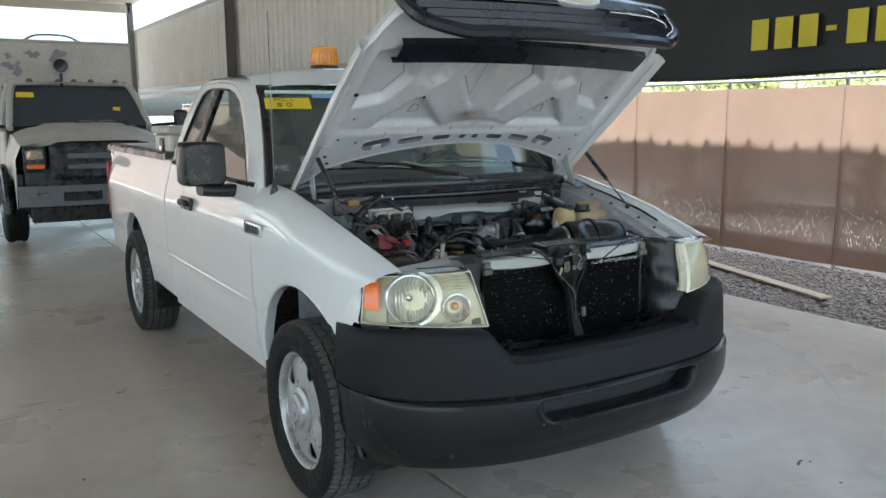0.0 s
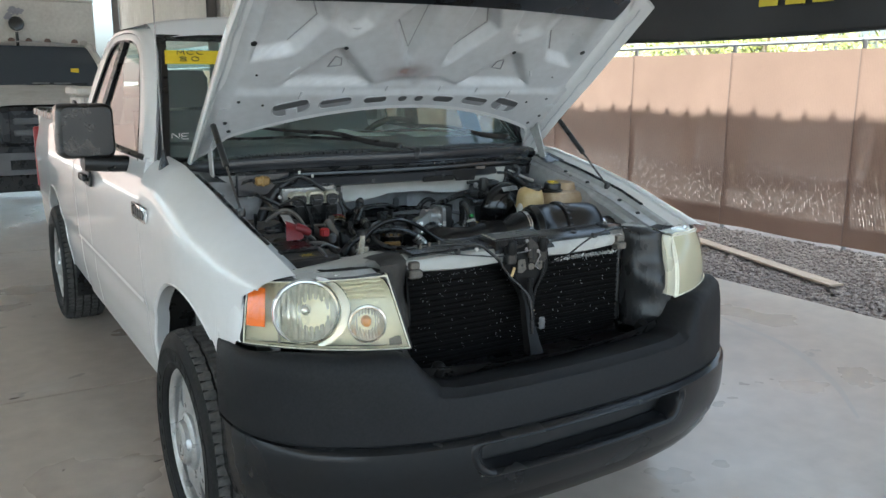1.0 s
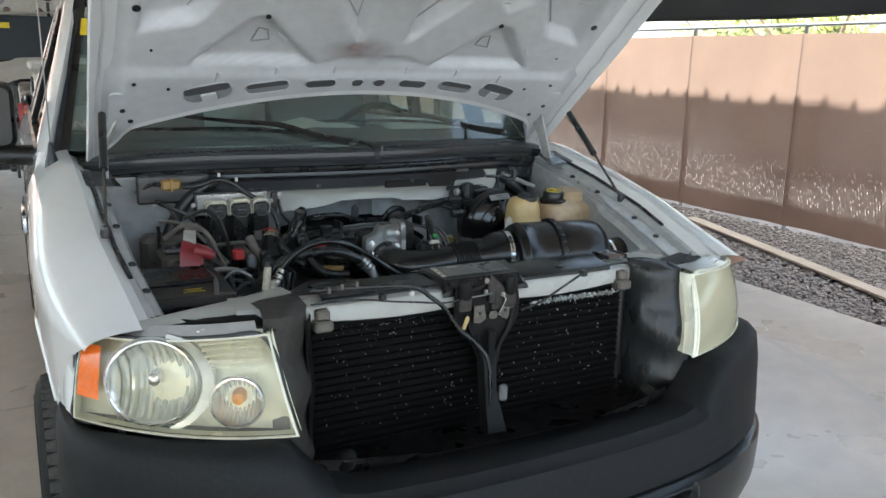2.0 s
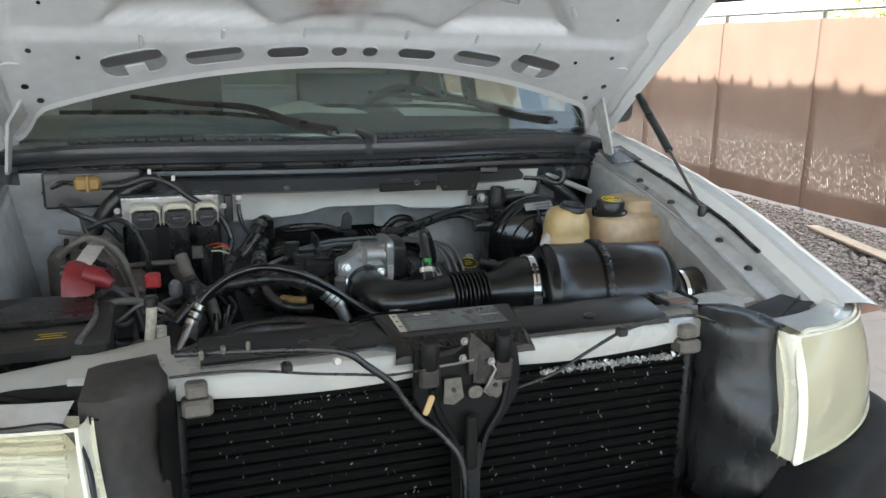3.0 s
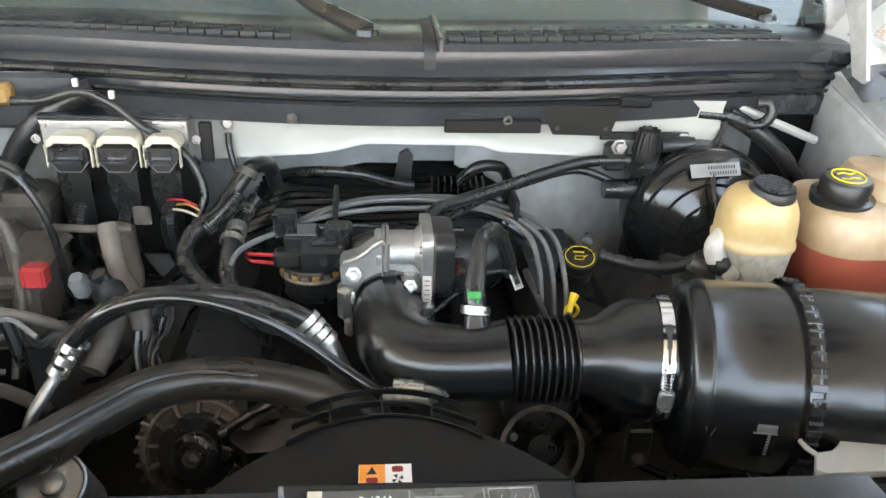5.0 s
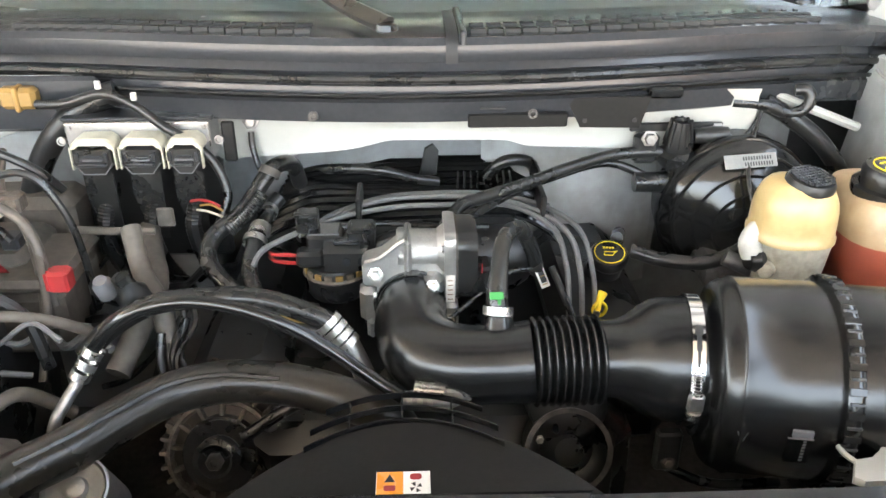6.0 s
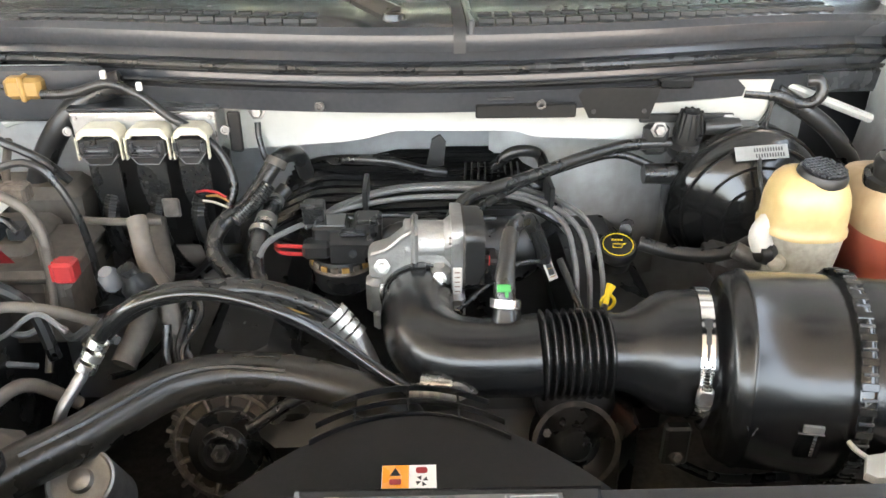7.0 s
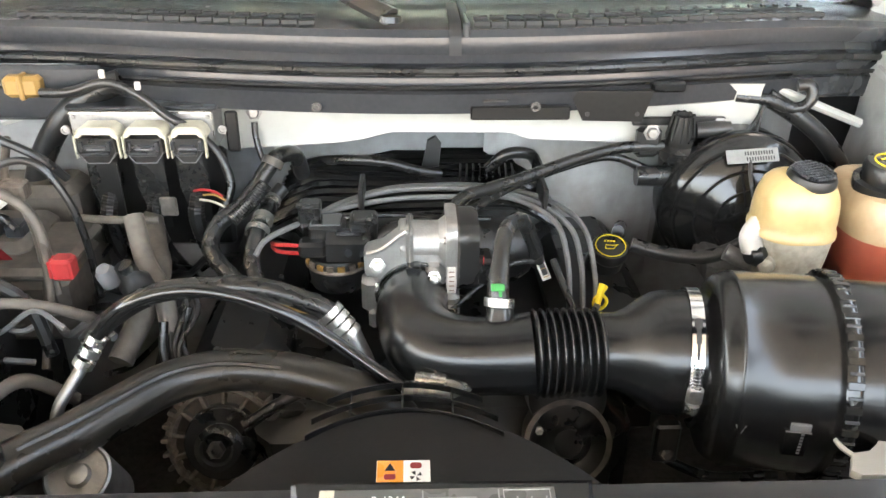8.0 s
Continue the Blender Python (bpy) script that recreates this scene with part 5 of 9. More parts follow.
for d0, d1 in ((0.03, 0.085), (0.09, 0.15)):
    part("chrome_frame", tube([gr_at(x, d, -0.036) for x, d in ((0.20, d0), (0.42, d0), (0.52, d0 + 0.006), (0.57, (d0 + d1) / 2), (0.56, d1))], 0.0028, 6, 4), M_SILVER, grille)

# prop struts
for top, bot in (((-0.779, 1.166, 1.429), (-0.824, 0.757, 1.18)), ((0.825, 1.19, 1.41), (0.798, 0.833, 1.151))):
    a, b = Vector(top), Vector(bot)
    st = part("hood_strut", tube([a, a.lerp(b, 0.5)], 0.011, 10, 2), M_BLACK, truck, "black gas strut holding the hood")
    part("rod", tube([a.lerp(b, 0.5), b], 0.0042, 8, 2), M_GRIME, st)
    part("socket", lathe([(0.012, -0.012), (0.014, 0.0), (0.010, 0.015)], 10, Matrix.Translation(b)), M_BLACK, st)

# reddish scorch on the inner panel
def scorch_mat():
    m = mat("reddish_scorch", (0.36, 0.24, 0.21), 0.6, col2=(0.46, 0.36, 0.33), scale=20, fine=90)
    nt = m.node_tree
    co = nt.nodes.new("ShaderNodeTexCoord")
    gr = nt.nodes.new("ShaderNodeVectorMath")
    gr.operation = "DISTANCE"
    gr.inputs[1].default_value = (0.5, 0.5, 0.5)
    nt.links.new(co.outputs["Generated"], gr.inputs[0])
    nz = nt.nodes.new("ShaderNodeTexNoise")
    nz.inputs["Scale"].default_value, nz.inputs["Detail"].default_value = 22.0, 4
    nt.links.new(co.outputs["Object"], nz.inputs["Vector"])
    fall = nt.nodes.new("ShaderNodeMapRange")
    fall.interpolation_type = "SMOOTHSTEP"
    for k, v in (("From Min", 0.48), ("From Max", 0.05), ("To Max", 0.95)):
        fall.inputs[k].default_value = v
    nt.links.new(gr.outputs["Value"], fall.inputs["Value"])
    mu = nt.nodes.new("ShaderNodeMath")
    mu.operation = "MULTIPLY"
    nt.links.new(fall.outputs[0], mu.inputs[0])
    nt.links.new(nz.outputs["Fac"], mu.inputs[1])
    tr = nt.nodes.new("ShaderNodeBsdfTransparent")
    mx = nt.nodes.new("ShaderNodeMixShader")
    nt.links.new(mu.outputs[0], mx.inputs[0])
    nt.links.new(tr.outputs[0], mx.inputs[1])
    nt.links.new(nt.nodes["Principled BSDF"].outputs[0], mx.inputs[2])
    nt.links.new(mx.outputs[0], nt.nodes["Material Output"].inputs[0])
    return m


part("scorch_stain", sheet([[hood_at(x, s, hood_relief(x, s) - 0.0016) for s in spread_n(0.135, 0.30, 14)] for x in spread_n(-0.21, 0.08, 20)]), scorch_mat(), hood, "faint reddish scorch on the inner panel")

# ---- cowl, windscreen foot and wipers ----
def cowl_row(x):
    c = 0.20 * (x / 0.75) ** 2
    dz = -0.03 * (x / 0.75) ** 4
    return [(x, 1.105 + c * 0.9, 1.20 + dz), (x, 1.083 + c, 1.207 + dz), (x, 1.080 + c, 1.236 + dz), (x, 1.090 + c, 1.241 + dz), (x, 1.092 + c, 1.256 + dz), (x, 1.084 + c, 1.262 + dz), (x, 1.085 + c, 1.272 + dz),
            (x, 1.100 + c, 1.275 + dz), (x, 1.106 + c, 1.286 + dz), (x, 1.095 + c, 1.289 + dz), (x, 1.092 + c, 1.298 + dz), (x, 1.094 + c, 1.312 + dz), (x, 1.103 + c, 1.321 + dz), (x, 1.125 + c, 1.326 + dz), (x, 1.20 + c, 1.327 + dz), (x, 1.28 + c * 0.95, 1.322 + dz), (x, 1.335 + c * 0.8, 1.30 + dz)]


M_SHROUD = mat("moulded_shroud_plastic", (0.007, 0.0068, 0.0065), 0.5, col2=(0.013, 0.012, 0.011), scale=7, fine=160, amount=0.3, bump=0.04, bump_scale=400, spec=0.2)
M_COWL = mat("glossy_cowl_plastic", (0.027, 0.0282, 0.031), 0.22, col2=(0.042, 0.043, 0.046), scale=5, fine=140, amount=0.3, bump=0.03, bump_scale=400, rough_var=0.06)
cowl = part("cowl", sheet([cowl_row(x) for x in spread_n(-0.80, 0.80, 64)]), M_COWL, truck, "black plastic windscreen cowl", smooth=30)
part("cowl_seal", tube([(x, 1.082 + 0.20 * (x / 0.75) ** 2, 1.268 - 0.03 * (x / 0.75) ** 4) for x in spread_n(-0.76, 0.76, 24)], 0.006, 8, 2), M_RUBBER, cowl)
part("cowl_bead", tube([(x, 1.079 + 0.20 * (x / 0.75) ** 2, 1.245 - 0.03 * (x / 0.75) ** 4) for x in spread_n(-0.76, 0.76, 24)], 0.004, 6, 2), M_GLOSSBLACK, cowl)
part("cowl_gap", sheet([[(0.027, y, z), (0.044, y, z)] for y, z in ((1.090, 1.288), (1.0895, 1.300), (1.091, 1.314), (1.101, 1.324), (1.124, 1.329), (1.2, 1.330), (1.28, 1.325))]), M_INK, cowl)
part("cowl_flange", box(0.046, 0.056, 1.094, 1.28, 1.31, 1.332, 0.003), M_DARKPLASTIC, cowl)
# intake slots of the cowl
for k in range(-25, 26):
    x = 0.0245 * k
    if -0.165 < x < 0.06:
        continue
    c = 0.20 * (x / 0.75) ** 2
    dz = -0.03 * (x / 0.75) ** 4
    for y, w, r in ((1.121, 0.0105, 0.0068), (1.156, 0.010, 0.0075)) + (((1.186, 0.003, 0.004),) if x > 0.15 else ()):
        part("cowl_slot", box(x - w, x + w, y + c - r, y + c + r, 1.323 + dz, 1.3288 + dz, 0.0003), M_INK, cowl)
for x0 in (-0.16, 0.15):
    part("cowl_clip", lathe([(0.007, -0.004), (0.007, 0.003), (0.004, 0.003), (0.003, 0.001)], 12, axis((x0, 1.082, 1.218), (0, -1, 0.1))), M_BLACK, cowl)
brk = part("cowl_bracket", slab([(0.199, 1.236), (0.222, 1.192), (0.309, 1.190), (0.322, 1.236)], pose(0, 1.102, 0, 90, 0, 0), 0.006), M_SHROUD, cowl)
for x in (0.228, 0.301):
    part("hole", lathe([(0.0035, 0.0), (0.0035, 0.001)], 12, axis((x, 1.0955, 1.202), (0, -1, 0))), M_INK, brk)
part("drain_slot", box(0.322, 0.372, 1.106, 1.126, 1.230, 1.246, 0.003), M_GLOSSBLACK, cowl)
part("cowl_notch", box(0.075, 0.112, 1.082, 1.087, 1.224, 1.228, 0.001), M_INK, cowl)
part("cowl_step", box(0.058, 0.20, 1.079, 1.09, 1.1985, 1.2185, 0.002), M_SHROUD, cowl)
cowl.matrix_basis = Matrix.Translation((0, 0, -0.0703)) @ Matrix.Scale(1.045, 4)
part("cowl_end_panel", box(-0.70, -0.49, 1.185, 1.20, 1.165, 1.25, 0.006), M_COWL, cowl)
for x0, y0, x1, sgn in ((-0.055, 1.125, -0.62, 1), (0.62, 1.31, 0.05, 1)):
    arm = [(x0, y0, 1.334), (lerp(x0, x1, 0.13), y0 + 0.12, 1.345), (lerp(x0, x1, 0.30), y0 + 0.24, 1.375), (lerp(x0, x1, 0.55), y0 + 0.29, 1.385), (lerp(x0, x1, 0.8), y0 + 0.33, 1.40)]
    wp = part("wiper", tube(arm, [0.015, 0.014, 0.011, 0.008, 0.006], 8, 6, flat=0.6), M_BLACK, truck, "black wiper arm")
    part("blade", tube([(lerp(x0, x1, 0.12), y0 + 0.21, 1.345), (lerp(x0, x1, 0.5), y0 + 0.265, 1.362), (lerp(x0, x1, 1.1), y0 + 0.34, 1.36)], 0.006, 6, 6), M_RUBBER, wp)
    part("pivot_cap", lathe([(0.017, 0.0), (0.015, 0.008), (0.008, 0.011)], 14, pose(x0, y0, 1.328)), M_SATIN, wp)

# ---- engine bay ----
M_TRANSLUCENT = mat("clear_plastic_tank", (0.58, 0.44, 0.21), 0.32, col2=(0.46, 0.32, 0.13), scale=9, fine=50, amount=0.45, coat=0.3)
M_TANPLASTIC = mat("aged_coolant_tank", (0.52, 0.40, 0.25), 0.34, col2=(0.40, 0.28, 0.16), scale=6, fine=40, amount=0.5, coat=0.2)
M_COOLANT = mat("red_coolant_band", (0.36, 0.09, 0.05), 0.4, col2=(0.28, 0.06, 0.04), scale=6, fine=40, coat=0.2)
M_GREYWIRE = mat("grey_ignition_wire", (0.16, 0.16, 0.158), 0.4, col2=(0.09, 0.088, 0.085), scale=20, fine=90)
M_BRASS = mat("brown_connector", (0.30, 0.18, 0.05), 0.45, col2=(0.2, 0.12, 0.035), scale=25, fine=90)
M_GREEN = mat("green_clip", (0.03, 0.26, 0.04), 0.45)
M_LABEL = mat("silver_label", (0.085, 0.083, 0.078), 0.35, col2=(0.055, 0.054, 0.051), scale=14, fine=120)
M_CLIPCREAM = mat("cream_plug_lever", (0.54, 0.51, 0.40), 0.45, col2=(0.34, 0.31, 0.24), scale=18, fine=80, amount=0.3)
M_BRIGHT = mat("bright_crimp", (0.50, 0.49, 0.46), 0.28, 0.9, col2=(0.34, 0.33, 0.30), scale=40, fine=160, amount=0.4, bump=0.05)
M_DUCT = mat("dull_duct_plastic", (0.011, 0.0115, 0.0125), 0.28, col2=(0.048, 0.048, 0.047), scale=13, fine=55, amount=0.34, bump=0.5, bump_scale=14, rough_var=0.1, spec=0.45, stretch=(1, 1, 0.35))
M_DUSTDUCT = mat("dusty_duct_plastic", (0.030, 0.028, 0.025), 0.55, col2=(0.055, 0.050, 0.044), scale=7, fine=60, amount=0.4, bump=0.4, bump_scale=9, spec=0.3)
M_TUBE = mat("condenser_tube", (0.0045, 0.0044, 0.0042), 0.7, col2=(0.012, 0.011, 0.010), scale=14, fine=120, amount=0.3, spec=0.05)
# Dust, lightened further to paint in the veil of haze over this corner.
M_HAZEDUST = mat("dust_and_haze_plastic", (0.075, 0.065, 0.055), 0.6, col2=(0.15, 0.13, 0.108), scale=9, fine=60, amount=0.4, bump=0.05)
M_PRINT = mat("pale_print", (0.24, 0.24, 0.23), 0.5, col2=(0.17, 0.17, 0.165), scale=30, fine=150)
M_OFFWHITE = mat("off_white_plastic", (0.62, 0.60, 0.55), 0.55, col2=(0.45, 0.42, 0.38), scale=18, fine=80, amount=0.45)
M_PAD = mat("tan_rubber_block", (0.16, 0.143, 0.117), 0.7, col2=(0.09, 0.08, 0.068), scale=30, fine=120, amount=0.4, bump=0.1)
M_TANKLOW = mat("dirty_translucent_plastic", (0.50, 0.46, 0.37), 0.4, col2=(0.26, 0.23, 0.18), scale=28, fine=90, amount=0.45, bump=0.05)
M_CASTDUST = mat("dusty_cast_metal", (0.24, 0.205, 0.175), 0.55, 0.5, col2=(0.09, 0.075, 0.062), scale=30, fine=120, amount=0.45, bump=0.2, bump_scale=120)
# Body white at three darker tones, for the panels of the bay.
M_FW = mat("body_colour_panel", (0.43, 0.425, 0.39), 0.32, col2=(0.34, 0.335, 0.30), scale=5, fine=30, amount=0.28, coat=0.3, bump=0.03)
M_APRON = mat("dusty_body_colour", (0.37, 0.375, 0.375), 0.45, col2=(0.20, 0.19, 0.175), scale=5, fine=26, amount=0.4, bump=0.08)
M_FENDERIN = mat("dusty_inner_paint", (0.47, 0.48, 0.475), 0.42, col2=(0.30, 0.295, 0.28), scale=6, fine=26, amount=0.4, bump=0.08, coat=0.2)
M_FIN = mat("condenser_fins", (0.004, 0.004, 0.004), 0.7, 0.0, col2=(0.009, 0.0088, 0.008), scale=20, fine=200, stretch=(1, 1, 8), spec=0.08)
M_BARE = mat("bare_bent_fin", (0.68, 0.68, 0.66), 0.3, 0.7, col2=(0.3, 0.3, 0.29), scale=60, fine=200)


M_HOSE = mat("dusty_radiator_hose", (0.020, 0.018, 0.0145), 0.3, col2=(0.040, 0.035, 0.028), scale=12, fine=140, amount=0.3, bump=0.03, bump_scale=300, rough_var=0.06)


def hose(name, pts, r, material=M_RUBBER, label="", seg=10, parent=truck, **kw):
    return part(name, tube(pts, r, seg, 6, **kw), material, parent, label)


def band(name, p, d, r, w, material, parent, seg=24):
    """A clamp round a hose at p, whose axis is d."""
    return part(name, lathe([(r, -w / 2), (r + 0.002, -w / 2), (r + 0.002, w / 2), (r, w / 2)], seg, axis(p, d), False), material, parent)


def bolt(p, d, r, parent, material=M_STEEL):
    return part("bolt", lathe([(r * 1.5, 0), (r * 1.5, r * 0.25), (r, r * 0.3), (r, r * 1.1), (r * 0.85, r * 1.25)], 6, axis(p, d)), material, parent)


# aprons, floor of the bay and firewall
for s in (1, -1):
    turn = (lambda g: g) if s == 1 else (lambda g: g.flipped())
    rows = []
    for y in spread(0.40, 1.34, 0.04):
        xi, zt = table(y, FEND_IN), table(y, FEND_TOP)
        nw = 0.35 if s == 1 else 1 - 0.6 * smoothstep(0.80, 0.95, y)
        rows.append([(-xi + 0.03, y, zt - 0.03), (-xi + 0.045, y, zt - 0.034), (-xi + 0.055, y, zt - 0.05), (-xi + 0.055 + 0.045 * nw, y, zt - 0.055), (-xi + 0.055 + 0.055 * nw, y, zt - 0.075), (-xi + 0.055 + 0.08 * nw, y, zt - 0.085), (-xi + 0.058 + 0.08 * nw, y, zt - 0.105) if s == 1 else (-xi + 0.06 + 0.08 * nw, y, zt - 0.17), (lerp(-0.845, -0.73, smoothstep(0.92, 1.06, y)) if s == 1 else -0.68 - 0.10 * (1 - nw), y, 0.95), (lerp(-0.845, -0.72, smoothstep(0.92, 1.06, y)) if s == 1 else -0.64, y, 0.55)])
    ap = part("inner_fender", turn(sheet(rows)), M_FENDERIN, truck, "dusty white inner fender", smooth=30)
    for y in (0.46, 0.60, 0.72, 0.93, 1.08):
        xi, zt = table(y, FEND_IN), table(y, FEND_TOP)
        part("fastener", turn(lathe([(0.010, 0.0), (0.009, 0.006), (0.005, 0.009)], 12, axis((-xi + (0.062 if s == 1 else 0.075), y, zt - 0.054), (0.1, 0, 1)))), M_BLACK, ap)
    for y in (0.55, 0.83, 1.0):
        xi, zt = table(y, FEND_IN), table(y, FEND_TOP)
        bolt(tuple(turn(Geo().add([(-xi + (0.062 if s == 1 else 0.075), y + 0.045, zt - 0.054)], [])).v[0]), (0, 0, 1), 0.006, ap)
    part("flange_line", turn(tube([(-table(y, FEND_IN) + (0.076 if s == 1 else 0.104), y, table(y, FEND_TOP) - (0.066 if s == 1 else 0.058)) for y in spread_n(0.44, 1.28, 12)], 0.003, 5, 2)), M_APRON, ap)
    part("fender_gutter_seal", turn(tube([(-table(y, FEND_IN) + 0.036, y, table(y, FEND_TOP) - 0.028) for y in spread_n(0.62, 1.26, 10)], 0.006, 6, 2)), M_RUBBER, ap)
    part("hinge_pocket", turn(sheet([[(-0.84, 1.16, 1.235), (-0.74, 1.17, 1.225)], [(-0.845, 1.29, 1.262), (-0.76, 1.29, 1.25)]])), M_DARKPLASTIC, truck)
part("splash_pan", box(-0.66, 0.66, 0.30, 1.5, 0.50, 0.53), M_GRIME, truck)
prof = [(1.215, 1.205), (1.213, 1.17), (1.222, 1.135), (1.212, 1.115), (1.222, 1.108)]
fw_low = lambda x: table(x, [(-0.35, 1.105), (-0.29, 1.105), (-0.15, 1.113), (-0.11, 1.118), (-0.06, 1.131), (0.13, 1.129), (0.16, 1.118), (0.40, 1.108), (0.62, 1.10)])
rows = []
for x in spread_n(-0.36, 0.53, 56):
    lo = fw_low(x)
    dent = 0.006 * math.exp(-((x + 0.165) / 0.02) ** 2)
    rows.append([(x, 1.205, 1.215), (x, 1.212 + dent, 1.20), (x, 1.214 + dent, lerp(lo, 1.2, 0.5)), (x, 1.218, lo + 0.012), (x, 1.214, lo + 0.004), (x, 1.228, lo), (x, 1.30, lo - 0.004)])
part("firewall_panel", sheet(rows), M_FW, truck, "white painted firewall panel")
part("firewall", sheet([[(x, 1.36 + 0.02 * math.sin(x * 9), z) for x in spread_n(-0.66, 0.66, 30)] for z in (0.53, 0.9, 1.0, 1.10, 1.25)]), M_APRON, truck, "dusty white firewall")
part("firewall_bulge", sheet([[(x, 1.34 - 0.06 * math.sin(math.pi * (x - 0.10) / 0.32) * k, z) for x in spread_n(0.10, 0.42, 14)] for z, k in ((0.8, 0.6), (0.95, 1), (1.05, 0.8), (1.11, 0.2))]), M_APRON, truck)
part("left_bulkhead", sheet([[(-0.86, 1.25, z), (-0.66, 1.24, z), (-0.45, 1.235, z), (-0.35, 1.22, z)] for z in (0.6, 1.0, 1.24)]), M_APRON, truck)
bolt((-0.275, 1.212, 1.17), (0, -1, 0.1), 0.009, truck)
hose("ground_strap", [(-0.275, 1.205, 1.155), (-0.274, 1.20, 1.13), (-0.265, 1.19, 1.10), (-0.25, 1.17, 1.08)], 0.005)
for a, b in (((-0.66, 1.2, 1.160), (-0.535, 1.2, 1.20)), ((0.57, 1.25, 1.193), (0.724, 1.25, 1.134))):
    part("body_brace", tube([a, b], 0.008, 8, 2), M_FW, truck)

# control module with its three plugs
ecu = part("control_module", box(-0.540, -0.325, 1.152, 1.21, 1.128, 1.190, 0.003), M_ALU, truck, "finned aluminium engine control module")
part("rim_line", tube([(-0.538, 1.1515, 1.150), (-0.538, 1.1515, 1.188), (-0.327, 1.1515, 1.188), (-0.327, 1.1515, 1.150)], 0.0012, 5, 1, raw=True), M_BRIGHT, ecu)
part("top_plate", box(-0.545, -0.320, 1.155, 1.215, 1.190, 1.196, 0.002), M_DARKPLASTIC, ecu)
for x in (-0.548, -0.314):
    part("ear", lathe([(0.007, 0), (0.007, 0.005), (0.0045, 0.005), (0.004, 0.003)], 16, axis((x, 1.158, 1.160), (0, -1, 0.1))), M_STEEL, ecu)
for x in (-0.531, -0.333):
    bolt((x, 1.152, 1.182), (0, -1, 0.1), 0.0028, ecu)
for x0, x1 in ((-0.522, -0.455), (-0.452, -0.386), (-0.383, -0.329)):
    xm = (x0 + x1) / 2
    out = [(x0 + 0.006, 1.163), (x1 - 0.006, 1.163), (x1 - 0.005, 1.143), (x1 - 0.018, 1.126), (x0 + 0.018, 1.126), (x0 + 0.005, 1.143)]
    pl = part("plug", sheet([[(xm + (x - xm) * k, y, 1.145 + (z - 1.145) * k) for x, z in out] for y, k in ((1.153, 1.0), (1.108, 1.0), (1.106, 0.96))], True, True), M_BLACK, ecu)
    part("face_rim", tube([(x, 1.1055, z) for x, z in out[2:6]], 0.0009, 5, 1, raw=True), M_GREYTRIM, pl)
    part("shelf", box(x0 + 0.013, x1 - 0.013, 1.097, 1.108, 1.139, 1.145, 0.0015), M_DARKPLASTIC, pl)
    part("shelf", box(x0 + 0.016, x1 - 0.016, 1.100, 1.108, 1.150, 1.154, 0.001), M_DARKPLASTIC, pl)
    part("window", box(xm - 0.014, xm + 0.014, 1.1035, 1.107, 1.1465, 1.1495, 0.0005), M_GREYTRIM, pl)
    for s in (-1, 1):
        part("latch_rib", box(xm + s * 0.020 - 0.003, xm + s * 0.020 + 0.003, 1.101, 1.108, 1.146, 1.160, 0.001), M_DARKPLASTIC, pl)
    lev = part("lock_lever", sheet([[(x0 + 0.001 + i, y, 1.160), (x0 + 0.004 + i, y, 1.171 - j), (x0 + 0.013, y, 1.178 - j), (x1 - 0.013, y, 1.178 - j), (x1 - 0.004 - i, y, 1.171 - j), (x1 - 0.001 - i, y, 1.160)] for y, i, j in ((1.148, 0.0, 0.0), (1.114, 0.0, 0.0), (1.111, 0.001, 0.003), (1.111, 0.003, 0.010), (1.116, 0.004, 0.012))]), M_CLIPCREAM, pl)
    for xa in (x0 + 0.0005, x1 - 0.0035):
        part("lever_arm", box(xa, xa + 0.003, 1.109, 1.118, 1.131, 1.166, 0.001), M_CLIPCREAM, lev)
    part("boot", sheet([[(xm + px * k, y, z) for px, z in ((-0.022, z0), (0.022, z0), (0.022, z1), (-0.022, z1))] for y, z0, z1, k in ((1.116, 1.085, 1.124, 1.0), (1.128, 1.045, 1.118, 0.8), (1.148, 1.0, 1.1, 0.5))], True, True), M_RUBBER, pl)
    part("loom", tube([(xm, 1.13, 1.07), (lerp(x0, x1, 0.4), 1.12, 1.03), (lerp(x0, x1, 0.2) + 0.02, 1.13, 0.97), (xm + 0.03, 1.15, 0.90)], 0.012, 8, 16, ripple=0.1), M_RUBBER, pl)
part("module_bracket", box(-0.312, -0.292, 1.165, 1.172, 1.12, 1.185, 0.003), M_BLACK, ecu)
part("module_shield", box(-0.54, -0.32, 1.18, 1.20, 0.95, 1.12, 0.006), M_BLACK, ecu)
part("wiring_harness", tube([(-0.575, 1.16, 1.216), (-0.53, 1.155, 1.219), (-0.473, 1.15, 1.234), (-0.43, 1.145, 1.219), (-0.389, 1.14, 1.187), (-0.35, 1.135, 1.163), (-0.318, 1.13, 1.13), (-0.303, 1.12, 1.085), (-0.318, 1.10, 1.04)], 0.0068, 10, 26, ripple=0.10), M_RUBBER, truck, "black convoluted wiring harness")
con = part("harness_connector", box(-0.633, -0.578, 1.165, 1.195, 1.206, 1.238, 0.006), M_BRASS, truck, "brown plastic wiring connector")
part("collar", box(-0.609, -0.601, 1.162, 1.198, 1.203, 1.241, 0.002), M_BRASS, con)
part("pigtail", tube([(-0.633, 1.18, 1.222), (-0.66, 1.18, 1.225), (-0.70, 1.2, 1.20)], 0.006, 8, 6), M_RUBBER, con)
for p in ((-0.473, 1.143, 1.248), (-0.423, 1.138, 1.232)):
    part("tie", box(p[0] - 0.004, p[0] + 0.004, p[1] - 0.006, p[1], p[2] - 0.004, p[2] + 0.008, 0.001), M_OFFWHITE, truck)

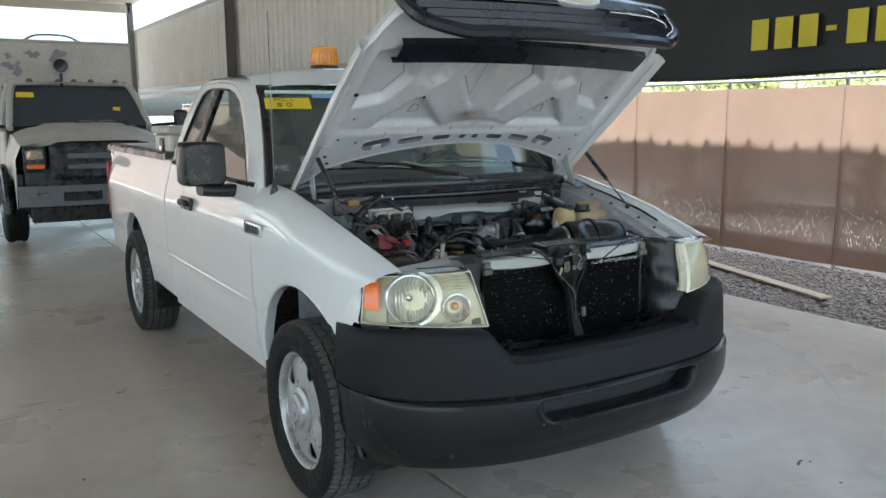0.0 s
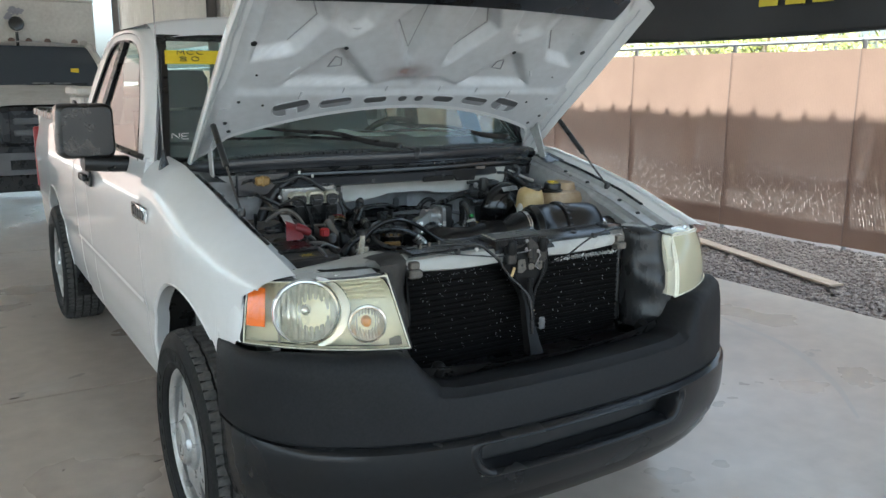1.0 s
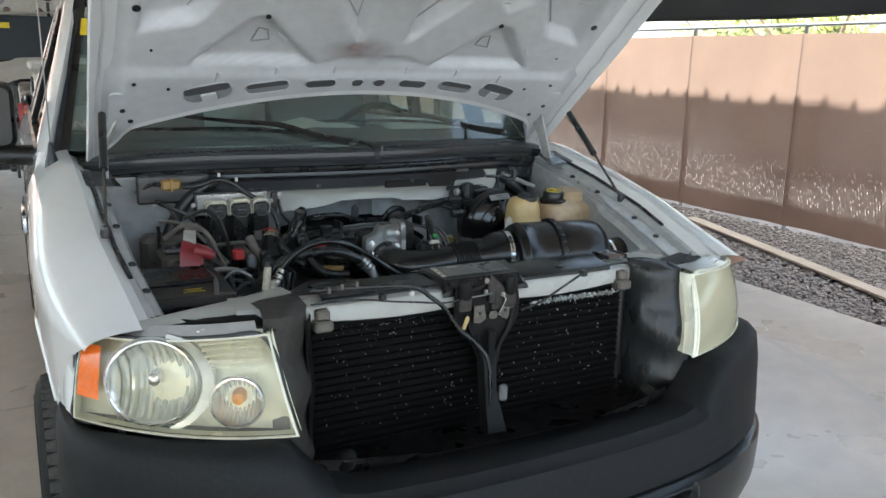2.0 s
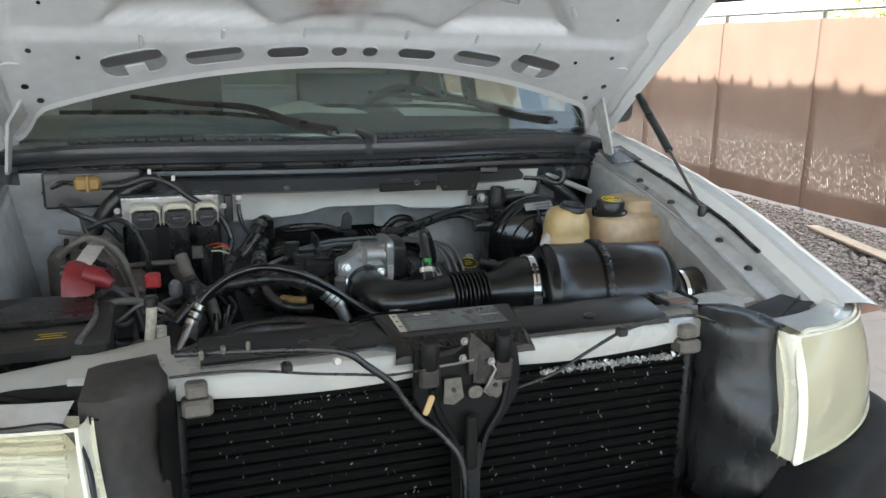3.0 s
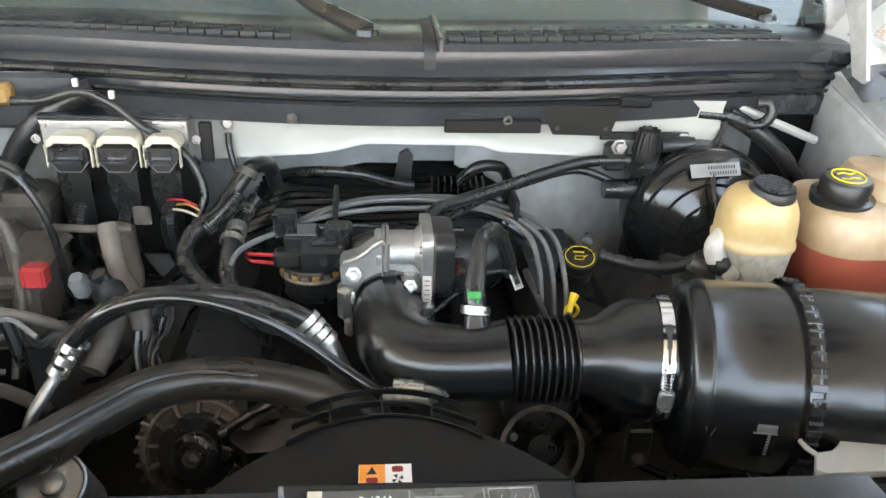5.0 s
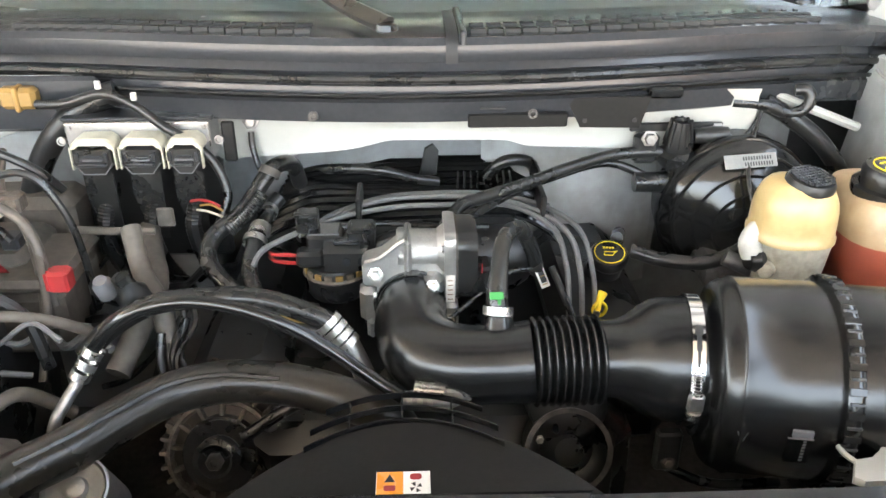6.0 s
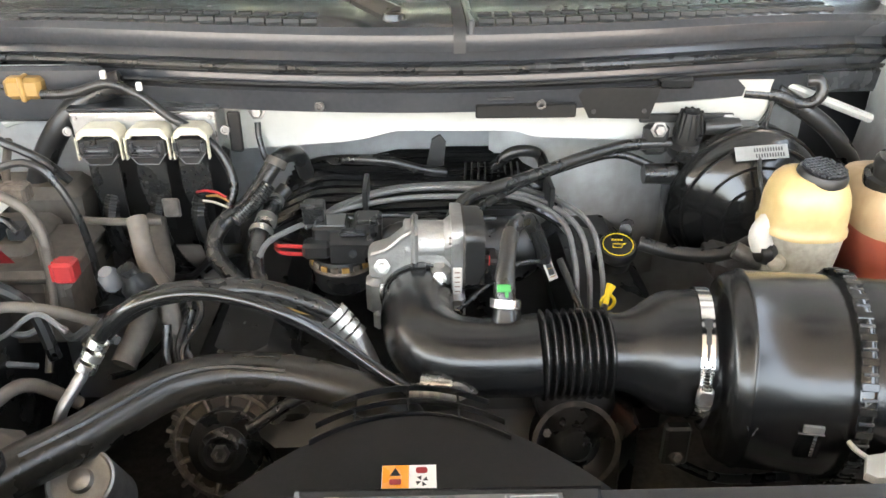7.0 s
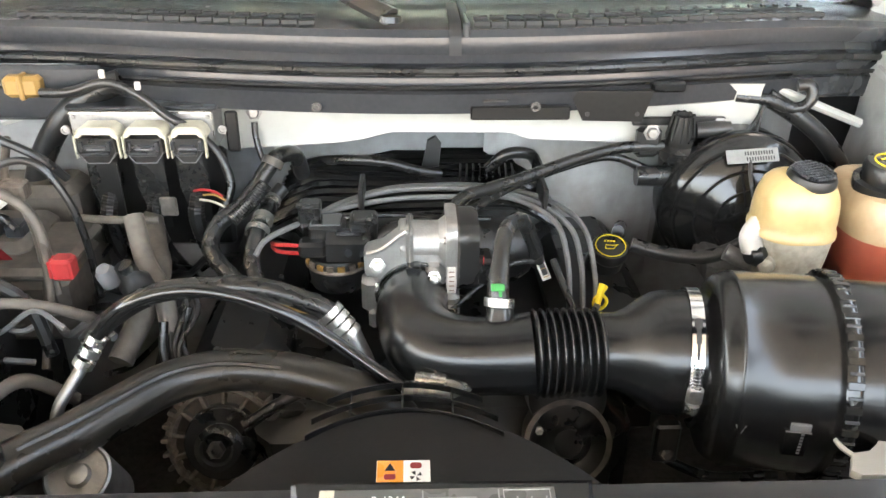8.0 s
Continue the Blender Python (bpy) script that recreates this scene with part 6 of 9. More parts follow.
# battery corner
bat = part("battery", box(-0.825, -0.555, 0.62, 0.90, 0.84, 1.03, 0.008), M_BLACK, truck, "black battery with red terminal cover")
part("lid", box(-0.828, -0.552, 0.617, 0.903, 1.012, 1.040, 0.006), M_DUSTDUCT, bat)
part("lid_step", box(-0.80, -0.58, 0.72, 0.88, 1.040, 1.052, 0.006), M_BLACK, bat)
for k, w in enumerate((0.05, 0.034, 0.044)):
    part("warning_print", box(-0.645 - w / 2, -0.645 + w / 2, 0.655 + 0.012 * k, 0.658 + 0.012 * k, 1.0401, 1.0404, 0.0001), M_YELLOW, bat)
tc = part("terminal_cover", sheet([[(-0.645 + 0.030 * k, 0.815 - 0.004 * k, 1.050), (-0.643 + 0.030 * k, 0.820, 1.085 - 0.006 * k), (-0.632 + 0.030 * k, 0.845, 1.112 - 0.012 * k), (-0.62 + 0.030 * k, 0.885, 1.105 - 0.012 * k), (-0.61 + 0.030 * k, 0.895, 1.055)] for k in (0, 0.15, 1, 1.85, 2)]), M_REDCOVER, bat, "red plastic terminal cover", 50)
part("cover_sleeve", tube([(-0.60, 0.84, 1.085), (-0.575, 0.83, 1.078), (-0.555, 0.825, 1.066)], [0.020, 0.017, 0.012], 12, 4), M_REDCOVER, tc)
tc.matrix_basis = Matrix.Translation((0.0, 0.032, 0.006))
part("fuse_strip", sheet([[(-0.626 + 0.2 * (y - 0.9), y, 1.104 + d), (-0.592 + 0.2 * (y - 0.9), y, 1.100 + d)] for y, d in ((0.885, 0.0), (0.93, 0.004), (0.98, 0.012), (1.02, 0.016))]), M_OFFWHITE, bat)
part("strip_block", box(-0.604, -0.560, 1.01, 1.04, 1.105, 1.132, 0.004), M_CASTDUST, bat)
part("hold_down", tube([(-0.60, 0.62, 1.04), (-0.58, 0.75, 1.045), (-0.60, 0.9, 1.045)], 0.006, 8, 6), M_STEEL, bat)
part("cable", tube([(-0.59, 0.84, 1.05), (-0.56, 0.87, 1.06), (-0.52, 0.88, 1.02), (-0.50, 0.87, 0.95)], 0.009, 8, 6), M_RUBBER, bat)
fuse = part("fuse_box", box(-0.64, -0.50, 0.94, 1.09, 0.92, 1.02, 0.012), M_HAZEDUST, truck, "black fuse box")
part("lid", box(-0.645, -0.495, 0.935, 1.095, 1.02, 1.04, 0.01), M_HAZEDUST, fuse)
red = part("red_connector", box(-0.492, -0.464, 0.895, 0.922, 1.045, 1.075, 0.004), M_RED, truck, "red plastic wiring connector")
for dy in (0.0, 0.012, 0.024):
    part("rib", box(-0.4945, -0.464, 0.897 + dy * 0.7, 0.9005 + dy * 0.7, 1.048, 1.073, 0.001), M_RED, red)
filler = part("washer_filler", tube([(-0.49, 0.60, 1.0), (-0.487, 0.60, 1.04), (-0.483, 0.60, 1.07), (-0.480, 0.60, 1.10)], 0.009, 12, 4), M_TANKLOW, truck, "clear plastic washer filler neck")
part("cap", lathe([(0.012, 0), (0.012, 0.014), (0.008, 0.018)], 14, pose(-0.480, 0.60, 1.10)), M_BLACK, filler)
part("overflow", tube([(-0.47, 0.605, 1.02), (-0.468, 0.605, 1.06)], 0.010, 12, 2), M_TANKLOW, filler)
part("bracket", box(-0.53, -0.445, 0.56, 0.63, 0.985, 1.012, 0.004), M_BLACK, filler)

# intake: throttle body, elbow, bellows, clamp and filter canister
TB = (0.0, 0.955, 1.070)
tbody = part("throttle_body", lathe([(0.027, -0.046), (0.031, -0.043), (0.031, -0.036), (0.0285, -0.034), (0.0285, 0.008), (0.032, 0.012), (0.036, 0.018)], 32, axis(TB, (1, 0, 0))), M_ALU, truck, "cast aluminium throttle body")
part("flange", slab(rounded(0.092, 0.098, 0.016), axis((0.017, 0.955, 1.062), (1, 0, 0)), 0.015, 0.03), M_ALU, tbody)
part("gasket", slab(rounded(0.088, 0.094, 0.016), axis((0.032, 0.955, 1.062), (1, 0, 0)), 0.003), M_GRIME, tbody)
part("cover", slab(rounded(0.090, 0.096, 0.020), axis((0.035, 0.955, 1.060), (1, 0, 0)), 0.026, 0.06), M_BLACK, tbody)
part("cover_plug", box(0.058, 0.082, 0.925, 0.965, 1.015, 1.055, 0.004), M_BLACK, tbody)
part("cover_pin", box(0.067, 0.0685, 0.923, 0.926, 1.048, 1.062, 0.0005), M_RED, tbody)
arm_out = [(-0.032, 1.100), (-0.044, 1.094), (-0.066, 1.076), (-0.088, 1.069), (-0.093, 1.062), (-0.092, 1.032), (-0.058, 1.026), (-0.034, 1.030)]
part("web", slab(arm_out, Matrix.Translation((0, 0.955, 0)) @ pose(0, 0, 0, 90, 0, 0), 0.030, 0.05), M_ALU, tbody)
part("web_rib", tube([(-0.034, 0.924, 1.099), (-0.045, 0.924, 1.092), (-0.067, 0.924, 1.074), (-0.088, 0.924, 1.067)], 0.0035, 6, 4), M_ALU, tbody)
part("bore_wall", box(-0.036, -0.026, 0.918, 0.985, 1.030, 1.100, 0.004), M_ALU, tbody)
part("bore", lathe([(0.046, 0), (0.049, 0.005), (0.049, 0.045), (0.053, 0.05), (0.053, 0.06)], 32, axis((-0.022, 0.985, 1.012), (0, -0.95, 0.05))), M_ALU, tbody)
part("lug", box(-0.097, -0.070, 0.918, 0.955, 0.975, 1.030, 0.008), M_ALU, tbody)
part("lug", box(-0.088, -0.074, 0.912, 0.93, 0.955, 0.985, 0.005), M_ALU, tbody)
part("lug", box(-0.012, 0.016, 0.905, 0.94, 1.020, 1.052, 0.008), M_ALU, tbody)
part("lug", box(0.012, 0.036, 0.905, 0.935, 0.972, 1.012, 0.006), M_ALU, tbody)
part("sticker", box(0.0185, 0.0305, 0.9065, 0.9075, 1.015, 1.055, 0.0004), M_OFFWHITE, tbody)
for k in range(5):
    part("sticker_print", box(0.021, 0.028, 0.9058, 0.9064, 1.019 + 0.007 * k, 1.0205 + 0.007 * k, 0.0001), M_SEAM, tbody)
for p, r in (((-0.074, 0.922, 1.050), 0.0075), ((0.001, 0.903, 1.041), 0.0068), ((0.024, 0.903, 0.990), 0.006)):
    bolt(p, (0, -1, 0.25), r, tbody, M_BRIGHT)
for a in (35, 145, 215, 325):
    bolt((0.020, 0.955 + 0.040 * math.cos(radians(a)), 1.062 + 0.042 * math.sin(radians(a))), (-1, 0, 0), 0.005, tbody)

path = [(-0.024, 0.94, 1.0), (-0.027, 0.90, 1.003), (-0.027, 0.86, 1.002), (-0.012, 0.812, 1.0), (0.025, 0.784, 1.002), (0.07, 0.773, 1.007), (0.115, 0.771, 1.011)]
intake = part("intake_tube", tube(path, [0.047, 0.047, 0.048, 0.05, 0.049, 0.047, 0.05], 24, 8), M_SATIN, truck, "black moulded air intake tube")
part("cuff_tab", box(-0.036, -0.016, 0.905, 0.925, 1.046, 1.056, 0.002), M_SATIN, intake)
band("cuff_clamp", (-0.0245, 0.922, 1.001), (0, -0.95, 0.05), 0.0505, 0.010, M_GLOSSBLACK, intake, 32)
part("clamp_screw", tube([(-0.074, 0.915, 1.0), (-0.075, 0.912, 1.015), (-0.074, 0.915, 1.028)], 0.004, 6, 3), M_BRIGHT, intake)
part("cuff", lathe([(0.05, 0), (0.053, 0.003), (0.053, 0.012), (0.05, 0.016)], 24, axis((-0.024, 0.935, 1.0), (0, -0.95, 0.05)), False), M_SATIN, intake)
rows = []
for k in range(73):
    x = lerp(0.113, 0.197, k / 72)
    ph = (k % 8) / 8
    r = 0.0455 + 0.0085 * (0.5 - 0.5 * math.cos(2 * math.pi * ph)) ** 0.6
    rows.append((r, x))
part("bellows", lathe([(r, x - 0.113) for r, x in rows], 32, axis((0.113, 0.771, 1.011), (1, 0.03, 0.0)), False), M_SATIN, intake, "ribbed rubber bellows")
part("cone", lathe([(0.046, 0.0), (0.0465, 0.018), (0.052, 0.031), (0.064, 0.047), (0.072, 0.062), (0.0745, 0.075), (0.075, 0.11)], 32, axis((0.196, 0.775, 1.011), (1, -0.08, 0.02)), False), M_SATIN, intake)
clampb = band("hose_clamp", (0.299, 0.767, 1.013), (1, -0.17, 0.0), 0.0765, 0.0145, M_CHROME, intake, 40)
CLAMP = axis((0.299, 0.767, 1.013), (1, -0.17, 0))


def round_clamp(a, r, along=0.0):
    """A point on the clamp: a in degrees up from its front, r from its axis."""
    return CLAMP @ Vector((-r * math.cos(radians(a)), r * math.sin(radians(a)), along))


def off_clamp(a):
    return (round_clamp(a, 1.0) - round_clamp(a, 0.0)).normalized()


part("screw_housing", box(-0.009, 0.009, -0.012, 0.012, -0.001, 0.008, 0.003).moved(axis(round_clamp(-2, 0.078), off_clamp(-2))), M_STEEL, clampb)
part("screw", lathe([(0.008, -0.004), (0.009, 0.0), (0.009, 0.006), (0.005, 0.0065), (0.004, 0.004), (0.0, 0.004)], 8, axis(round_clamp(-12, 0.084), off_clamp(-98))), M_BRIGHT, clampb)
for k in range(8):
    part("thread", lathe([(0.0048, -0.001), (0.0062, 0.0), (0.0048, 0.001)], 10, axis(round_clamp(6 + 2.6 * k, 0.0825), off_clamp(96 + 2.6 * k)), False), M_CHROME, clampb)
for a, w in ((58, 0.0055), (51, 0.003), (45, 0.0035)):
    part("slot", slab(rounded(w * 1.6, 0.013, w * 0.7), axis(round_clamp(a, 0.0786), off_clamp(a)), 0.0008), M_INK, clampb)
part("slot_tail", slab(rounded(0.003, 0.024, 0.0014), axis(round_clamp(36, 0.0786), off_clamp(36)), 0.0008), M_INK, clampb)
CAN = axis((0.312, 0.766, 0.997), (1, -0.18, 0.0)) @ Matrix.Diagonal((0.90, 0.90, 0.74, 1))


def on_can(a, r, h):
    """A point on the canister: a in degrees up from its front, r from its axis, h along it."""
    return CAN @ Vector((-r * math.cos(radians(a)), r * math.sin(radians(a)), h))


def off_can(a):
    return (on_can(a, 1.0, 0.0) - on_can(a, 0.0, 0.0)).normalized()


can = part("air_filter_housing", lathe([(0.078, -0.006), (0.086, -0.004), (0.088, 0.004), (0.092, 0.010), (0.106, 0.011), (0.117, 0.015), (0.122, 0.022), (0.1255, 0.032), (0.127, 0.040), (0.1292, 0.042), (0.1292, 0.046), (0.128, 0.048), (0.1285, 0.12), (0.129, 0.165), (0.128, 0.178)], 56, CAN, False), M_SATIN, truck, "black cylindrical air filter housing", smooth=50)
part("seam_ring", lathe([(0.126, 0.176), (0.136, 0.178), (0.138, 0.184), (0.138, 0.196), (0.134, 0.202), (0.126, 0.204)], 48, CAN, False), M_GLOSSBLACK, can)
for k in range(30):
    a = 360 * k / 30
    part("ring_notch", box(-0.0052, 0.0052, 0.135, 0.1385, 0.178, 0.202, 0.0012).moved(CAN @ pose(0, 0, 0, 0, 0, a)), M_GLOSSBLACK, can)
    part("ring_gap", box(-0.002, 0.002, 0.136, 0.1390, 0.180, 0.200, 0.001).moved(CAN @ pose(0, 0, 0, 0, 0, a + 6)), M_DARKPLASTIC, can)
part("end_half", lathe([(0.126, 0.204), (0.128, 0.212), (0.127, 0.37), (0.121, 0.395), (0.106, 0.412), (0.07, 0.42), (0.0, 0.421)], 48, CAN, False), M_SATIN, can)
part("snorkel", tube([(0.60, 0.725, 0.985), (0.66, 0.72, 0.98), (0.72, 0.71, 0.985), (0.765, 0.66, 0.99), (0.77, 0.56, 1.0)], [0.060, 0.062, 0.065, 0.058, 0.05], 20, 6), M_SATIN, can)
band("snorkel_clamp", (0.655, 0.72, 0.981), (1, -0.1, 0), 0.0635, 0.009, M_CHROME, can, 32)
ST = axis(on_can(-4, 0.1288, 0.125), off_can(-4))
stamp = part("date_stamp", box(-0.012, 0.012, -0.022, 0.012, -0.002, 0.0012, 0.0004).moved(ST), M_GLOSSBLACK, can)
part("stamp_tab", box(-0.009, 0.012, 0.013, 0.022, -0.003, 0.0012, 0.0006).moved(ST), M_GREYTRIM, can)
part("stamp_edge", box(-0.0135, 0.0135, 0.0118, 0.0126, 0.0, 0.0022, 0.0002).moved(ST), M_GREYTRIM, can)
for k in range(7):
    part("stamp_mark", box(0.003, 0.0065, 0.0078 - 0.0044 * k, 0.0104 - 0.0044 * k, 0.0012, 0.0016, 0.0001).moved(ST), M_GREYTRIM, stamp)
for s in (-1, 1):
    part("moulded_mark", tube([on_can(2, 0.1275, 0.046 - 0.007 * s), on_can(-5, 0.1275, 0.046)], 0.0009, 4, 1, raw=True), M_GREYTRIM, can)
part("foot_bracket", box(0.255, 0.285, 0.70, 0.715, 0.90, 0.955, 0.003), M_BLACK, can)
bolt((0.27, 0.70, 0.915), (0, -1, 0.3), 0.006, can, M_GRIME)
wb = part("side_bracket", slab([(0.426, 0.604), (0.412, 0.579), (0.420, 0.572), (0.60, 0.575), (0.64, 0.66), (0.50, 0.645), (0.475, 0.638), (0.459, 0.618), (0.445, 0.607)], pose(0, 0, 0.99), 0.008, 0.02), M_FW, truck, "white stamped bracket beside the filter housing")
part("hook", tube([(0.428, 0.605, 0.994), (0.421, 0.615, 0.996), (0.419, 0.626, 0.997)], 0.003, 6, 4), M_FW, wb)
part("mount_foot", box(0.44, 0.60, 0.70, 0.78, 0.84, 0.88, 0.01), M_BLACK, can)

# crankcase hose, tag, dipstick, filler cap
pcv = hose("breather_hose", [(0.076, 0.795, 1.055), (0.075, 0.808, 1.082), (0.079, 0.828, 1.106), (0.085, 0.858, 1.121), (0.096, 0.89, 1.124), (0.117, 0.93, 1.111), (0.14, 0.96, 1.06), (0.15, 0.98, 1.02)], [0.014, 0.0135, 0.0105, 0.0105, 0.0105, 0.0105, 0.0105, 0.0105], M_RUBBER, "black breather hose with green clip", 12)
band("clamp", (0.076, 0.799, 1.066), (0.08, 0.45, 0.9), 0.0165, 0.010, M_BRIGHT, pcv, 20)
part("clamp_ear", box(-0.006, 0.006, -0.003, 0.003, -0.002, 0.005, 0.001).moved(axis((0.078, 0.783, 1.073), (0, -1, 0.5))), M_BRIGHT, pcv)
part("green_clip", box(-0.009, 0.007, -0.0045, 0.0045, -0.003, 0.003, 0.001).moved(axis((0.074, 0.793, 1.090), (0, -0.9, 0.5))), M_GREEN, pcv)
part("green_tongue", box(0.0, 0.004, -0.011, -0.003, -0.002, 0.003, 0.001).moved(axis((0.074, 0.793, 1.090), (0, -0.9, 0.5))), M_GREEN, pcv)
part("outlet", lathe([(0.021, -0.012), (0.018, 0.0), (0.0165, 0.012)], 24, axis((0.077, 0.790, 1.050), (0.0, 0.4, 0.9))), M_SATIN, pcv)
tag = part("wire_tag", box(-0.008, 0.008, -0.022, 0.022, -0.001, 0.001, 0.0004).moved(pose(0.154, 0.97, 1.022, 52, 0, 34)), M_OFFWHITE, truck, "small white wire tag")
for k in range(3):
    part("tag_stripe", box(-0.005, 0.005, -0.018 + 0.012 * k, -0.0165 + 0.012 * k, 0.0011, 0.0014, 0.0001).moved(pose(0.154, 0.97, 1.022, 52, 0, 34)), M_BRASS, tag)
part("tag_print", box(-0.005, 0.005, -0.015, 0.010, 0.0011, 0.0014, 0.0001).moved(pose(0.154, 0.97, 1.022, 52, 0, 34)), M_INK, tag)
cap = part("oil_filler_cap", lathe([(0.03, -0.02), (0.036, -0.01), (0.036, 0.004), (0.033, 0.008), (0.0, 0.009)], 24, axis((0.278, 1.075, 0.992), (-0.05, -0.35, 1)) @ Matrix.Scale(0.82, 4)), M_BLACK, truck, "black oil filler cap with yellow symbol")
cm = axis((0.278, 1.075, 0.992), (-0.05, -0.35, 1)) @ Matrix.Scale(0.82, 4) @ Matrix.Translation((0, 0, 0.0095))
part("symbol_ring", tube([cm @ Vector((0.028 * math.cos(a), 0.028 * math.sin(a), 0)) for a in [2 * math.pi * k / 20 for k in range(21)]], 0.0008, 4, 1), M_YELLOW, cap)
part("symbol", tube([cm @ Vector(p) for p in ((-0.010, -0.008, 0), (0.006, -0.008, 0), (0.009, -0.001, 0), (0.015, 0.004, 0), (0.007, 0.001, 0), (-0.009, 0.001, 0), (-0.010, -0.008, 0))], 0.0007, 4, 1, raw=True), M_YELLOW, cap)
for k in range(4):
    part("symbol_mark", box(-0.012 + 0.0055 * k, -0.008 + 0.0055 * k, 0.009, 0.013, 0.0, 0.0008, 0.0001).moved(cm), M_YELLOW, cap)
part("filler_neck", tube([(0.28, 1.085, 0.985), (0.27, 1.10, 0.93), (0.25, 1.12, 0.85)], 0.028, 14, 4), M_BLACK, cap)
dip = part("dipstick", tube([(0.231, 0.915, 1.02), (0.226, 0.908, 1.012), (0.222, 0.90, 1.0)], [0.007, 0.005, 0.004], 8, 3), M_YELLOW, truck, "yellow dipstick handle")
part("ring", tube([(0.226 + 0.009 * math.cos(a), 0.905, 1.0 + 0.011 * math.sin(a)) for a in [2 * math.pi * k / 12 for k in range(13)]], 0.0025, 5, 1), M_YELLOW, dip)
part("tube", tube([(0.222, 0.90, 1.0), (0.20, 0.89, 0.93), (0.19, 0.9, 0.8)], 0.005, 8, 4), M_STEEL, dip)

# brake booster, master cylinder and the two tanks
boo = part("brake_booster", lathe([(0.03, -0.03), (0.06, -0.02), (0.085, 0.0), (0.118, 0.012), (0.130, 0.03), (0.136, 0.045), (0.136, 0.055), (0.128, 0.06), (0.128, 0.10)], 40, axis((0.50, 1.125, 1.022), (0, 1, 0.06)) @ Matrix.Diagonal((0.93, 0.93, 1, 1))), M_GLOSSBLACK, truck, "glossy black brake booster")
BOO = axis((0.50, 1.125, 1.022), (0, 1, 0.06)) @ Matrix.Diagonal((0.93, 0.93, 1, 1))
for rr, hh in ((0.060, -0.021), (0.086, -0.001), (0.119, 0.011), (0.134, 0.040)):
    part("pressed_ring", tube([BOO @ Vector((rr * math.cos(a), rr * math.sin(a), hh)) for a in [2 * math.pi * k / 40 for k in range(41)]], 0.0028, 6, 1), M_GLOSSBLACK, boo)
BL = axis((0.492, 1.117, 1.128), (0.02, -0.80, 0.60)) @ pose(0, 0, 0, 0, 0, 3)
part("label", box(-0.041, 0.041, -0.011, 0.011, 0, 0.001, 0.0003).moved(BL), M_PRINT, boo)
for k in range(11):
    part("label_print", box(-0.012 + 0.0042 * k, -0.0095 + 0.0042 * k, 0.001, 0.007, 0.0011, 0.0014, 0.0001).moved(BL), M_INK, boo)
    part("label_print", box(-0.010 + 0.0042 * k, -0.0078 + 0.0042 * k, -0.008, -0.002, 0.0011, 0.0014, 0.0001).moved(BL), M_INK, boo)
part("check_valve", lathe([(0.017, 0), (0.017, 0.014), (0.009, 0.02), (0.007, 0.03)], 14, axis((0.520, 1.10, 1.056), (-0.1, -1, 0.3))), M_GREYTRIM, boo)
part("rod_guard", box(0.43, 0.56, 1.05, 1.18, 0.93, 0.98, 0.012), M_STEEL, boo)
part("outlet", tube([(0.44, 1.03, 1.01), (0.465, 1.02, 1.0), (0.49, 1.02, 0.99)], 0.013, 10, 4), M_STEEL, boo)
res = part("brake_fluid_tank", sheet([[(0.516 + px * k, 1.003 + py * k, z) for px, py in rounded(0.112, 0.110, 0.044, 7)] for z, k in ((1.058, 0.90), (1.061, 1.03), (1.068, 1.03), (1.071, 0.985), (1.085, 0.985), (1.105, 0.965), (1.120, 0.91), (1.132, 0.82), (1.141, 0.68), (1.146, 0.45))], True, True), M_TRANSLUCENT, truck, "yellowed brake fluid tank with black cap", 60)
part("lower_body", sheet([[(0.520 + px * k, 1.008 + py * k, z) for px, py in rounded(0.098, 0.092, 0.034, 6)] for z, k in ((0.96, 0.72), (0.985, 0.92), (1.02, 1.02), (1.05, 1.08), (1.062, 1.09))], True, True), M_TANKLOW, res, "dirty translucent lower half", 60)
part("side_bulge", lathe([(0.001, 0.014), (0.010, 0.011), (0.014, 0.002), (0.012, -0.012)], 16, axis((0.476, 0.972, 1.020), (-0.4, -1, 0.1))), M_TANKLOW, res)
CAPM = axis((0.524, 0.993, 1.134), (0.05, -0.15, 1))
cp = part("cap", lathe([(0.031, -0.006), (0.034, 0.0), (0.034, 0.012), (0.031, 0.018), (0.0, 0.020)], 28, CAPM), M_BLACK, res)
for k in range(-4, 5):
    part("grip", box(-0.027 * math.sqrt(1 - (k / 5) ** 2), 0.027 * math.sqrt(1 - (k / 5) ** 2), k * 0.006 - 0.0013, k * 0.006 + 0.0013, 0.0195, 0.0225, 0.0005).moved(CAPM), M_DARKPLASTIC, cp)
for k in range(-4, 5):
    part("grip", box(k * 0.006 - 0.0013, k * 0.006 + 0.0013, -0.027 * math.sqrt(1 - (k / 5) ** 2), 0.027 * math.sqrt(1 - (k / 5) ** 2), 0.0193, 0.0222, 0.0005).moved(CAPM), M_DARKPLASTIC, cp)
part("spout", tube([(0.47, 1.0, 1.07), (0.455, 0.99, 1.055), (0.46, 0.985, 1.035)], 0.016, 10, 4), M_OFFWHITE, res)
part("grommet", lathe([(0.015, -0.01), (0.018, 0), (0.012, 0.012)], 12, axis((0.462, 0.98, 1.03), (-1, -0.3, 0))), M_BLACK, res)
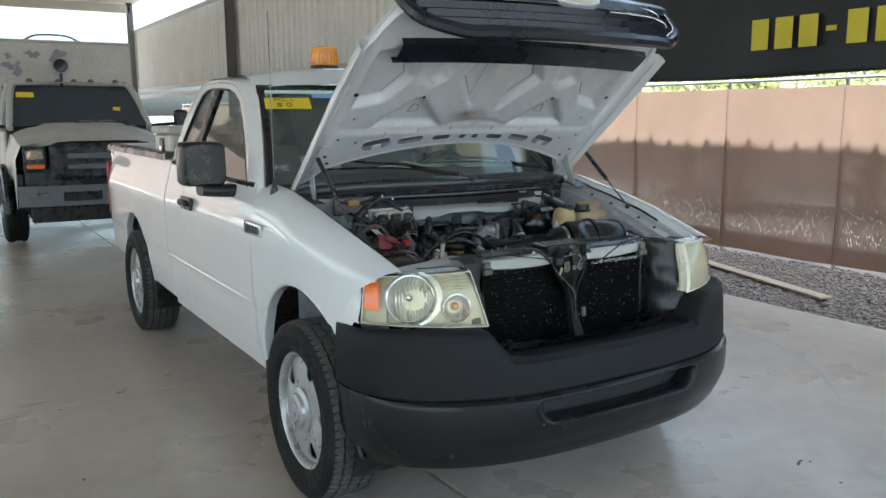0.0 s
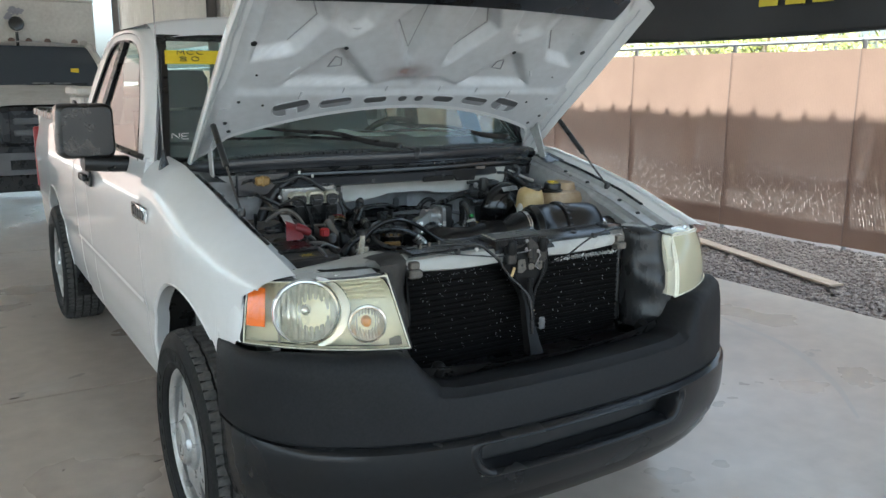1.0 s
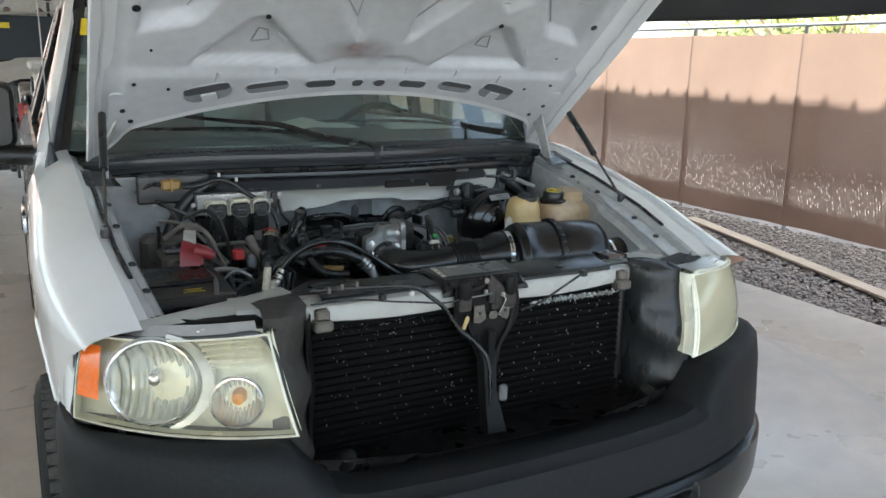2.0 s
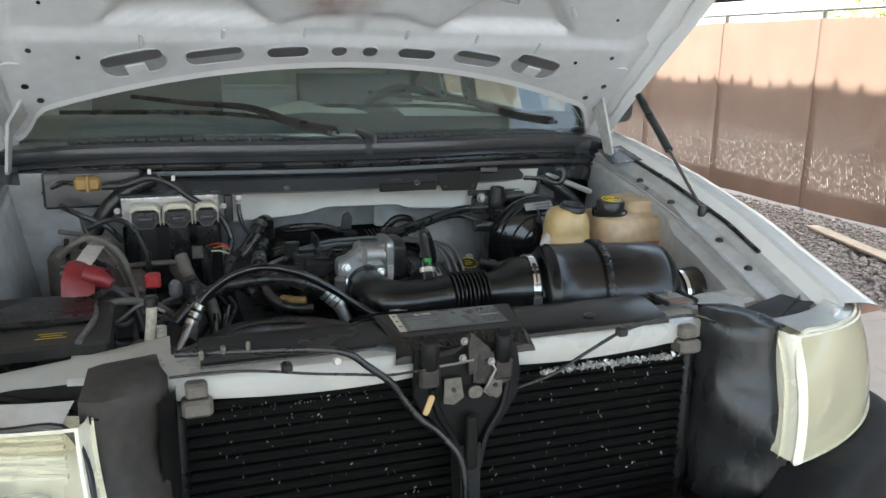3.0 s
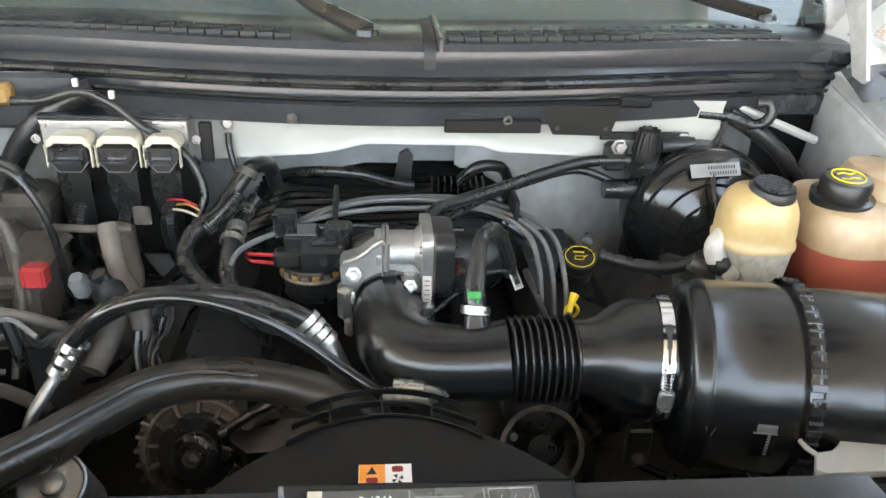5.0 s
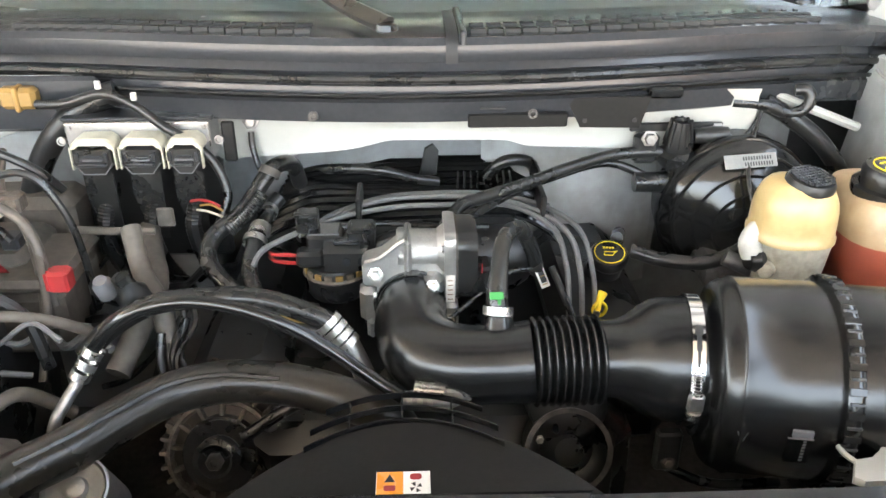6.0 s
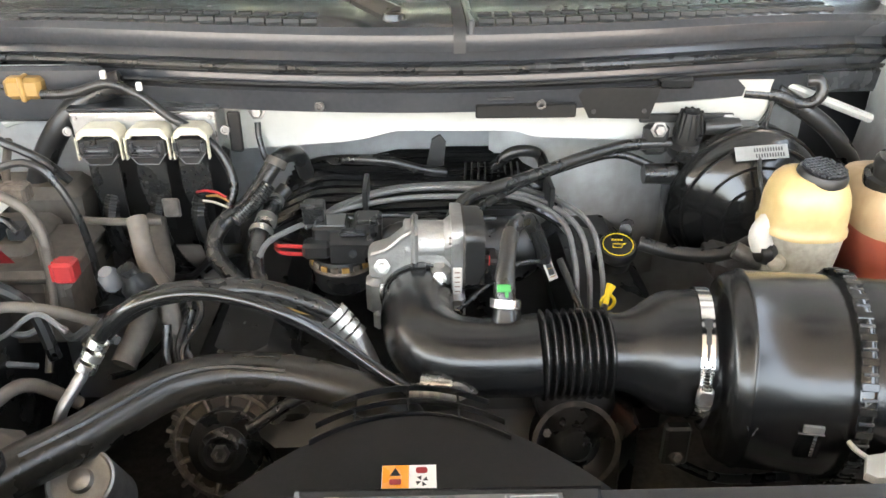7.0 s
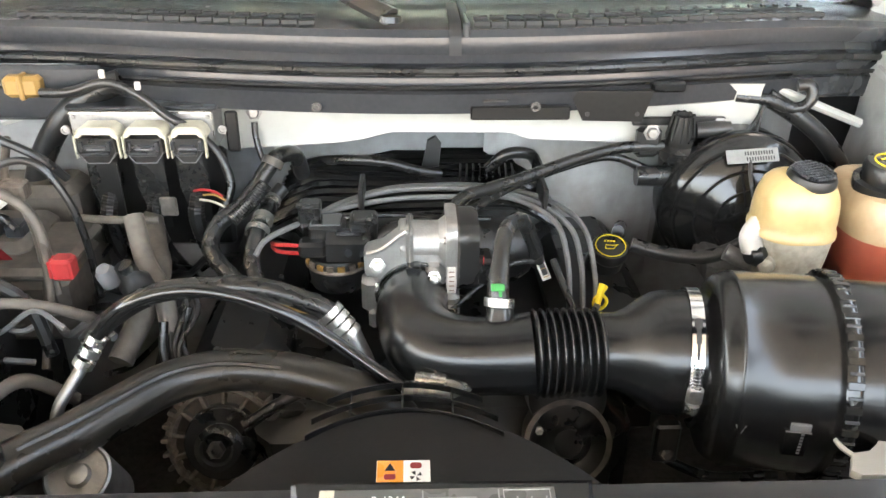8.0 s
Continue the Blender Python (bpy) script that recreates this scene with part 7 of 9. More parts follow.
tank = part("coolant_tank", sheet([[(0.715 + px * k + dx, 1.04 + py * k, z) for px, py in rounded(0.235, 0.19, 0.06, 5)] for z, k, dx in ((0.95, 0.80, 0), (0.97, 0.93, 0), (1.02, 0.98, 0), (1.06, 1.0, 0), (1.09, 0.98, 0), (1.112, 0.85, -0.01), (1.12, 0.6, -0.03))], True, True), M_TANPLASTIC, truck, "tan coolant tank half full of red coolant")
part("coolant", sheet([[(0.715 + px * k, 1.04 + py * k, z) for px, py in rounded(0.239, 0.194, 0.06, 5)] for z, k in ((0.949, 0.81), (0.97, 0.94), (1.02, 0.985), (1.055, 0.998))], True, False), M_COOLANT, tank, "red coolant showing through")
part("shoulder", sheet([[(0.76 + px * k, 1.07 + py * k, z) for px, py in rounded(0.15, 0.16, 0.05, 5)] for z, k in ((1.07, 1.0), (1.125, 0.95), (1.148, 0.8), (1.153, 0.5))], True, True), M_TANPLASTIC, tank)
cc = part("cap", lathe([(0.044, -0.012), (0.046, -0.004), (0.046, 0.004), (0.037, 0.006), (0.037, 0.028), (0.033, 0.033), (0.0, 0.034)], 28, axis((0.650, 1.02, 1.123), (0, -0.1, 1))), M_BLACK, tank)
part("cap_symbol", tube([axis((0.650, 1.02, 1.123), (0, -0.1, 1)) @ Vector((0.024 * math.cos(a), 0.024 * math.sin(a), 0.0345)) for a in [2 * math.pi * k / 24 for k in range(25)]], 0.0012, 4, 1), M_YELLOW, cc)
for s in (-1, 1):
    part("cap_mark", tube([axis((0.650, 1.02, 1.123), (0, -0.1, 1)) @ Vector(p) for p in ((-0.014, 0.007 * s, 0.0345), (-0.004, 0.010 * s, 0.0345), (0.004, 0.006 * s, 0.0345), (0.014, 0.009 * s, 0.0345))], 0.0012, 4, 3), M_YELLOW, cc)
hose("coolant_hose", [(0.80, 1.0, 1.13), (0.80, 0.92, 1.13), (0.775, 0.80, 1.10), (0.755, 0.70, 1.07), (0.745, 0.62, 1.03)], 0.013)

# vacuum valve and hoses on the bulkhead
valve = part("vacuum_valve", lathe([(0.026, -0.02), (0.032, -0.01), (0.032, 0.0), (0.022, 0.006), (0.022, 0.012), (0.022, 0.016), (0.015, 0.050), (0.014, 0.056), (0.010, 0.056), (0.009, 0.050), (0.0, 0.050)], 20, axis((0.401, 1.19, 1.116), (0, -0.1, 1))), M_BLACK, truck, "black vacuum valve with bracket")
for k in range(10):
    part("valve_flute", tube([axis((0.401, 1.19, 1.116), (0, -0.1, 1)) @ Vector((r * math.cos(0.628 * k), r * math.sin(0.628 * k), h)) for r, h in ((0.0225, 0.016), (0.0155, 0.056))], 0.003, 5, 1), M_BLACK, valve)
part("bracket", box(0.325, 0.475, 1.20, 1.207, 1.148, 1.162, 0.002), M_BLACK, valve)
part("bracket_foot", box(0.33, 0.37, 1.18, 1.20, 1.10, 1.15, 0.006), M_BLACK, valve)
bolt((0.35, 1.175, 1.146), (0, -1, 0.1), 0.009, valve)
bolt((0.466, 1.20, 1.15), (0, -1, 0.1), 0.008, valve)
part("solenoid", lathe([(0.012, -0.03), (0.014, 0.0), (0.012, 0.025)], 12, axis((0.455, 1.19, 1.145), (1, 0, 0.05))), M_BLACK, valve)
part("lower_port", lathe([(0.016, -0.05), (0.018, 0), (0.012, 0.02)], 12, axis((0.385, 1.18, 1.07), (1, 0, 0.0))), M_BLACK, valve)
part("stem", tube([(0.407, 1.19, 1.12), (0.402, 1.20, 1.04), (0.395, 1.2, 0.92)], 0.014, 10, 3), M_BLACK, valve)
hose("vacuum_hose", [(0.02, 0.99, 1.085), (0.045, 1.03, 1.10), (0.09, 1.07, 1.098), (0.15, 1.11, 1.10), (0.225, 1.15, 1.11), (0.30, 1.18, 1.118), (0.375, 1.19, 1.118)], 0.0095, M_RUBBER, "black vacuum hose")
hose("vacuum_hose", [(0.05, 1.06, 1.06), (0.12, 1.12, 1.075), (0.2, 1.16, 1.09), (0.29, 1.19, 1.10), (0.36, 1.19, 1.075)], 0.007)
hose("booster_hose", [(0.31, 1.075, 1.0), (0.36, 1.06, 0.99), (0.42, 1.05, 0.99), (0.47, 1.05, 1.01), (0.50, 1.06, 1.035), (0.518, 1.085, 1.052)], 0.0115, M_RUBBER, "black booster hose")
hose("bulkhead_hose", [(0.49, 1.22, 1.19), (0.545, 1.22, 1.184), (0.584, 1.22, 1.170), (0.608, 1.22, 1.174), (0.618, 1.22, 1.19), (0.612, 1.225, 1.206), (0.595, 1.23, 1.205)], 0.010)
hose("bulkhead_hose", [(0.55, 1.235, 1.185), (0.595, 1.225, 1.16), (0.640, 1.22, 1.128), (0.675, 1.215, 1.09), (0.691, 1.21, 1.06), (0.70, 1.2, 1.0)], 0.015)
hose("bulkhead_wire", [(0.47, 1.19, 1.155), (0.49, 1.18, 1.14), (0.52, 1.2, 1.15), (0.545, 1.22, 1.18)], 0.0035)
hose("bulkhead_wire", [(0.525, 1.185, 1.185), (0.510, 1.16, 1.148), (0.488, 1.11, 1.118), (0.488, 1.08, 1.08), (0.50, 1.05, 1.03)], 0.003)

# intake manifold with ribs, coil and ignition wires
rows = []
for k in range(9):
    y = lerp(1.12, 1.40, k / 8)
    h = 1.045 - 0.22 * (y - 1.28) ** 2
    rows.append([(x, y, h - 0.6 * max(0, abs(x + 0.03) - 0.15) ** 2 / 0.1) for x in spread_n(-0.26, 0.22, 16)])
man = part("intake_manifold", sheet(rows), M_BLACK, truck, "ribbed black plastic intake manifold")
for k in range(11):
    y = 1.13 + 0.024 * k
    h = 1.047 - 0.22 * (y - 1.28) ** 2
    part("rib", tube([(x, y + 0.006 * math.sin(x * 12 + k), h - 0.6 * max(0, abs(x + 0.03) - 0.15) ** 2 / 0.1) for x in spread_n(-0.245, 0.20, 8)], 0.0075, 6, 2), M_GLOSSBLACK, man)
for k in range(9):
    x = 0.05 + 0.011 * k
    part("grid_bar", tube([(x, 1.20, 1.0555), (x + 0.003, 1.235, 1.058), (x + 0.005, 1.27, 1.057)], 0.0018, 5, 2), M_BLACK, man)
part("plenum", lathe([(0.03, 0.0), (0.055, 0.01), (0.06, 0.1), (0.05, 0.24), (0.03, 0.27)], 20, axis((-0.11, 1.09, 0.985), (1, 0, 0))), M_BLACK, man)
part("plenum_neck", box(-0.05, 0.06, 0.98, 1.09, 0.96, 1.03, 0.02), M_BLACK, man)
part("lift_eye", slab([(-0.012, 0), (0.018, 0.004), (0.022, 0.045), (0.012, 0.058), (-0.002, 0.05)], axis((0.0, 1.27, 1.05), (0, -1, 0.1)), 0.008, 0.05), M_BLACK, man)
coil = part("ignition_coil", lathe([(0.040, -0.04), (0.046, -0.03), (0.046, 0.004), (0.043, 0.012), (0.030, 0.016)], 32, pose(-0.138, 1.040, 1.000)), M_BLACK, truck, "black sensor cluster with red plug wires")
for k in range(18):
    part("ring_tooth", box(0.043, 0.0475, -0.0055, 0.0055, -0.003, 0.008, 0.001).moved(pose(-0.138, 1.040, 1.000, 0, 0, 20 * k)), M_CASTDUST if k % 2 else M_BRASS, coil)
part("base_ring", tube([(-0.138 + 0.046 * math.cos(a), 1.04 + 0.046 * math.sin(a), 0.997) for a in [2 * math.pi * k / 32 for k in range(33)]], 0.0035, 6, 1), M_CASTDUST, coil)
hous = part("plug_housing", box(-0.176, -0.124, 1.012, 1.058, 1.036, 1.064, 0.004), M_BLACK, coil)
part("inset_plate", box(-0.171, -0.130, 1.016, 1.052, 1.064, 1.0662, 0.001), M_GLOSSBLACK, hous)
part("plate_rim", tube([(-0.172, 1.015, 1.0655), (-0.129, 1.015, 1.0655), (-0.129, 1.053, 1.0655), (-0.172, 1.053, 1.0655), (-0.172, 1.015, 1.0655)], 0.0012, 5, 1, raw=True), M_DARKPLASTIC, hous)
part("upper_plug", box(-0.191, -0.160, 1.030, 1.062, 1.058, 1.088, 0.003), M_BLACK, coil)
part("plug_lip", box(-0.193, -0.158, 1.028, 1.040, 1.084, 1.092, 0.002), M_BLACK, coil)
part("plug_slot", box(-0.184, -0.168, 1.0265, 1.029, 1.086, 1.0895, 0.0005), M_INK, coil)
part("front_plug", sheet([[(x, 0.992 + d, z) for d, z in ((0.0, 1.018), (0.0, 1.046), (0.012, 1.056), (0.05, 1.056), (0.05, 1.018))] for x in (-0.150, -0.147, -0.090, -0.087)], True, True), M_BLACK, coil)
part("locking_bar", box(-0.136, -0.100, 0.998, 1.018, 1.055, 1.061, 0.002), M_DARKPLASTIC, coil)
part("side_plug", box(-0.118, -0.078, 1.010, 1.055, 1.028, 1.072, 0.004), M_BLACK, coil)
part("side_lip", box(-0.112, -0.084, 1.006, 1.030, 1.070, 1.078, 0.002), M_BLACK, coil)
for s in (0, 1):
    part("lug_ring", lathe([(0.006, 0), (0.006, 0.004), (0.003, 0.004)], 12, axis((-0.118 + 0.022 * s, 0.992, 1.034), (0, -1, 0.1))), M_DARKPLASTIC, coil)
part("red_plug", box(-0.190, -0.150, 0.996, 1.025, 1.020, 1.045, 0.005), M_BLACK, coil)
for dz in (0.0, 0.012):
    part("red_wire", tube([(-0.186, 1.005, 1.026 + dz), (-0.205, 1.004, 1.028 + dz), (-0.222, 1.010, 1.028 + dz * 0.8), (-0.232, 1.03, 1.024 + dz * 0.5)], 0.0032, 6, 4), M_RED, coil)
part("front_tube", tube([(-0.085, 1.03, 1.03), (-0.06, 1.035, 1.045), (-0.03, 1.04, 1.048), (0.0, 1.05, 1.045)], 0.013, 12, 4), M_BLACK, coil)
for k, pts in enumerate(([(-0.25, 0.99, 1.03), (-0.233, 1.018, 1.045), (-0.17, 1.071, 1.054), (-0.14, 1.11, 1.056), (-0.072, 1.165, 1.056), (0.0, 1.18, 1.056), (0.092, 1.176, 1.056), (0.177, 1.136, 1.052), (0.225, 1.057, 1.045), (0.237, 1.0, 1.0), (0.238, 0.97, 0.94), (0.235, 0.96, 0.90)],
                         [(-0.19, 1.045, 1.05), (-0.138, 1.09, 1.056), (-0.053, 1.123, 1.058), (0.021, 1.129, 1.058), (0.123, 1.131, 1.055), (0.183, 1.058, 1.05), (0.196, 1.0, 1.02), (0.199, 0.97, 0.96), (0.20, 0.96, 0.90)],
                         [(-0.16, 1.08, 1.05), (-0.10, 1.128, 1.06), (-0.03, 1.152, 1.062), (0.07, 1.155, 1.06), (0.155, 1.12, 1.056), (0.205, 1.05, 1.045), (0.217, 1.0, 1.01), (0.219, 0.97, 0.95), (0.22, 0.96, 0.90)],
                         [(-0.13, 1.05, 1.06), (-0.07, 1.06, 1.06), (0.0, 1.07, 1.05), (0.09, 1.075, 1.045)])):
    hose("ignition_wire", pts, 0.0042, M_GREYWIRE if k < 3 else M_RUBBER, "grey ignition wire", 8)
for x in (-0.105, 0.175):
    part("wire_comb", box(x - 0.004, x + 0.004, 1.09, 1.16, 1.05, 1.086, 0.002), M_BLACK, truck)

# hoses on the passenger side of the engine
ha = hose("heater_hose", [(-0.205, 1.20, 1.07), (-0.21, 1.165, 1.115), (-0.228, 1.128, 1.127), (-0.243, 1.11, 1.114), (-0.275, 1.08, 1.073), (-0.311, 1.05, 1.052), (-0.319, 1.02, 1.030), (-0.300, 0.995, 1.012), (-0.268, 0.965, 0.995)], 0.0128, M_RUBBER, "black heater hose", 12)
band("hose_clip", (-0.236, 1.118, 1.121), (-0.4, -0.5, -0.75), 0.0142, 0.012, M_GRIME, ha, 18)
part("sleeve", tube([(-0.243, 1.085, 1.100), (-0.266, 1.065, 1.077), (-0.290, 1.045, 1.060)], 0.010, 10, 16, ripple=0.14), M_RUBBER, ha)
hb = hose("coolant_pipe", [(-0.225, 1.118, 1.08), (-0.239, 1.10, 1.067), (-0.247, 1.06, 1.057), (-0.252, 1.026, 1.045), (-0.255, 0.99, 1.02), (-0.235, 0.955, 0.985), (-0.20, 0.93, 0.97), (-0.15, 0.92, 0.965)], 0.0115, M_RUBBER, "black coolant hose with bright couplings", 12)
for a, d, r, w in (((-0.2405, 1.095, 1.066), (-0.2, -0.95, -0.25), 0.0125, 0.014), ((-0.2478, 1.052, 1.0545), (-0.12, -0.95, -0.3), 0.0135, 0.02), ((-0.2515, 1.032, 1.0475), (-0.12, -0.93, -0.35), 0.0158, 0.010)):
    band("coupling", a, d, r, w, M_BRIGHT, hb, 16)
arch = hose("refrigerant_hose", [(-0.396, 0.777, 1.038), (-0.370, 0.771, 1.070), (-0.331, 0.765, 1.097), (-0.283, 0.762, 1.109), (-0.236, 0.764, 1.102), (-0.187, 0.766, 1.082), (-0.138, 0.767, 1.051), (-0.085, 0.757, 1.013), (-0.038, 0.739, 0.987)], 0.0078, M_GLOSSBLACK, "black refrigerant hose with crimped fittings", 12)
part("pipe", tube([(-0.414, 0.768, 1.005), (-0.428, 0.752, 0.985), (-0.440, 0.738, 0.965), (-0.448, 0.735, 0.93), (-0.45, 0.735, 0.86)], 0.0072, 10, 6), M_ALU, arch)
for k in range(3):
    band("crimp", Vector((-0.397, 0.777, 1.034)).lerp(Vector((-0.413, 0.769, 1.008)), k / 2), (-0.5, -0.3, -0.8), 0.0105, 0.010, M_BRIGHT, arch, 16)
part("fitting", tube([(-0.04, 0.74, 0.986), (0.0, 0.735, 0.984), (0.02, 0.733, 0.985), (0.035, 0.735, 0.992)], [0.009, 0.0085, 0.007, 0.006], 12, 4), M_ALU, arch)
for k in range(3):
    band("ferrule", (-0.03 + 0.012 * k, 0.737, 0.985), (1, -0.1, 0), 0.0095, 0.006, M_BRIGHT, arch, 14)
h2 = hose("suction_hose", [(-0.44, 0.845, 0.985), (-0.407, 0.855, 1.016), (-0.367, 0.86, 1.040), (-0.33, 0.86, 1.052), (-0.259, 0.86, 1.057), (-0.204, 0.86, 1.050), (-0.149, 0.858, 1.028), (-0.125, 0.856, 1.012)], 0.0135, M_RUBBER, "thick black suction hose", 14)
for k in range(4):
    band("crimp", Vector((-0.132, 0.857, 1.017)).lerp(Vector((-0.108, 0.848, 0.993)), k / 3), (0.6, -0.2, -0.6), 0.0165 - 0.0008 * k, 0.009, M_BRIGHT, h2, 18)
part("pipe", tube([(-0.108, 0.848, 0.993), (-0.09, 0.84, 0.95), (-0.08, 0.84, 0.90)], 0.014, 10, 4), M_ALU, h2)
for k in range(4):
    band("crimp", Vector((-0.020, 0.742, 0.995)).lerp(Vector((0.006, 0.737, 0.995)), k / 3), (1, -0.2, 0), 0.0085 - 0.0006 * (k % 2), 0.0085, M_BRIGHT, arch, 14)
part("pipe_end", tube([(0.008, 0.737, 0.995), (0.026, 0.734, 0.994), (0.037, 0.737, 0.990), (0.046, 0.748, 0.978)], 0.0062, 8, 4), M_BRIGHT, arch)
rh = hose("radiator_hose", [(-0.54, 0.55, 0.95), (-0.455, 0.64, 0.966), (-0.405, 0.69, 0.966), (-0.373, 0.732, 0.965), (-0.325, 0.788, 0.963), (-0.262, 0.816, 0.96), (-0.19, 0.815, 0.956), (-0.12, 0.80, 0.945), (-0.06, 0.79, 0.92), (-0.03, 0.80, 0.86)], 0.027, M_HOSE, "thick black upper radiator hose", 18)
part("mould_line", tube([(-0.44, 0.640, 0.990), (-0.395, 0.683, 0.991), (-0.363, 0.722, 0.990), (-0.318, 0.773, 0.988), (-0.262, 0.797, 0.984), (-0.19, 0.795, 0.978)], 0.003, 5, 6), M_RUBBER, rh)
hose("metal_pipe", [(-0.215, 0.95, 0.985), (-0.19, 0.93, 0.985), (-0.165, 0.92, 0.985)], 0.008, M_BRASS)

# engine block below, alternator, pulley, fan shroud
part("engine_block", box(-0.24, 0.26, 0.78, 1.34, 0.5, 0.90, 0.03), M_BLACK, truck, "grimy engine block")
part("valve_cover", box(-0.33, -0.20, 0.85, 1.32, 0.80, 0.95, 0.03), M_BLACK, truck)
part("valve_cover", box(0.18, 0.33, 0.85, 1.32, 0.80, 0.95, 0.03), M_BLACK, truck)
am = axis((-0.277, 0.80, 0.856), (0.0, -0.90, 0.42)) @ Matrix.Scale(0.90, 4)
alt = part("alternator", lathe([(0.080, -0.12), (0.090, -0.10), (0.092, -0.035), (0.080, -0.028), (0.055, -0.018), (0.050, -0.004), (0.0, -0.003)], 40, am), M_HAZEDUST, truck, "dusty alternator with radial vents")
for k in range(26):
    part("vent_fin", box(0.072, 0.092, -0.0032, 0.0032, -0.046, -0.012, 0.0015).moved(am @ pose(0, 0, 0, 0, 0, 360 * k / 26)), M_CASTDUST, alt)
for k in range(13):
    part("spoke", box(0.050, 0.076, -0.003, 0.003, -0.024, -0.006, 0.0015).moved(am @ pose(0, 0, 0, 0, 0, 360 * k / 13 + 6)), M_CASTDUST, alt)
part("belt_guard", lathe([(0.030, 0.004), (0.052, 0.004), (0.052, -0.012)], 32, am, False), M_BLACK, alt)
part("vent_ring", lathe([(0.070, -0.014), (0.074, -0.004), (0.079, -0.006), (0.080, -0.018)], 40, am, False), M_CASTDUST, alt)
part("inner_ring", lathe([(0.046, -0.006), (0.050, 0.0), (0.055, -0.002), (0.056, -0.016)], 36, am, False), M_BLACK, alt)
part("alternator_pulley", lathe([(0.03, 0.0), (0.032, 0.012), (0.028, 0.016), (0.032, 0.02), (0.028, 0.024), (0.032, 0.03), (0.024, 0.034), (0.02, 0.030), (0.0, 0.030)], 28, am), M_BLACK, alt)
part("pulley_nut", lathe([(0.013, 0.028), (0.013, 0.038), (0.011, 0.041), (0.006, 0.041), (0.005, 0.034), (0.0, 0.034)], 6, am), M_GRIME, alt)
pul = part("drive_pulley", lathe([(0.050, -0.06), (0.055, -0.055), (0.055, 0.0), (0.049, 0.002), (0.043, -0.010), (0.034, -0.014), (0.026, -0.006), (0.018, 0.006), (0.0, 0.008)], 40, axis((0.166, 0.76, 0.882), (0, -0.90, 0.42))), M_BLACK, truck, "grooved black drive pulley")
part("rim", lathe([(0.050, -0.002), (0.0555, 0.0), (0.0555, 0.004), (0.049, 0.004)], 40, axis((0.166, 0.76, 0.882), (0, -0.90, 0.42)), False), M_GRIME, pul)
for a in (40, 160, 280):
    bolt(tuple(axis((0.166, 0.76, 0.882), (0, -0.90, 0.42)) @ Vector((0.036 * math.cos(radians(a)), 0.036 * math.sin(radians(a)), -0.012))), (0, -0.90, 0.42), 0.004, pul, M_BRIGHT)
part("water_pump", lathe([(0.05, -0.08), (0.06, 0), (0.05, 0.03)], 20, axis((0.16, 0.86, 0.93), (0, -1, 0.3))), M_GRIME, truck)
part("ac_compressor", lathe([(0.034, -0.10), (0.036, 0.0), (0.0365, 0.006), (0.034, 0.008), (0.031, 0.004), (0.014, 0.002), (0.012, 0.010), (0.006, 0.012), (0, 0.012)], 32, axis((-0.397, 0.665, 0.930), (0.05, -0.55, 0.8))), M_ALU, truck, "aluminium air-conditioning compressor")


def shroud_edge(x):
    return max(0.43, 0.674 - 2.9 * (x + 0.03) ** 2)


def shroud_z(x, y):
    return table(y, [(0.44, 0.985), (0.52, 1.0), (0.58, 1.004), (0.75, 1.003)]) - 0.28 * (x + 0.02) ** 2


rows = []
for x in spread_n(-0.36, 0.34, 40):
    e = shroud_edge(x)
    ys = [lerp(0.42, e, k / 8) for k in range(9)]
    rows.append([(x, y, shroud_z(x, y)) for y in ys] + [(x, e + 0.004, shroud_z(x, e) - 0.006), (x, e + 0.006, shroud_z(x, e) - 0.16)])
shr = part("fan_shroud", sheet(rows), M_SHROUD, truck, "black moulded fan shroud")
for y0, w in ((0.676, 0.104), (0.699, 0.100), (0.722, 0.086)):
    part("guard_rib", sheet([[(x - 0.036, y0 - 3.9 * x * x + a, z) for a, z in ((0.0, 1.000), (0.0, 1.0075), (0.0016, 1.0075), (0.0016, 1.000))] for x in spread_n(-w, w, 24)]), M_SATIN, shr)
for x in (-0.096, -0.039, 0.016):
    d = 3.9 * (x + 0.036) ** 2
    part("guard_bar", tube([(x, 0.676 - d, 1.003), (x, 0.722 - d, 1.003)], 0.0014, 5, 2), M_SATIN, shr)
sm = Matrix.Translation((-0.037, 0.579, 1.0062)) @ pose(0, 0, 0, 2, 0, 0) @ Matrix.Diagonal((0.88, 1.0, 1, 1))
st = part("warning_sticker", box(-0.030, 0.030, -0.0155, 0.0155, 0.0, 0.0012, 0.0003).moved(sm), M_PAPER, shr, "orange and white warning sticker")
part("orange_half", box(-0.0295, 0.0, -0.015, 0.015, 0.0013, 0.0016, 0.0001).moved(sm), M_ORANGE, st)
part("pictogram", slab([(-0.021, 0.001), (-0.009, 0.001), (-0.015, 0.0115)], sm @ Matrix.Translation((0, 0, 0.0017)), 0.0002), M_INK, st)
part("pictogram", slab(rounded(0.013, 0.007, 0.002), sm @ Matrix.Translation((-0.015, -0.007, 0.0017)), 0.0002), M_RED, st)
part("pictogram", slab(rounded(0.013, 0.008, 0.003), sm @ Matrix.Translation((0.014, 0.008, 0.0014)), 0.0002), M_RED, st)
for a in range(4):
    part("pictogram", slab([(0.001, 0), (0.007, 0.002), (0.006, -0.003)], sm @ Matrix.Translation((0.014, -0.006, 0.0014)) @ pose(0, 0, 0, 0, 0, 90 * a + 30), 0.0002), M_INK, st)

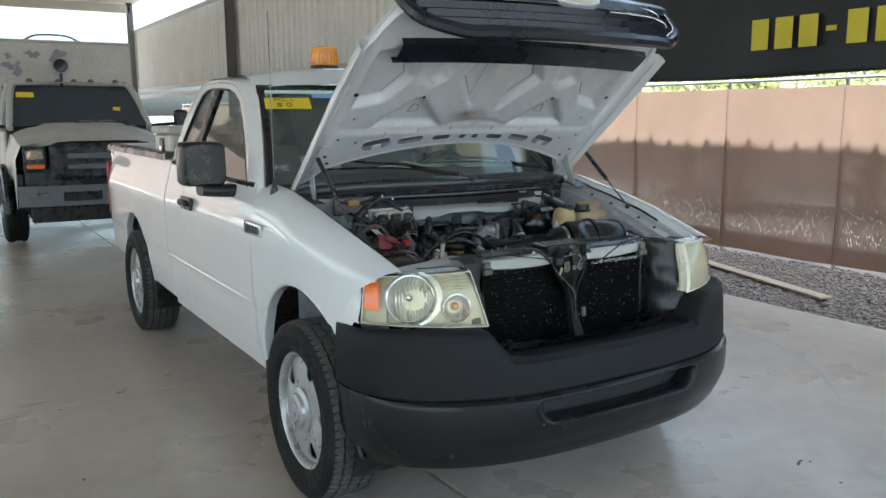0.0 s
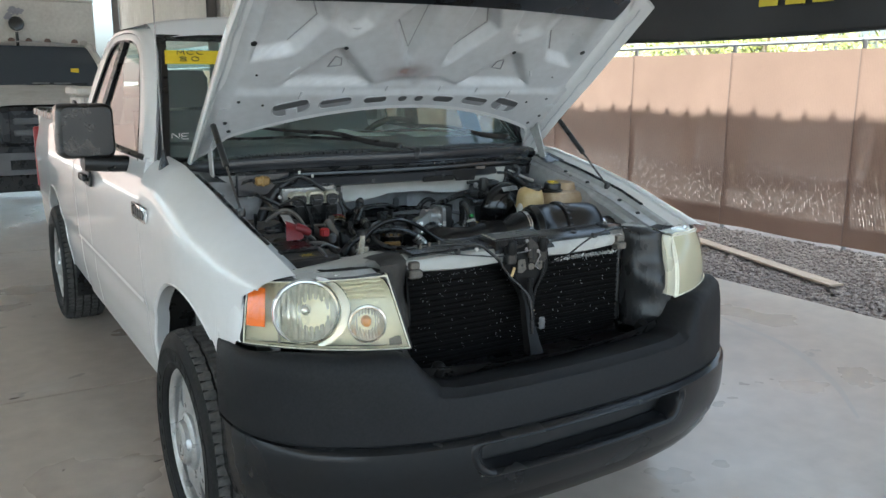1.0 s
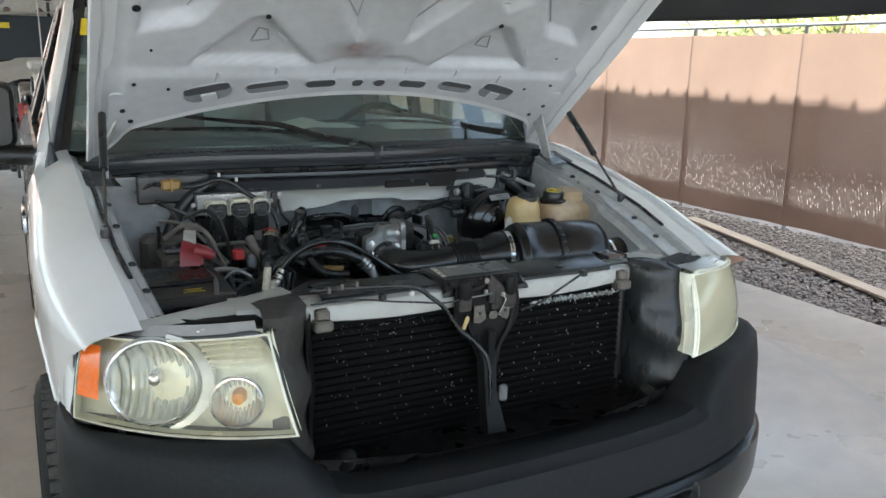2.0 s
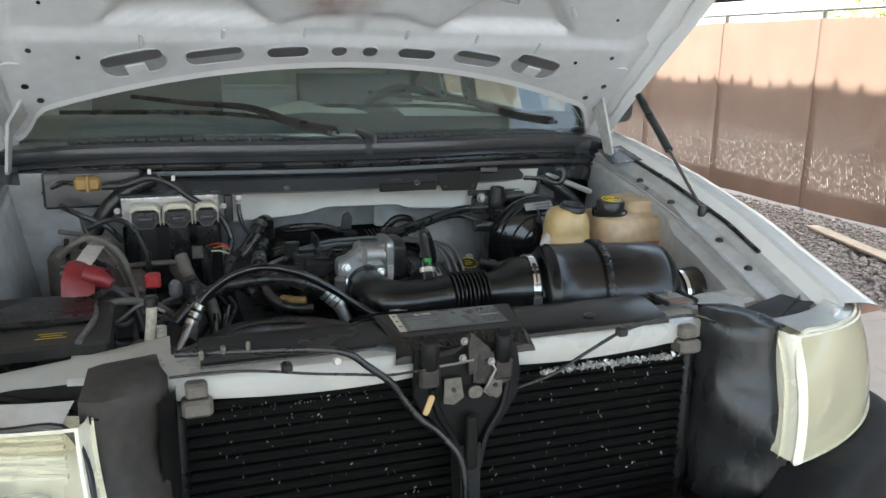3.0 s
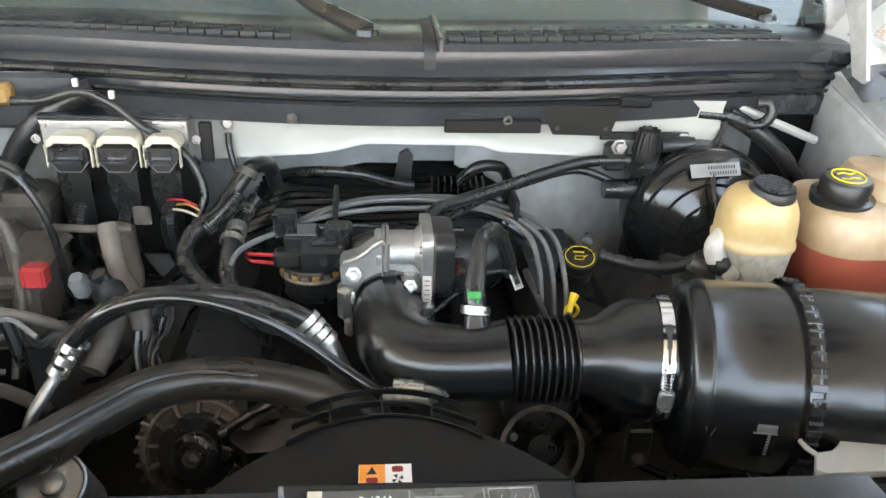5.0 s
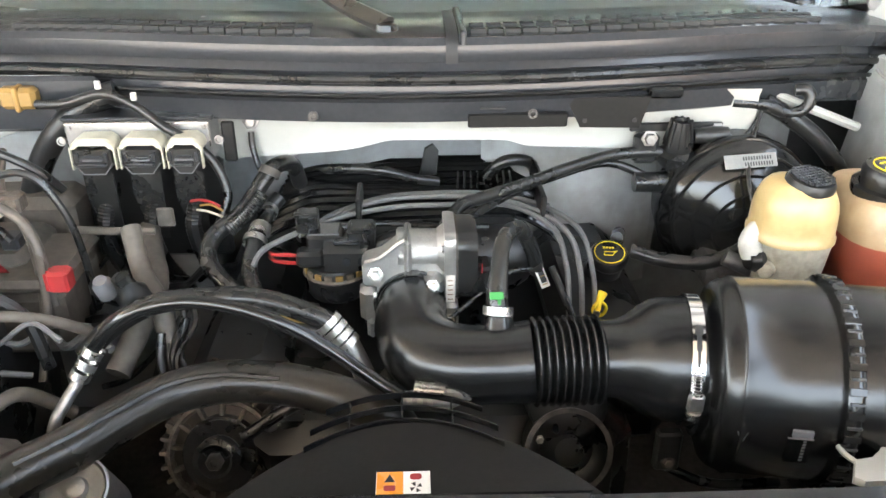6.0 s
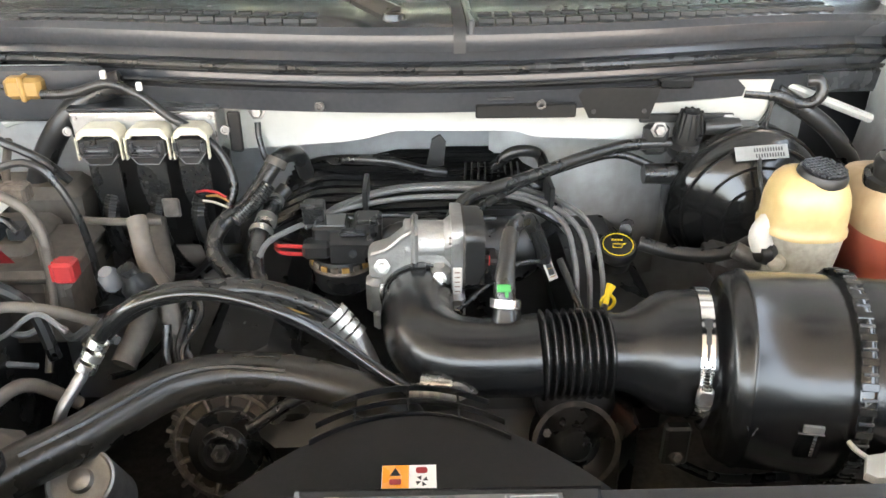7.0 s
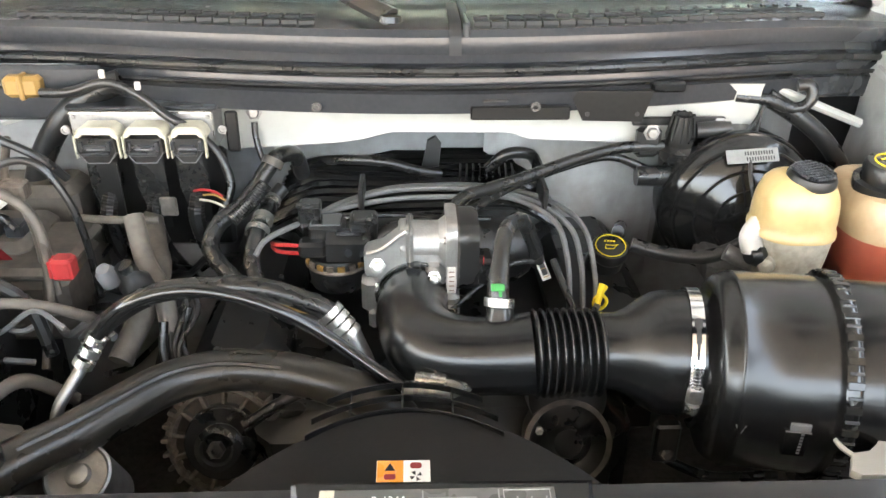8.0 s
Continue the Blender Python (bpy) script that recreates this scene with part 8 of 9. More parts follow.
# radiator support, cover, latch
rows = []
for x in spread_n(-0.60, 0.60, 40):
    c = 0.05 * smoothstep(0.40, 0.60, abs(x))
    lo = 1.042 - 0.012 * math.sin(math.pi * min(1, abs(x) / 0.42)) if abs(x) < 0.42 else 1.04
    rows.append([(x, 0.47 + c, 1.02), (x, 0.465 + c, 1.056), (x, 0.40 + c, 1.057), (x, 0.378 + c, 1.052), (x, 0.372 + c, 1.044), (x, 0.372 + c, lo - 0.022), (x, 0.385 + c, lo - 0.028)])
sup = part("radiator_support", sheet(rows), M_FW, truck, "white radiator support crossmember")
part("side_brace", sheet([[(x, lerp(a, b, t), 1.044 + 0.014 * math.sin(math.pi * t)) for t in (0, 0.15, 0.5, 0.85, 1)] for x, a, b in ((-0.80, 0.395, 0.450), (-0.73, 0.415, 0.480), (-0.65, 0.425, 0.512), (-0.58, 0.430, 0.540), (-0.52, 0.425, 0.570), (-0.455, 0.415, 0.600))]), M_FW, sup)
for s in (-1, 1):
    if s == 1:
        part("side_brace", sheet([[(s * 0.50, 0.42, 1.050), (s * 0.50, 0.49, 1.052)], [(s * 0.58, 0.44, 1.050), (s * 0.58, 0.51, 1.054)], [(s * 0.66, 0.46, 1.046), (s * 0.66, 0.53, 1.054)]]), M_FW, sup)
    part("mount_pad", box(s * 0.424 - 0.022, s * 0.424 + 0.022, 0.348, 0.385, 1.000, 1.026, 0.005), M_PAD, sup, "beige rubber mount block")
    part("pad_stem", box(s * 0.424 - 0.016, s * 0.424 + 0.016, 0.356, 0.38, 1.026, 1.05, 0.004), M_PAD, sup)
M_COVER = mat("smooth_cover_plastic", (0.008, 0.008, 0.0082), 0.24, col2=(0.015, 0.0146, 0.0142), scale=5, fine=130, amount=0.35, bump=0.03, bump_scale=300, rough_var=0.08, spec=0.36)
cov = part("support_cover", sheet([[(x, y + (0.016 if k < 2 and x < -0.13 else 0), z) for x in spread_n(-0.415, 0.395, 24)] for k, (y, z) in enumerate(((0.381, 1.050), (0.383, 1.060), (0.395, 1.0665), (0.462, 1.076), (0.488, 1.074), (0.500, 1.062)))]), M_COVER, truck, "black plastic cover on the radiator support")
part("cover_box", sheet([[(-0.130, 0.492, 1.062), (-0.128, 0.490, 1.080), (0.124, 0.487, 1.080), (0.126, 0.489, 1.062)], [(-0.128, 0.482, 1.084), (-0.124, 0.482, 1.0855), (0.119, 0.478, 1.0855), (0.122, 0.478, 1.084)], [(-0.116, 0.388, 1.064), (-0.104, 0.388, 1.0765), (0.102, 0.384, 1.0765), (0.114, 0.384, 1.063)], [(-0.122, 0.366, 1.048), (-0.112, 0.366, 1.052), (0.106, 0.360, 1.052), (0.116, 0.360, 1.048)], [(-0.124, 0.364, 1.040), (-0.115, 0.364, 1.040), (0.108, 0.358, 1.040), (0.118, 0.358, 1.040)]]), M_COVER, cov, smooth=25)
lm = Matrix.Translation((-0.003, 0.438, 1.0822)) @ pose(0, 0, 0, 5.6, 0, 0)
lab = part("label", box(-0.088, 0.092, -0.033, 0.036, 0, 0.001, 0.0003).moved(lm), M_LABEL, cov, "grey refrigerant label")
part("label_side", box(-0.100, -0.088, -0.033, 0.036, 0.0, 0.0012, 0.0002).moved(lm), M_CLIPCREAM, lab)
for k in range(13):
    w = (0.05, 0.062, 0.045, 0.06, 0.055, 0.062, 0.04)[k % 7]
    if k != 2:
        part("print_line", box(-0.08, -0.08 + w, 0.0135 - 0.0034 * k, 0.0148 - 0.0034 * k, 0.0011, 0.0014, 0.0001).moved(lm), M_PRINT, lab)
    part("print_line", box(-0.012, -0.012 + w * 0.8, 0.0255 - 0.0042 * k, 0.0268 - 0.0042 * k, 0.0011, 0.0014, 0.0001).moved(lm), M_PRINT, lab)
for k in range(3):
    part("side_print", box(-0.097, -0.091, 0.024 - 0.02 * k, 0.028 - 0.02 * k, 0.0012, 0.0015, 0.0001).moved(lm), M_INK, lab)
for x in (-0.016, 0.046):
    part("print_rule", box(x - 0.0006, x + 0.0006, -0.031, 0.034, 0.0011, 0.0014, 0.0001).moved(lm), M_PRINT, lab)
for a, b, c, d in ((0.05, 0.088, 0.003, 0.033), (0.05, 0.088, -0.030, -0.001)):
    part("print_frame", tube([lm @ Vector(p) for p in ((a, c, 0.0013), (b, c, 0.0013), (b, d, 0.0013), (a, d, 0.0013), (a, c, 0.0013))], 0.0006, 4, 1, raw=True), M_PRINT, lab)
    for k in range(5):
        part("print_drawing", tube([lm @ Vector((a + 0.006 + 0.006 * k, c + 0.006 + 0.003 * (k % 3), 0.0013)), lm @ Vector((a + 0.011 + 0.006 * k, d - 0.007 - 0.004 * (k % 2), 0.0013))], 0.0007, 4, 1), M_PRINT, lab)
font = bpy.data.curves.new("gas_code", "FONT")
font.body, font.size, font.extrude = "R-134A", 0.0095, 0.0001
txt = new("gas_code", font)
txt.data.materials.append(M_PAPER)
txt.matrix_basis = lm @ pose(-0.058, 0.022, 0.0013)
bpy.context.view_layer.update()
me = bpy.data.meshes.new_from_object(txt.evaluated_get(bpy.context.evaluated_depsgraph_get()))
bpy.data.objects.remove(txt)
code = new("printed_code", me)
code.parent, code.matrix_basis = lab, lm @ pose(-0.058, 0.022, 0.0013)
for x, y in ((-0.255, 0.424), (0.249, 0.414)):
    part("push_pin", lathe([(0.010, 0), (0.010, 0.003), (0.004, 0.005)], 14, pose(x, y, 1.070)), M_BLACK, cov)
part("corner_plate", box(0.427, 0.483, 0.440, 0.490, 1.068, 1.072, 0.002), M_STEEL, sup)
part("corner_tab", box(0.430, 0.480, 0.425, 0.452, 1.0715, 1.074, 0.001), M_SEAM, sup)
bolt((0.455, 0.475, 1.071), (0, 0, 1), 0.008, sup)
for x in (0.423, 0.487):
    part("corner_strap", box(x - 0.004, x + 0.004, 0.425, 0.495, 1.066, 1.077, 0.003), M_BLACK, sup)

M_LATCH = mat("dusty_dark_steel", (0.030, 0.028, 0.026), 0.45, 0.5, col2=(0.085, 0.076, 0.064), scale=20, fine=110, amount=0.35, bump=0.1)
LP = lambda y: Matrix.Translation((0, y, 0)) @ Matrix(((1, 0, 0, 0), (0, 0, -1, 0), (0, 1, 0, 0), (0, 0, 0, 1)))
latch = part("hood_latch", slab([(-0.094, 1.066), (-0.099, 0.991), (-0.088, 0.968), (-0.066, 0.945), (-0.044, 0.913), (-0.03, 0.88), (0.022, 0.88), (0.039, 0.906), (0.064, 0.939), (0.084, 0.974), (0.087, 1.014), (0.078, 1.066)], LP(0.356), 0.008, 0.02), M_SHROUD, truck, "dusty black hood latch on its post")
part("rib", tube([(-0.068, 0.345, 1.0), (-0.055, 0.343, 0.955), (-0.03, 0.34, 0.91), (-0.02, 0.336, 0.86)], 0.006, 6, 5), M_SHROUD, latch)
part("rib", tube([(0.062, 0.345, 1.0), (0.052, 0.343, 0.955), (0.025, 0.34, 0.91), (0.012, 0.336, 0.86)], 0.006, 6, 5), M_SHROUD, latch)
part("post", sheet([[(-0.034, 0.352, 0.90), (-0.024, 0.335, 0.90), (0.014, 0.335, 0.90), (0.024, 0.352, 0.90)], [(-0.036, 0.33, 0.80), (-0.028, 0.31, 0.80), (0.004, 0.31, 0.80), (0.01, 0.33, 0.80)], [(-0.045, 0.30, 0.71), (-0.04, 0.27, 0.71), (0.012, 0.27, 0.71), (0.018, 0.30, 0.71)]]), M_SHROUD, latch)
part("release_stem", box(-0.016, 0.004, 0.322, 0.334, 0.86, 0.955, 0.003), M_SHROUD, latch)
part("plate", slab([(0.0, 1.056), (0.062, 1.052), (0.066, 1.003), (0.049, 0.995), (0.0, 1.005)], LP(0.344), 0.004), M_LATCH, latch)
part("hook", slab([(-0.009, 1.093), (-0.002, 1.088), (0.024, 1.064), (0.030, 1.050), (0.008, 1.044), (0.003, 1.022), (-0.011, 1.023), (-0.013, 1.07)], LP(0.338), 0.006, 0.03), M_LATCH, latch)
part("hook_slot", slab([(0.005, 1.056), (0.009, 1.056), (0.011, 1.015), (0.004, 1.012)], LP(0.333), 0.002), M_INK, latch)
part("foot", slab([(-0.050, 1.018), (-0.023, 1.018), (-0.017, 0.984), (-0.034, 0.973), (-0.051, 0.977)], LP(0.340), 0.004), M_PAD, latch, "dusty bright foot plate")
part("foot", slab([(0.028, 1.012), (0.049, 1.010), (0.049, 0.982), (0.041, 0.974), (0.018, 0.988)], LP(0.340), 0.004), M_PAD, latch)
for x, z in ((-0.035, 0.998), (0.036, 0.998)):
    part("foot_hole", lathe([(0.0035, 0.0), (0.0035, 0.0025)], 12, axis((x, 0.3362, z), (0, -1, 0.1))), M_INK, latch)
part("cam", slab(rounded(0.024, 0.020, 0.009), LP(0.337) @ Matrix.Translation((0.002, 0.991, 0)), 0.004), M_PAD, latch)
for x, z in ((-0.036, 1.0), (0.037, 0.999), (0.056, 1.015), (-0.006, 1.075)):
    part("bolt_hole", lathe([(0.0036, 0), (0.0036, 0.0015)], 12, axis((x, 0.3345, z), (0, -1, 0))), M_INK, latch)
for x, z in ((0.027, 1.041), (-0.022, 1.052), (-0.02, 1.08)):
    bolt((x, 0.333, z), (0, -1, 0.1), 0.0045, latch)
part("lever", tube([(-0.062, 0.333, 1.043), (-0.03, 0.331, 1.045), (-0.004, 0.331, 1.048)], 0.0022, 6, 4), M_ALU, latch)
part("spring", tube([(0.027, 0.331, 1.040), (0.034, 0.329, 1.028), (0.024, 0.329, 1.010), (0.014, 0.33, 0.993), (0.03, 0.333, 0.981)], 0.0018, 6, 1), M_ALU, latch)
part("link", sheet([[(-0.06, 0.337, 1.056), (-0.06, 0.333, 1.066)], [(-0.035, 0.335, 1.06), (-0.03, 0.331, 1.072)], [(-0.014, 0.335, 1.075), (-0.012, 0.331, 1.085)]]), M_LATCH, latch)
for x in (-0.075, 0.050):
    part("bumper_stop", lathe([(0.013, -0.03), (0.0145, -0.02), (0.0145, 0.012), (0.011, 0.017), (0.0, 0.018)], 16, axis((x, 0.338, 1.068), (0, -0.12, 1))), M_SHROUD, latch)
    part("stop_bracket", box(x - 0.017, x + 0.017, 0.332, 0.352, 1.006, 1.042, 0.004), M_LATCH, latch)
part("pull_tab", slab(rounded(0.010, 0.034, 0.0045), LP(0.325) @ Matrix.Translation((-0.081, 0.984, 0)) @ pose(0, 0, 0, 0, 0, -22), 0.003), M_TRANSLUCENT, latch, "cream plastic release tab")
cab = hose("release_cable", [(-0.46, 0.34, 1.072), (-0.40, 0.325, 1.078), (-0.34, 0.32, 1.075), (-0.27, 0.318, 1.063), (-0.205, 0.322, 1.052), (-0.143, 0.328, 1.041), (-0.10, 0.332, 1.040), (-0.06, 0.333, 1.043)], 0.0022, M_RUBBER, "hood release cable")
part("cable_clip", box(-0.308, -0.292, 0.308, 0.324, 1.07, 1.085, 0.003), M_BLACK, cab)
hr = hose("sensor_wire", [(0.06, 0.30, 1.005), (0.12, 0.30, 1.02), (0.18, 0.305, 1.046), (0.253, 0.313, 1.074), (0.33, 0.318, 1.086), (0.40, 0.325, 1.084), (0.46, 0.34, 1.06)], 0.0030, M_RUBBER, "black sensor wire")
part("wire_clip", box(0.244, 0.262, 0.305, 0.322, 1.066, 1.082, 0.003), M_BLACK, hr)
cab2 = hose("wiring_loom", [(-0.45, 0.37, 1.095), (-0.36, 0.345, 1.098), (-0.26, 0.33, 1.095), (-0.21, 0.322, 1.086), (-0.178, 0.318, 1.062), (-0.145, 0.316, 1.034), (-0.124, 0.315, 1.003), (-0.10, 0.312, 0.970), (-0.066, 0.306, 0.940), (-0.035, 0.29, 0.89), (-0.03, 0.28, 0.78)], 0.0056, M_RUBBER, "black front wiring loom")
for x, z in ((-0.385, 1.105), (-0.35, 1.107), (-0.415, 1.10)):
    part("loom_clip", box(x - 0.0035, x + 0.0035, 0.338, 0.346, z - 0.008, z + 0.006, 0.002), M_PAD, cab2)
part("white_plug", lathe([(0.0065, 0), (0.0065, 0.006), (0.005, 0.008)], 12, axis((-0.225, 0.325, 1.075), (0, -1, 0.2))), M_OFFWHITE, cab2)
part("grey_plug", box(-0.02, 0.0, 0.25, 0.265, 0.80, 0.84, 0.004), M_GREYTRIM, cab2)

# condenser: fins on flat tubes between two headers
cond = part("condenser", box(-0.45, 0.45, 0.395, 0.42, 0.68, 1.02, 0.003), M_FIN, truck, "black air-conditioning condenser with bent fins")
tube_geo = box(-0.44, 0.44, 0.384, 0.397, -0.004, 0.004, 0.002)
ob = None
for k in range(17):
    z = 0.70 + 0.019 * k
    if ob is None:
        ob = part("flat_tube", tube_geo, M_TUBE, cond)
    else:
        ob = new("flat_tube", ob.data)
        ob.parent = cond
    ob.matrix_basis = Matrix.Translation((0, 0, z))
rng = random.Random(5)
bent = Geo()
for k in range(1180):
    if k < 970:
        x, z = (rng.uniform(0.14, 0.41) if k < 900 else rng.uniform(-0.40, 0.12)), 0.990 + rng.gauss(0, 0.003 if k < 900 else 0.008)
        w, h = rng.uniform(0.0002, 0.0007), rng.uniform(0.0004, 0.0026 if k < 900 else 0.0018)
        if k % 12 == 0 and k < 900:
            x, w, h = rng.choice((0.18, 0.27, 0.33, 0.40)) + rng.gauss(0, 0.018), rng.uniform(0.001, 0.003), rng.uniform(0.002, 0.0052)
    else:
        x, z = rng.uniform(-0.42, 0.42), rng.uniform(0.72, 0.98)
        w, h = rng.uniform(0.0002, 0.0006), rng.uniform(0.0005, 0.0034)
    bent.join(box(-w, w, -0.0015, 0.0015, -h, h, 0.0004).moved(pose(x, 0.380 + rng.uniform(-0.004, 0.003), z, rng.uniform(-50, 50), rng.uniform(-60, 60), 0)))
tagged(part("bent_fin_edge", bent, M_BARE, cond, "bright bent fin edges"), "bright bent fin edges", kind="stuff")
for s in (-1, 1):
    part("header", lathe([(0.016, 0.67), (0.016, 1.03)], 12, Matrix.Translation((s * 0.455, 0.405, 0))), M_BLACK, cond)
part("radiator", box(-0.46, 0.46, 0.44, 0.49, 0.66, 1.03, 0.006), M_BLACK, truck, "black radiator core")

# side ducts of blow-moulded plastic
for s in (1, -1):
    turn = (lambda g: g) if s == 1 else (lambda g: g.flipped())
    rows = []
    low = 0.0 if s == 1 else 0.010
    for k in range(13):
        z = lerp(0.715, 1.068 - low, k / 12)
        w = 0.012 * math.sin(z * 40) * (0.3 if k > 9 else 1)
        rows.append([(-0.47 + w * 0.4, 0.40, z), (-0.462, 0.355 - 0.01 * math.sin(z * 23), z), (-0.478 - w, 0.325 - 0.02 * smoothstep(1.0, 0.8, z), z), (-0.51 - w, 0.305 - 0.05 * smoothstep(1.05, 0.8, z), z), (-0.545, 0.29 - 0.07 * smoothstep(1.05, 0.8, z), z), (-0.575, 0.30 - 0.06 * smoothstep(1.05, 0.8, z), z)])
    rows.append([(x, y, z - low) for x, y, z in ((-0.475, 0.41, 1.083), (-0.475, 0.37, 1.085), (-0.49, 0.345, 1.085), (-0.515, 0.33, 1.083), (-0.545, 0.33, 1.081), (-0.57, 0.34, 1.075))])
    rows.append([(x, y, z - low) for x, y, z in ((-0.48, 0.44, 1.073), (-0.49, 0.43, 1.075), (-0.51, 0.425, 1.075), (-0.53, 0.42, 1.075), (-0.55, 0.42, 1.073), (-0.57, 0.42, 1.068))])
    if s == 1:
        part("duct_flap", sheet([[(-0.452, 0.375, z), (-0.455, 0.345 - 0.01 * math.sin(z * 23), z), (-0.478, 0.318 - 0.02 * smoothstep(1.0, 0.8, z), z)] for z in spread_n(0.72, 1.045, 8)]), M_SHROUD, truck)
    part("side_duct", turn(sheet(rows)), M_DUSTDUCT if s == 1 else M_DUCT, truck, "wrinkled black plastic side duct", smooth=60)
    part("lamp_bracket", turn(sheet([[(-0.56, 0.29, z), (-0.60, 0.34, z), (-0.86, 0.53, z)] for z in (0.83, 0.95, 1.05)])), M_BLACK, truck)
    part("lamp_shelf", turn(sheet([[(-0.55, 0.285, 1.045), (-0.88, 0.51, 1.03)], [(-0.56, 0.35, 1.050), (-0.82, 0.46, 1.040)], [(-0.56, 0.42, 1.042), (-0.80, 0.52, 1.040)]])), M_SHROUD, truck)
part("lower_tray", sheet([[(x, 0.13 + 0.1 * (x / 0.5) ** 2, 0.765), (x, 0.25, 0.70), (x, 0.45, 0.68)] for x in spread_n(-0.56, 0.56, 10)]), M_BLACK, truck)
for x in (-0.42, 0.42):
    part("bumper_stud", lathe([(0.022, 0), (0.02, 0.03), (0.012, 0.036)], 14, axis((x, 0.24, 0.735), (0, -0.5, 1))), M_SHROUD, truck)

# small dark hoses and wires that fill the passenger side
rng = random.Random(11)
CLUTTER = [([(-0.62, 1.12, 1.16), (-0.60, 1.05, 1.12), (-0.55, 1.0, 1.09), (-0.52, 0.95, 1.05), (-0.505, 0.90, 0.99)], 0.006), ([(-0.66, 1.0, 1.10), (-0.60, 0.98, 1.14), (-0.54, 0.98, 1.10), (-0.51, 0.94, 1.0)], 0.007),
           ([(-0.53, 1.08, 1.05), (-0.46, 1.05, 1.06), (-0.40, 1.06, 1.055)], 0.006), ([(-0.42, 1.02, 1.08), (-0.40, 0.98, 1.03), (-0.37, 0.94, 1.0), (-0.35, 0.90, 0.93)], 0.014),
           ([(-0.60, 0.84, 1.03), (-0.54, 0.86, 1.035), (-0.48, 0.87, 1.02), (-0.44, 0.90, 0.98)], 0.0075), ([(-0.55, 0.70, 0.95), (-0.52, 0.76, 0.97), (-0.50, 0.80, 0.96), (-0.47, 0.84, 0.9)], 0.009),
           ([(-0.36, 0.90, 0.98), (-0.36, 0.88, 0.94), (-0.34, 0.86, 0.9), (-0.31, 0.85, 0.88)], 0.006), ([(-0.33, 0.92, 0.99), (-0.34, 0.90, 0.94), (-0.31, 0.87, 0.9)], 0.005),
           ([(0.10, 0.88, 0.99), (0.14, 0.90, 0.96), (0.20, 0.93, 0.93)], 0.008), ([(0.02, 0.90, 0.99), (0.10, 0.95, 1.03), (0.15, 0.97, 1.03)], 0.004), ([(0.17, 0.97, 1.03), (0.19, 0.92, 0.99), (0.21, 0.88, 0.95)], 0.005),
           ([(0.26, 0.72, 0.90), (0.33, 0.71, 0.87), (0.42, 0.72, 0.86)], 0.006), ([(-0.24, 0.78, 0.9), (-0.18, 0.80, 0.93), (-0.10, 0.82, 0.95)], 0.008), ([(-0.22, 1.26, 1.06), (-0.16, 1.22, 1.085), (-0.08, 1.2, 1.09), (-0.02, 1.21, 1.07), (0.02, 1.22, 1.06)], 0.008),
           ([(0.10, 1.24, 1.06), (0.13, 1.23, 1.09), (0.17, 1.24, 1.085), (0.19, 1.26, 1.05)], 0.010), ([(0.30, 1.12, 1.0), (0.32, 1.18, 0.98), (0.34, 1.25, 0.93)], 0.010)]
for pts, r in CLUTTER:
    hose("engine_hose" if r > 0.0075 else "engine_wire", pts, r, M_HAZEDUST if pts[0][0] < -0.38 else M_RUBBER)
part("bracket", box(-0.395, -0.37, 1.06, 1.066, 1.06, 1.09, 0.003), M_GRIME, truck)
part("sensor", lathe([(0.022, 0), (0.022, 0.03), (0.014, 0.04), (0.012, 0.06)], 14, axis((-0.39, 0.93, 1.0), (-0.3, -0.2, 1))), M_BLACK, truck)
part("sensor", lathe([(0.014, 0), (0.014, 0.02), (0.009, 0.03)], 12, axis((-0.435, 0.94, 1.02), (-0.1, -0.5, 1))), M_GREYTRIM, truck)
part("washer_tank", box(-0.62, -0.46, 0.58, 0.74, 0.75, 0.97, 0.03), M_HAZEDUST, truck)
part("coolant_tray", box(0.40, 0.64, 0.55, 0.70, 0.80, 0.86, 0.02), M_APRON, truck)

# dark boxes and loom along the passenger side
part("drain_hose", tube([(-0.47, 1.20, 1.222), (-0.495, 1.195, 1.214), (-0.537, 1.19, 1.191), (-0.576, 1.185, 1.151), (-0.608, 1.18, 1.098), (-0.63, 1.175, 1.04)], 0.019, 14, 6), M_BLACK, truck)
part("cable_loop", tube([(-0.60, 1.02, 1.150), (-0.572, 1.0, 1.167), (-0.542, 1.0, 1.171), (-0.516, 1.0, 1.154), (-0.493, 1.0, 1.104), (-0.483, 1.0, 1.043), (-0.48, 1.0, 0.96)], 0.0055, 8, 8), M_BLACK, truck)
part("conduit", tube([(-0.66, 1.12, 1.185), (-0.621, 1.1, 1.166), (-0.596, 1.1, 1.153), (-0.565, 1.1, 1.134), (-0.54, 1.11, 1.10)], 0.0065, 8, 6), M_BLACK, truck)
trough = part("harness_trough", box(-0.70, -0.545, 1.13, 1.225, 0.88, 1.075, 0.015), M_HAZEDUST, truck)
part("rib", box(-0.66, -0.65, 1.122, 1.132, 0.9, 1.11, 0.002), M_BLACK, trough)
relay = part("relay_box", box(-0.67, -0.56, 0.98, 1.11, 0.95, 1.055, 0.012), M_HAZEDUST, truck, "black relay box")
for k in range(3):
    part("relay", box(-0.66 + 0.033 * k, -0.635 + 0.033 * k, 1.0, 1.03, 1.055, 1.075, 0.003), M_DARKPLASTIC, relay)
rng = random.Random(3)
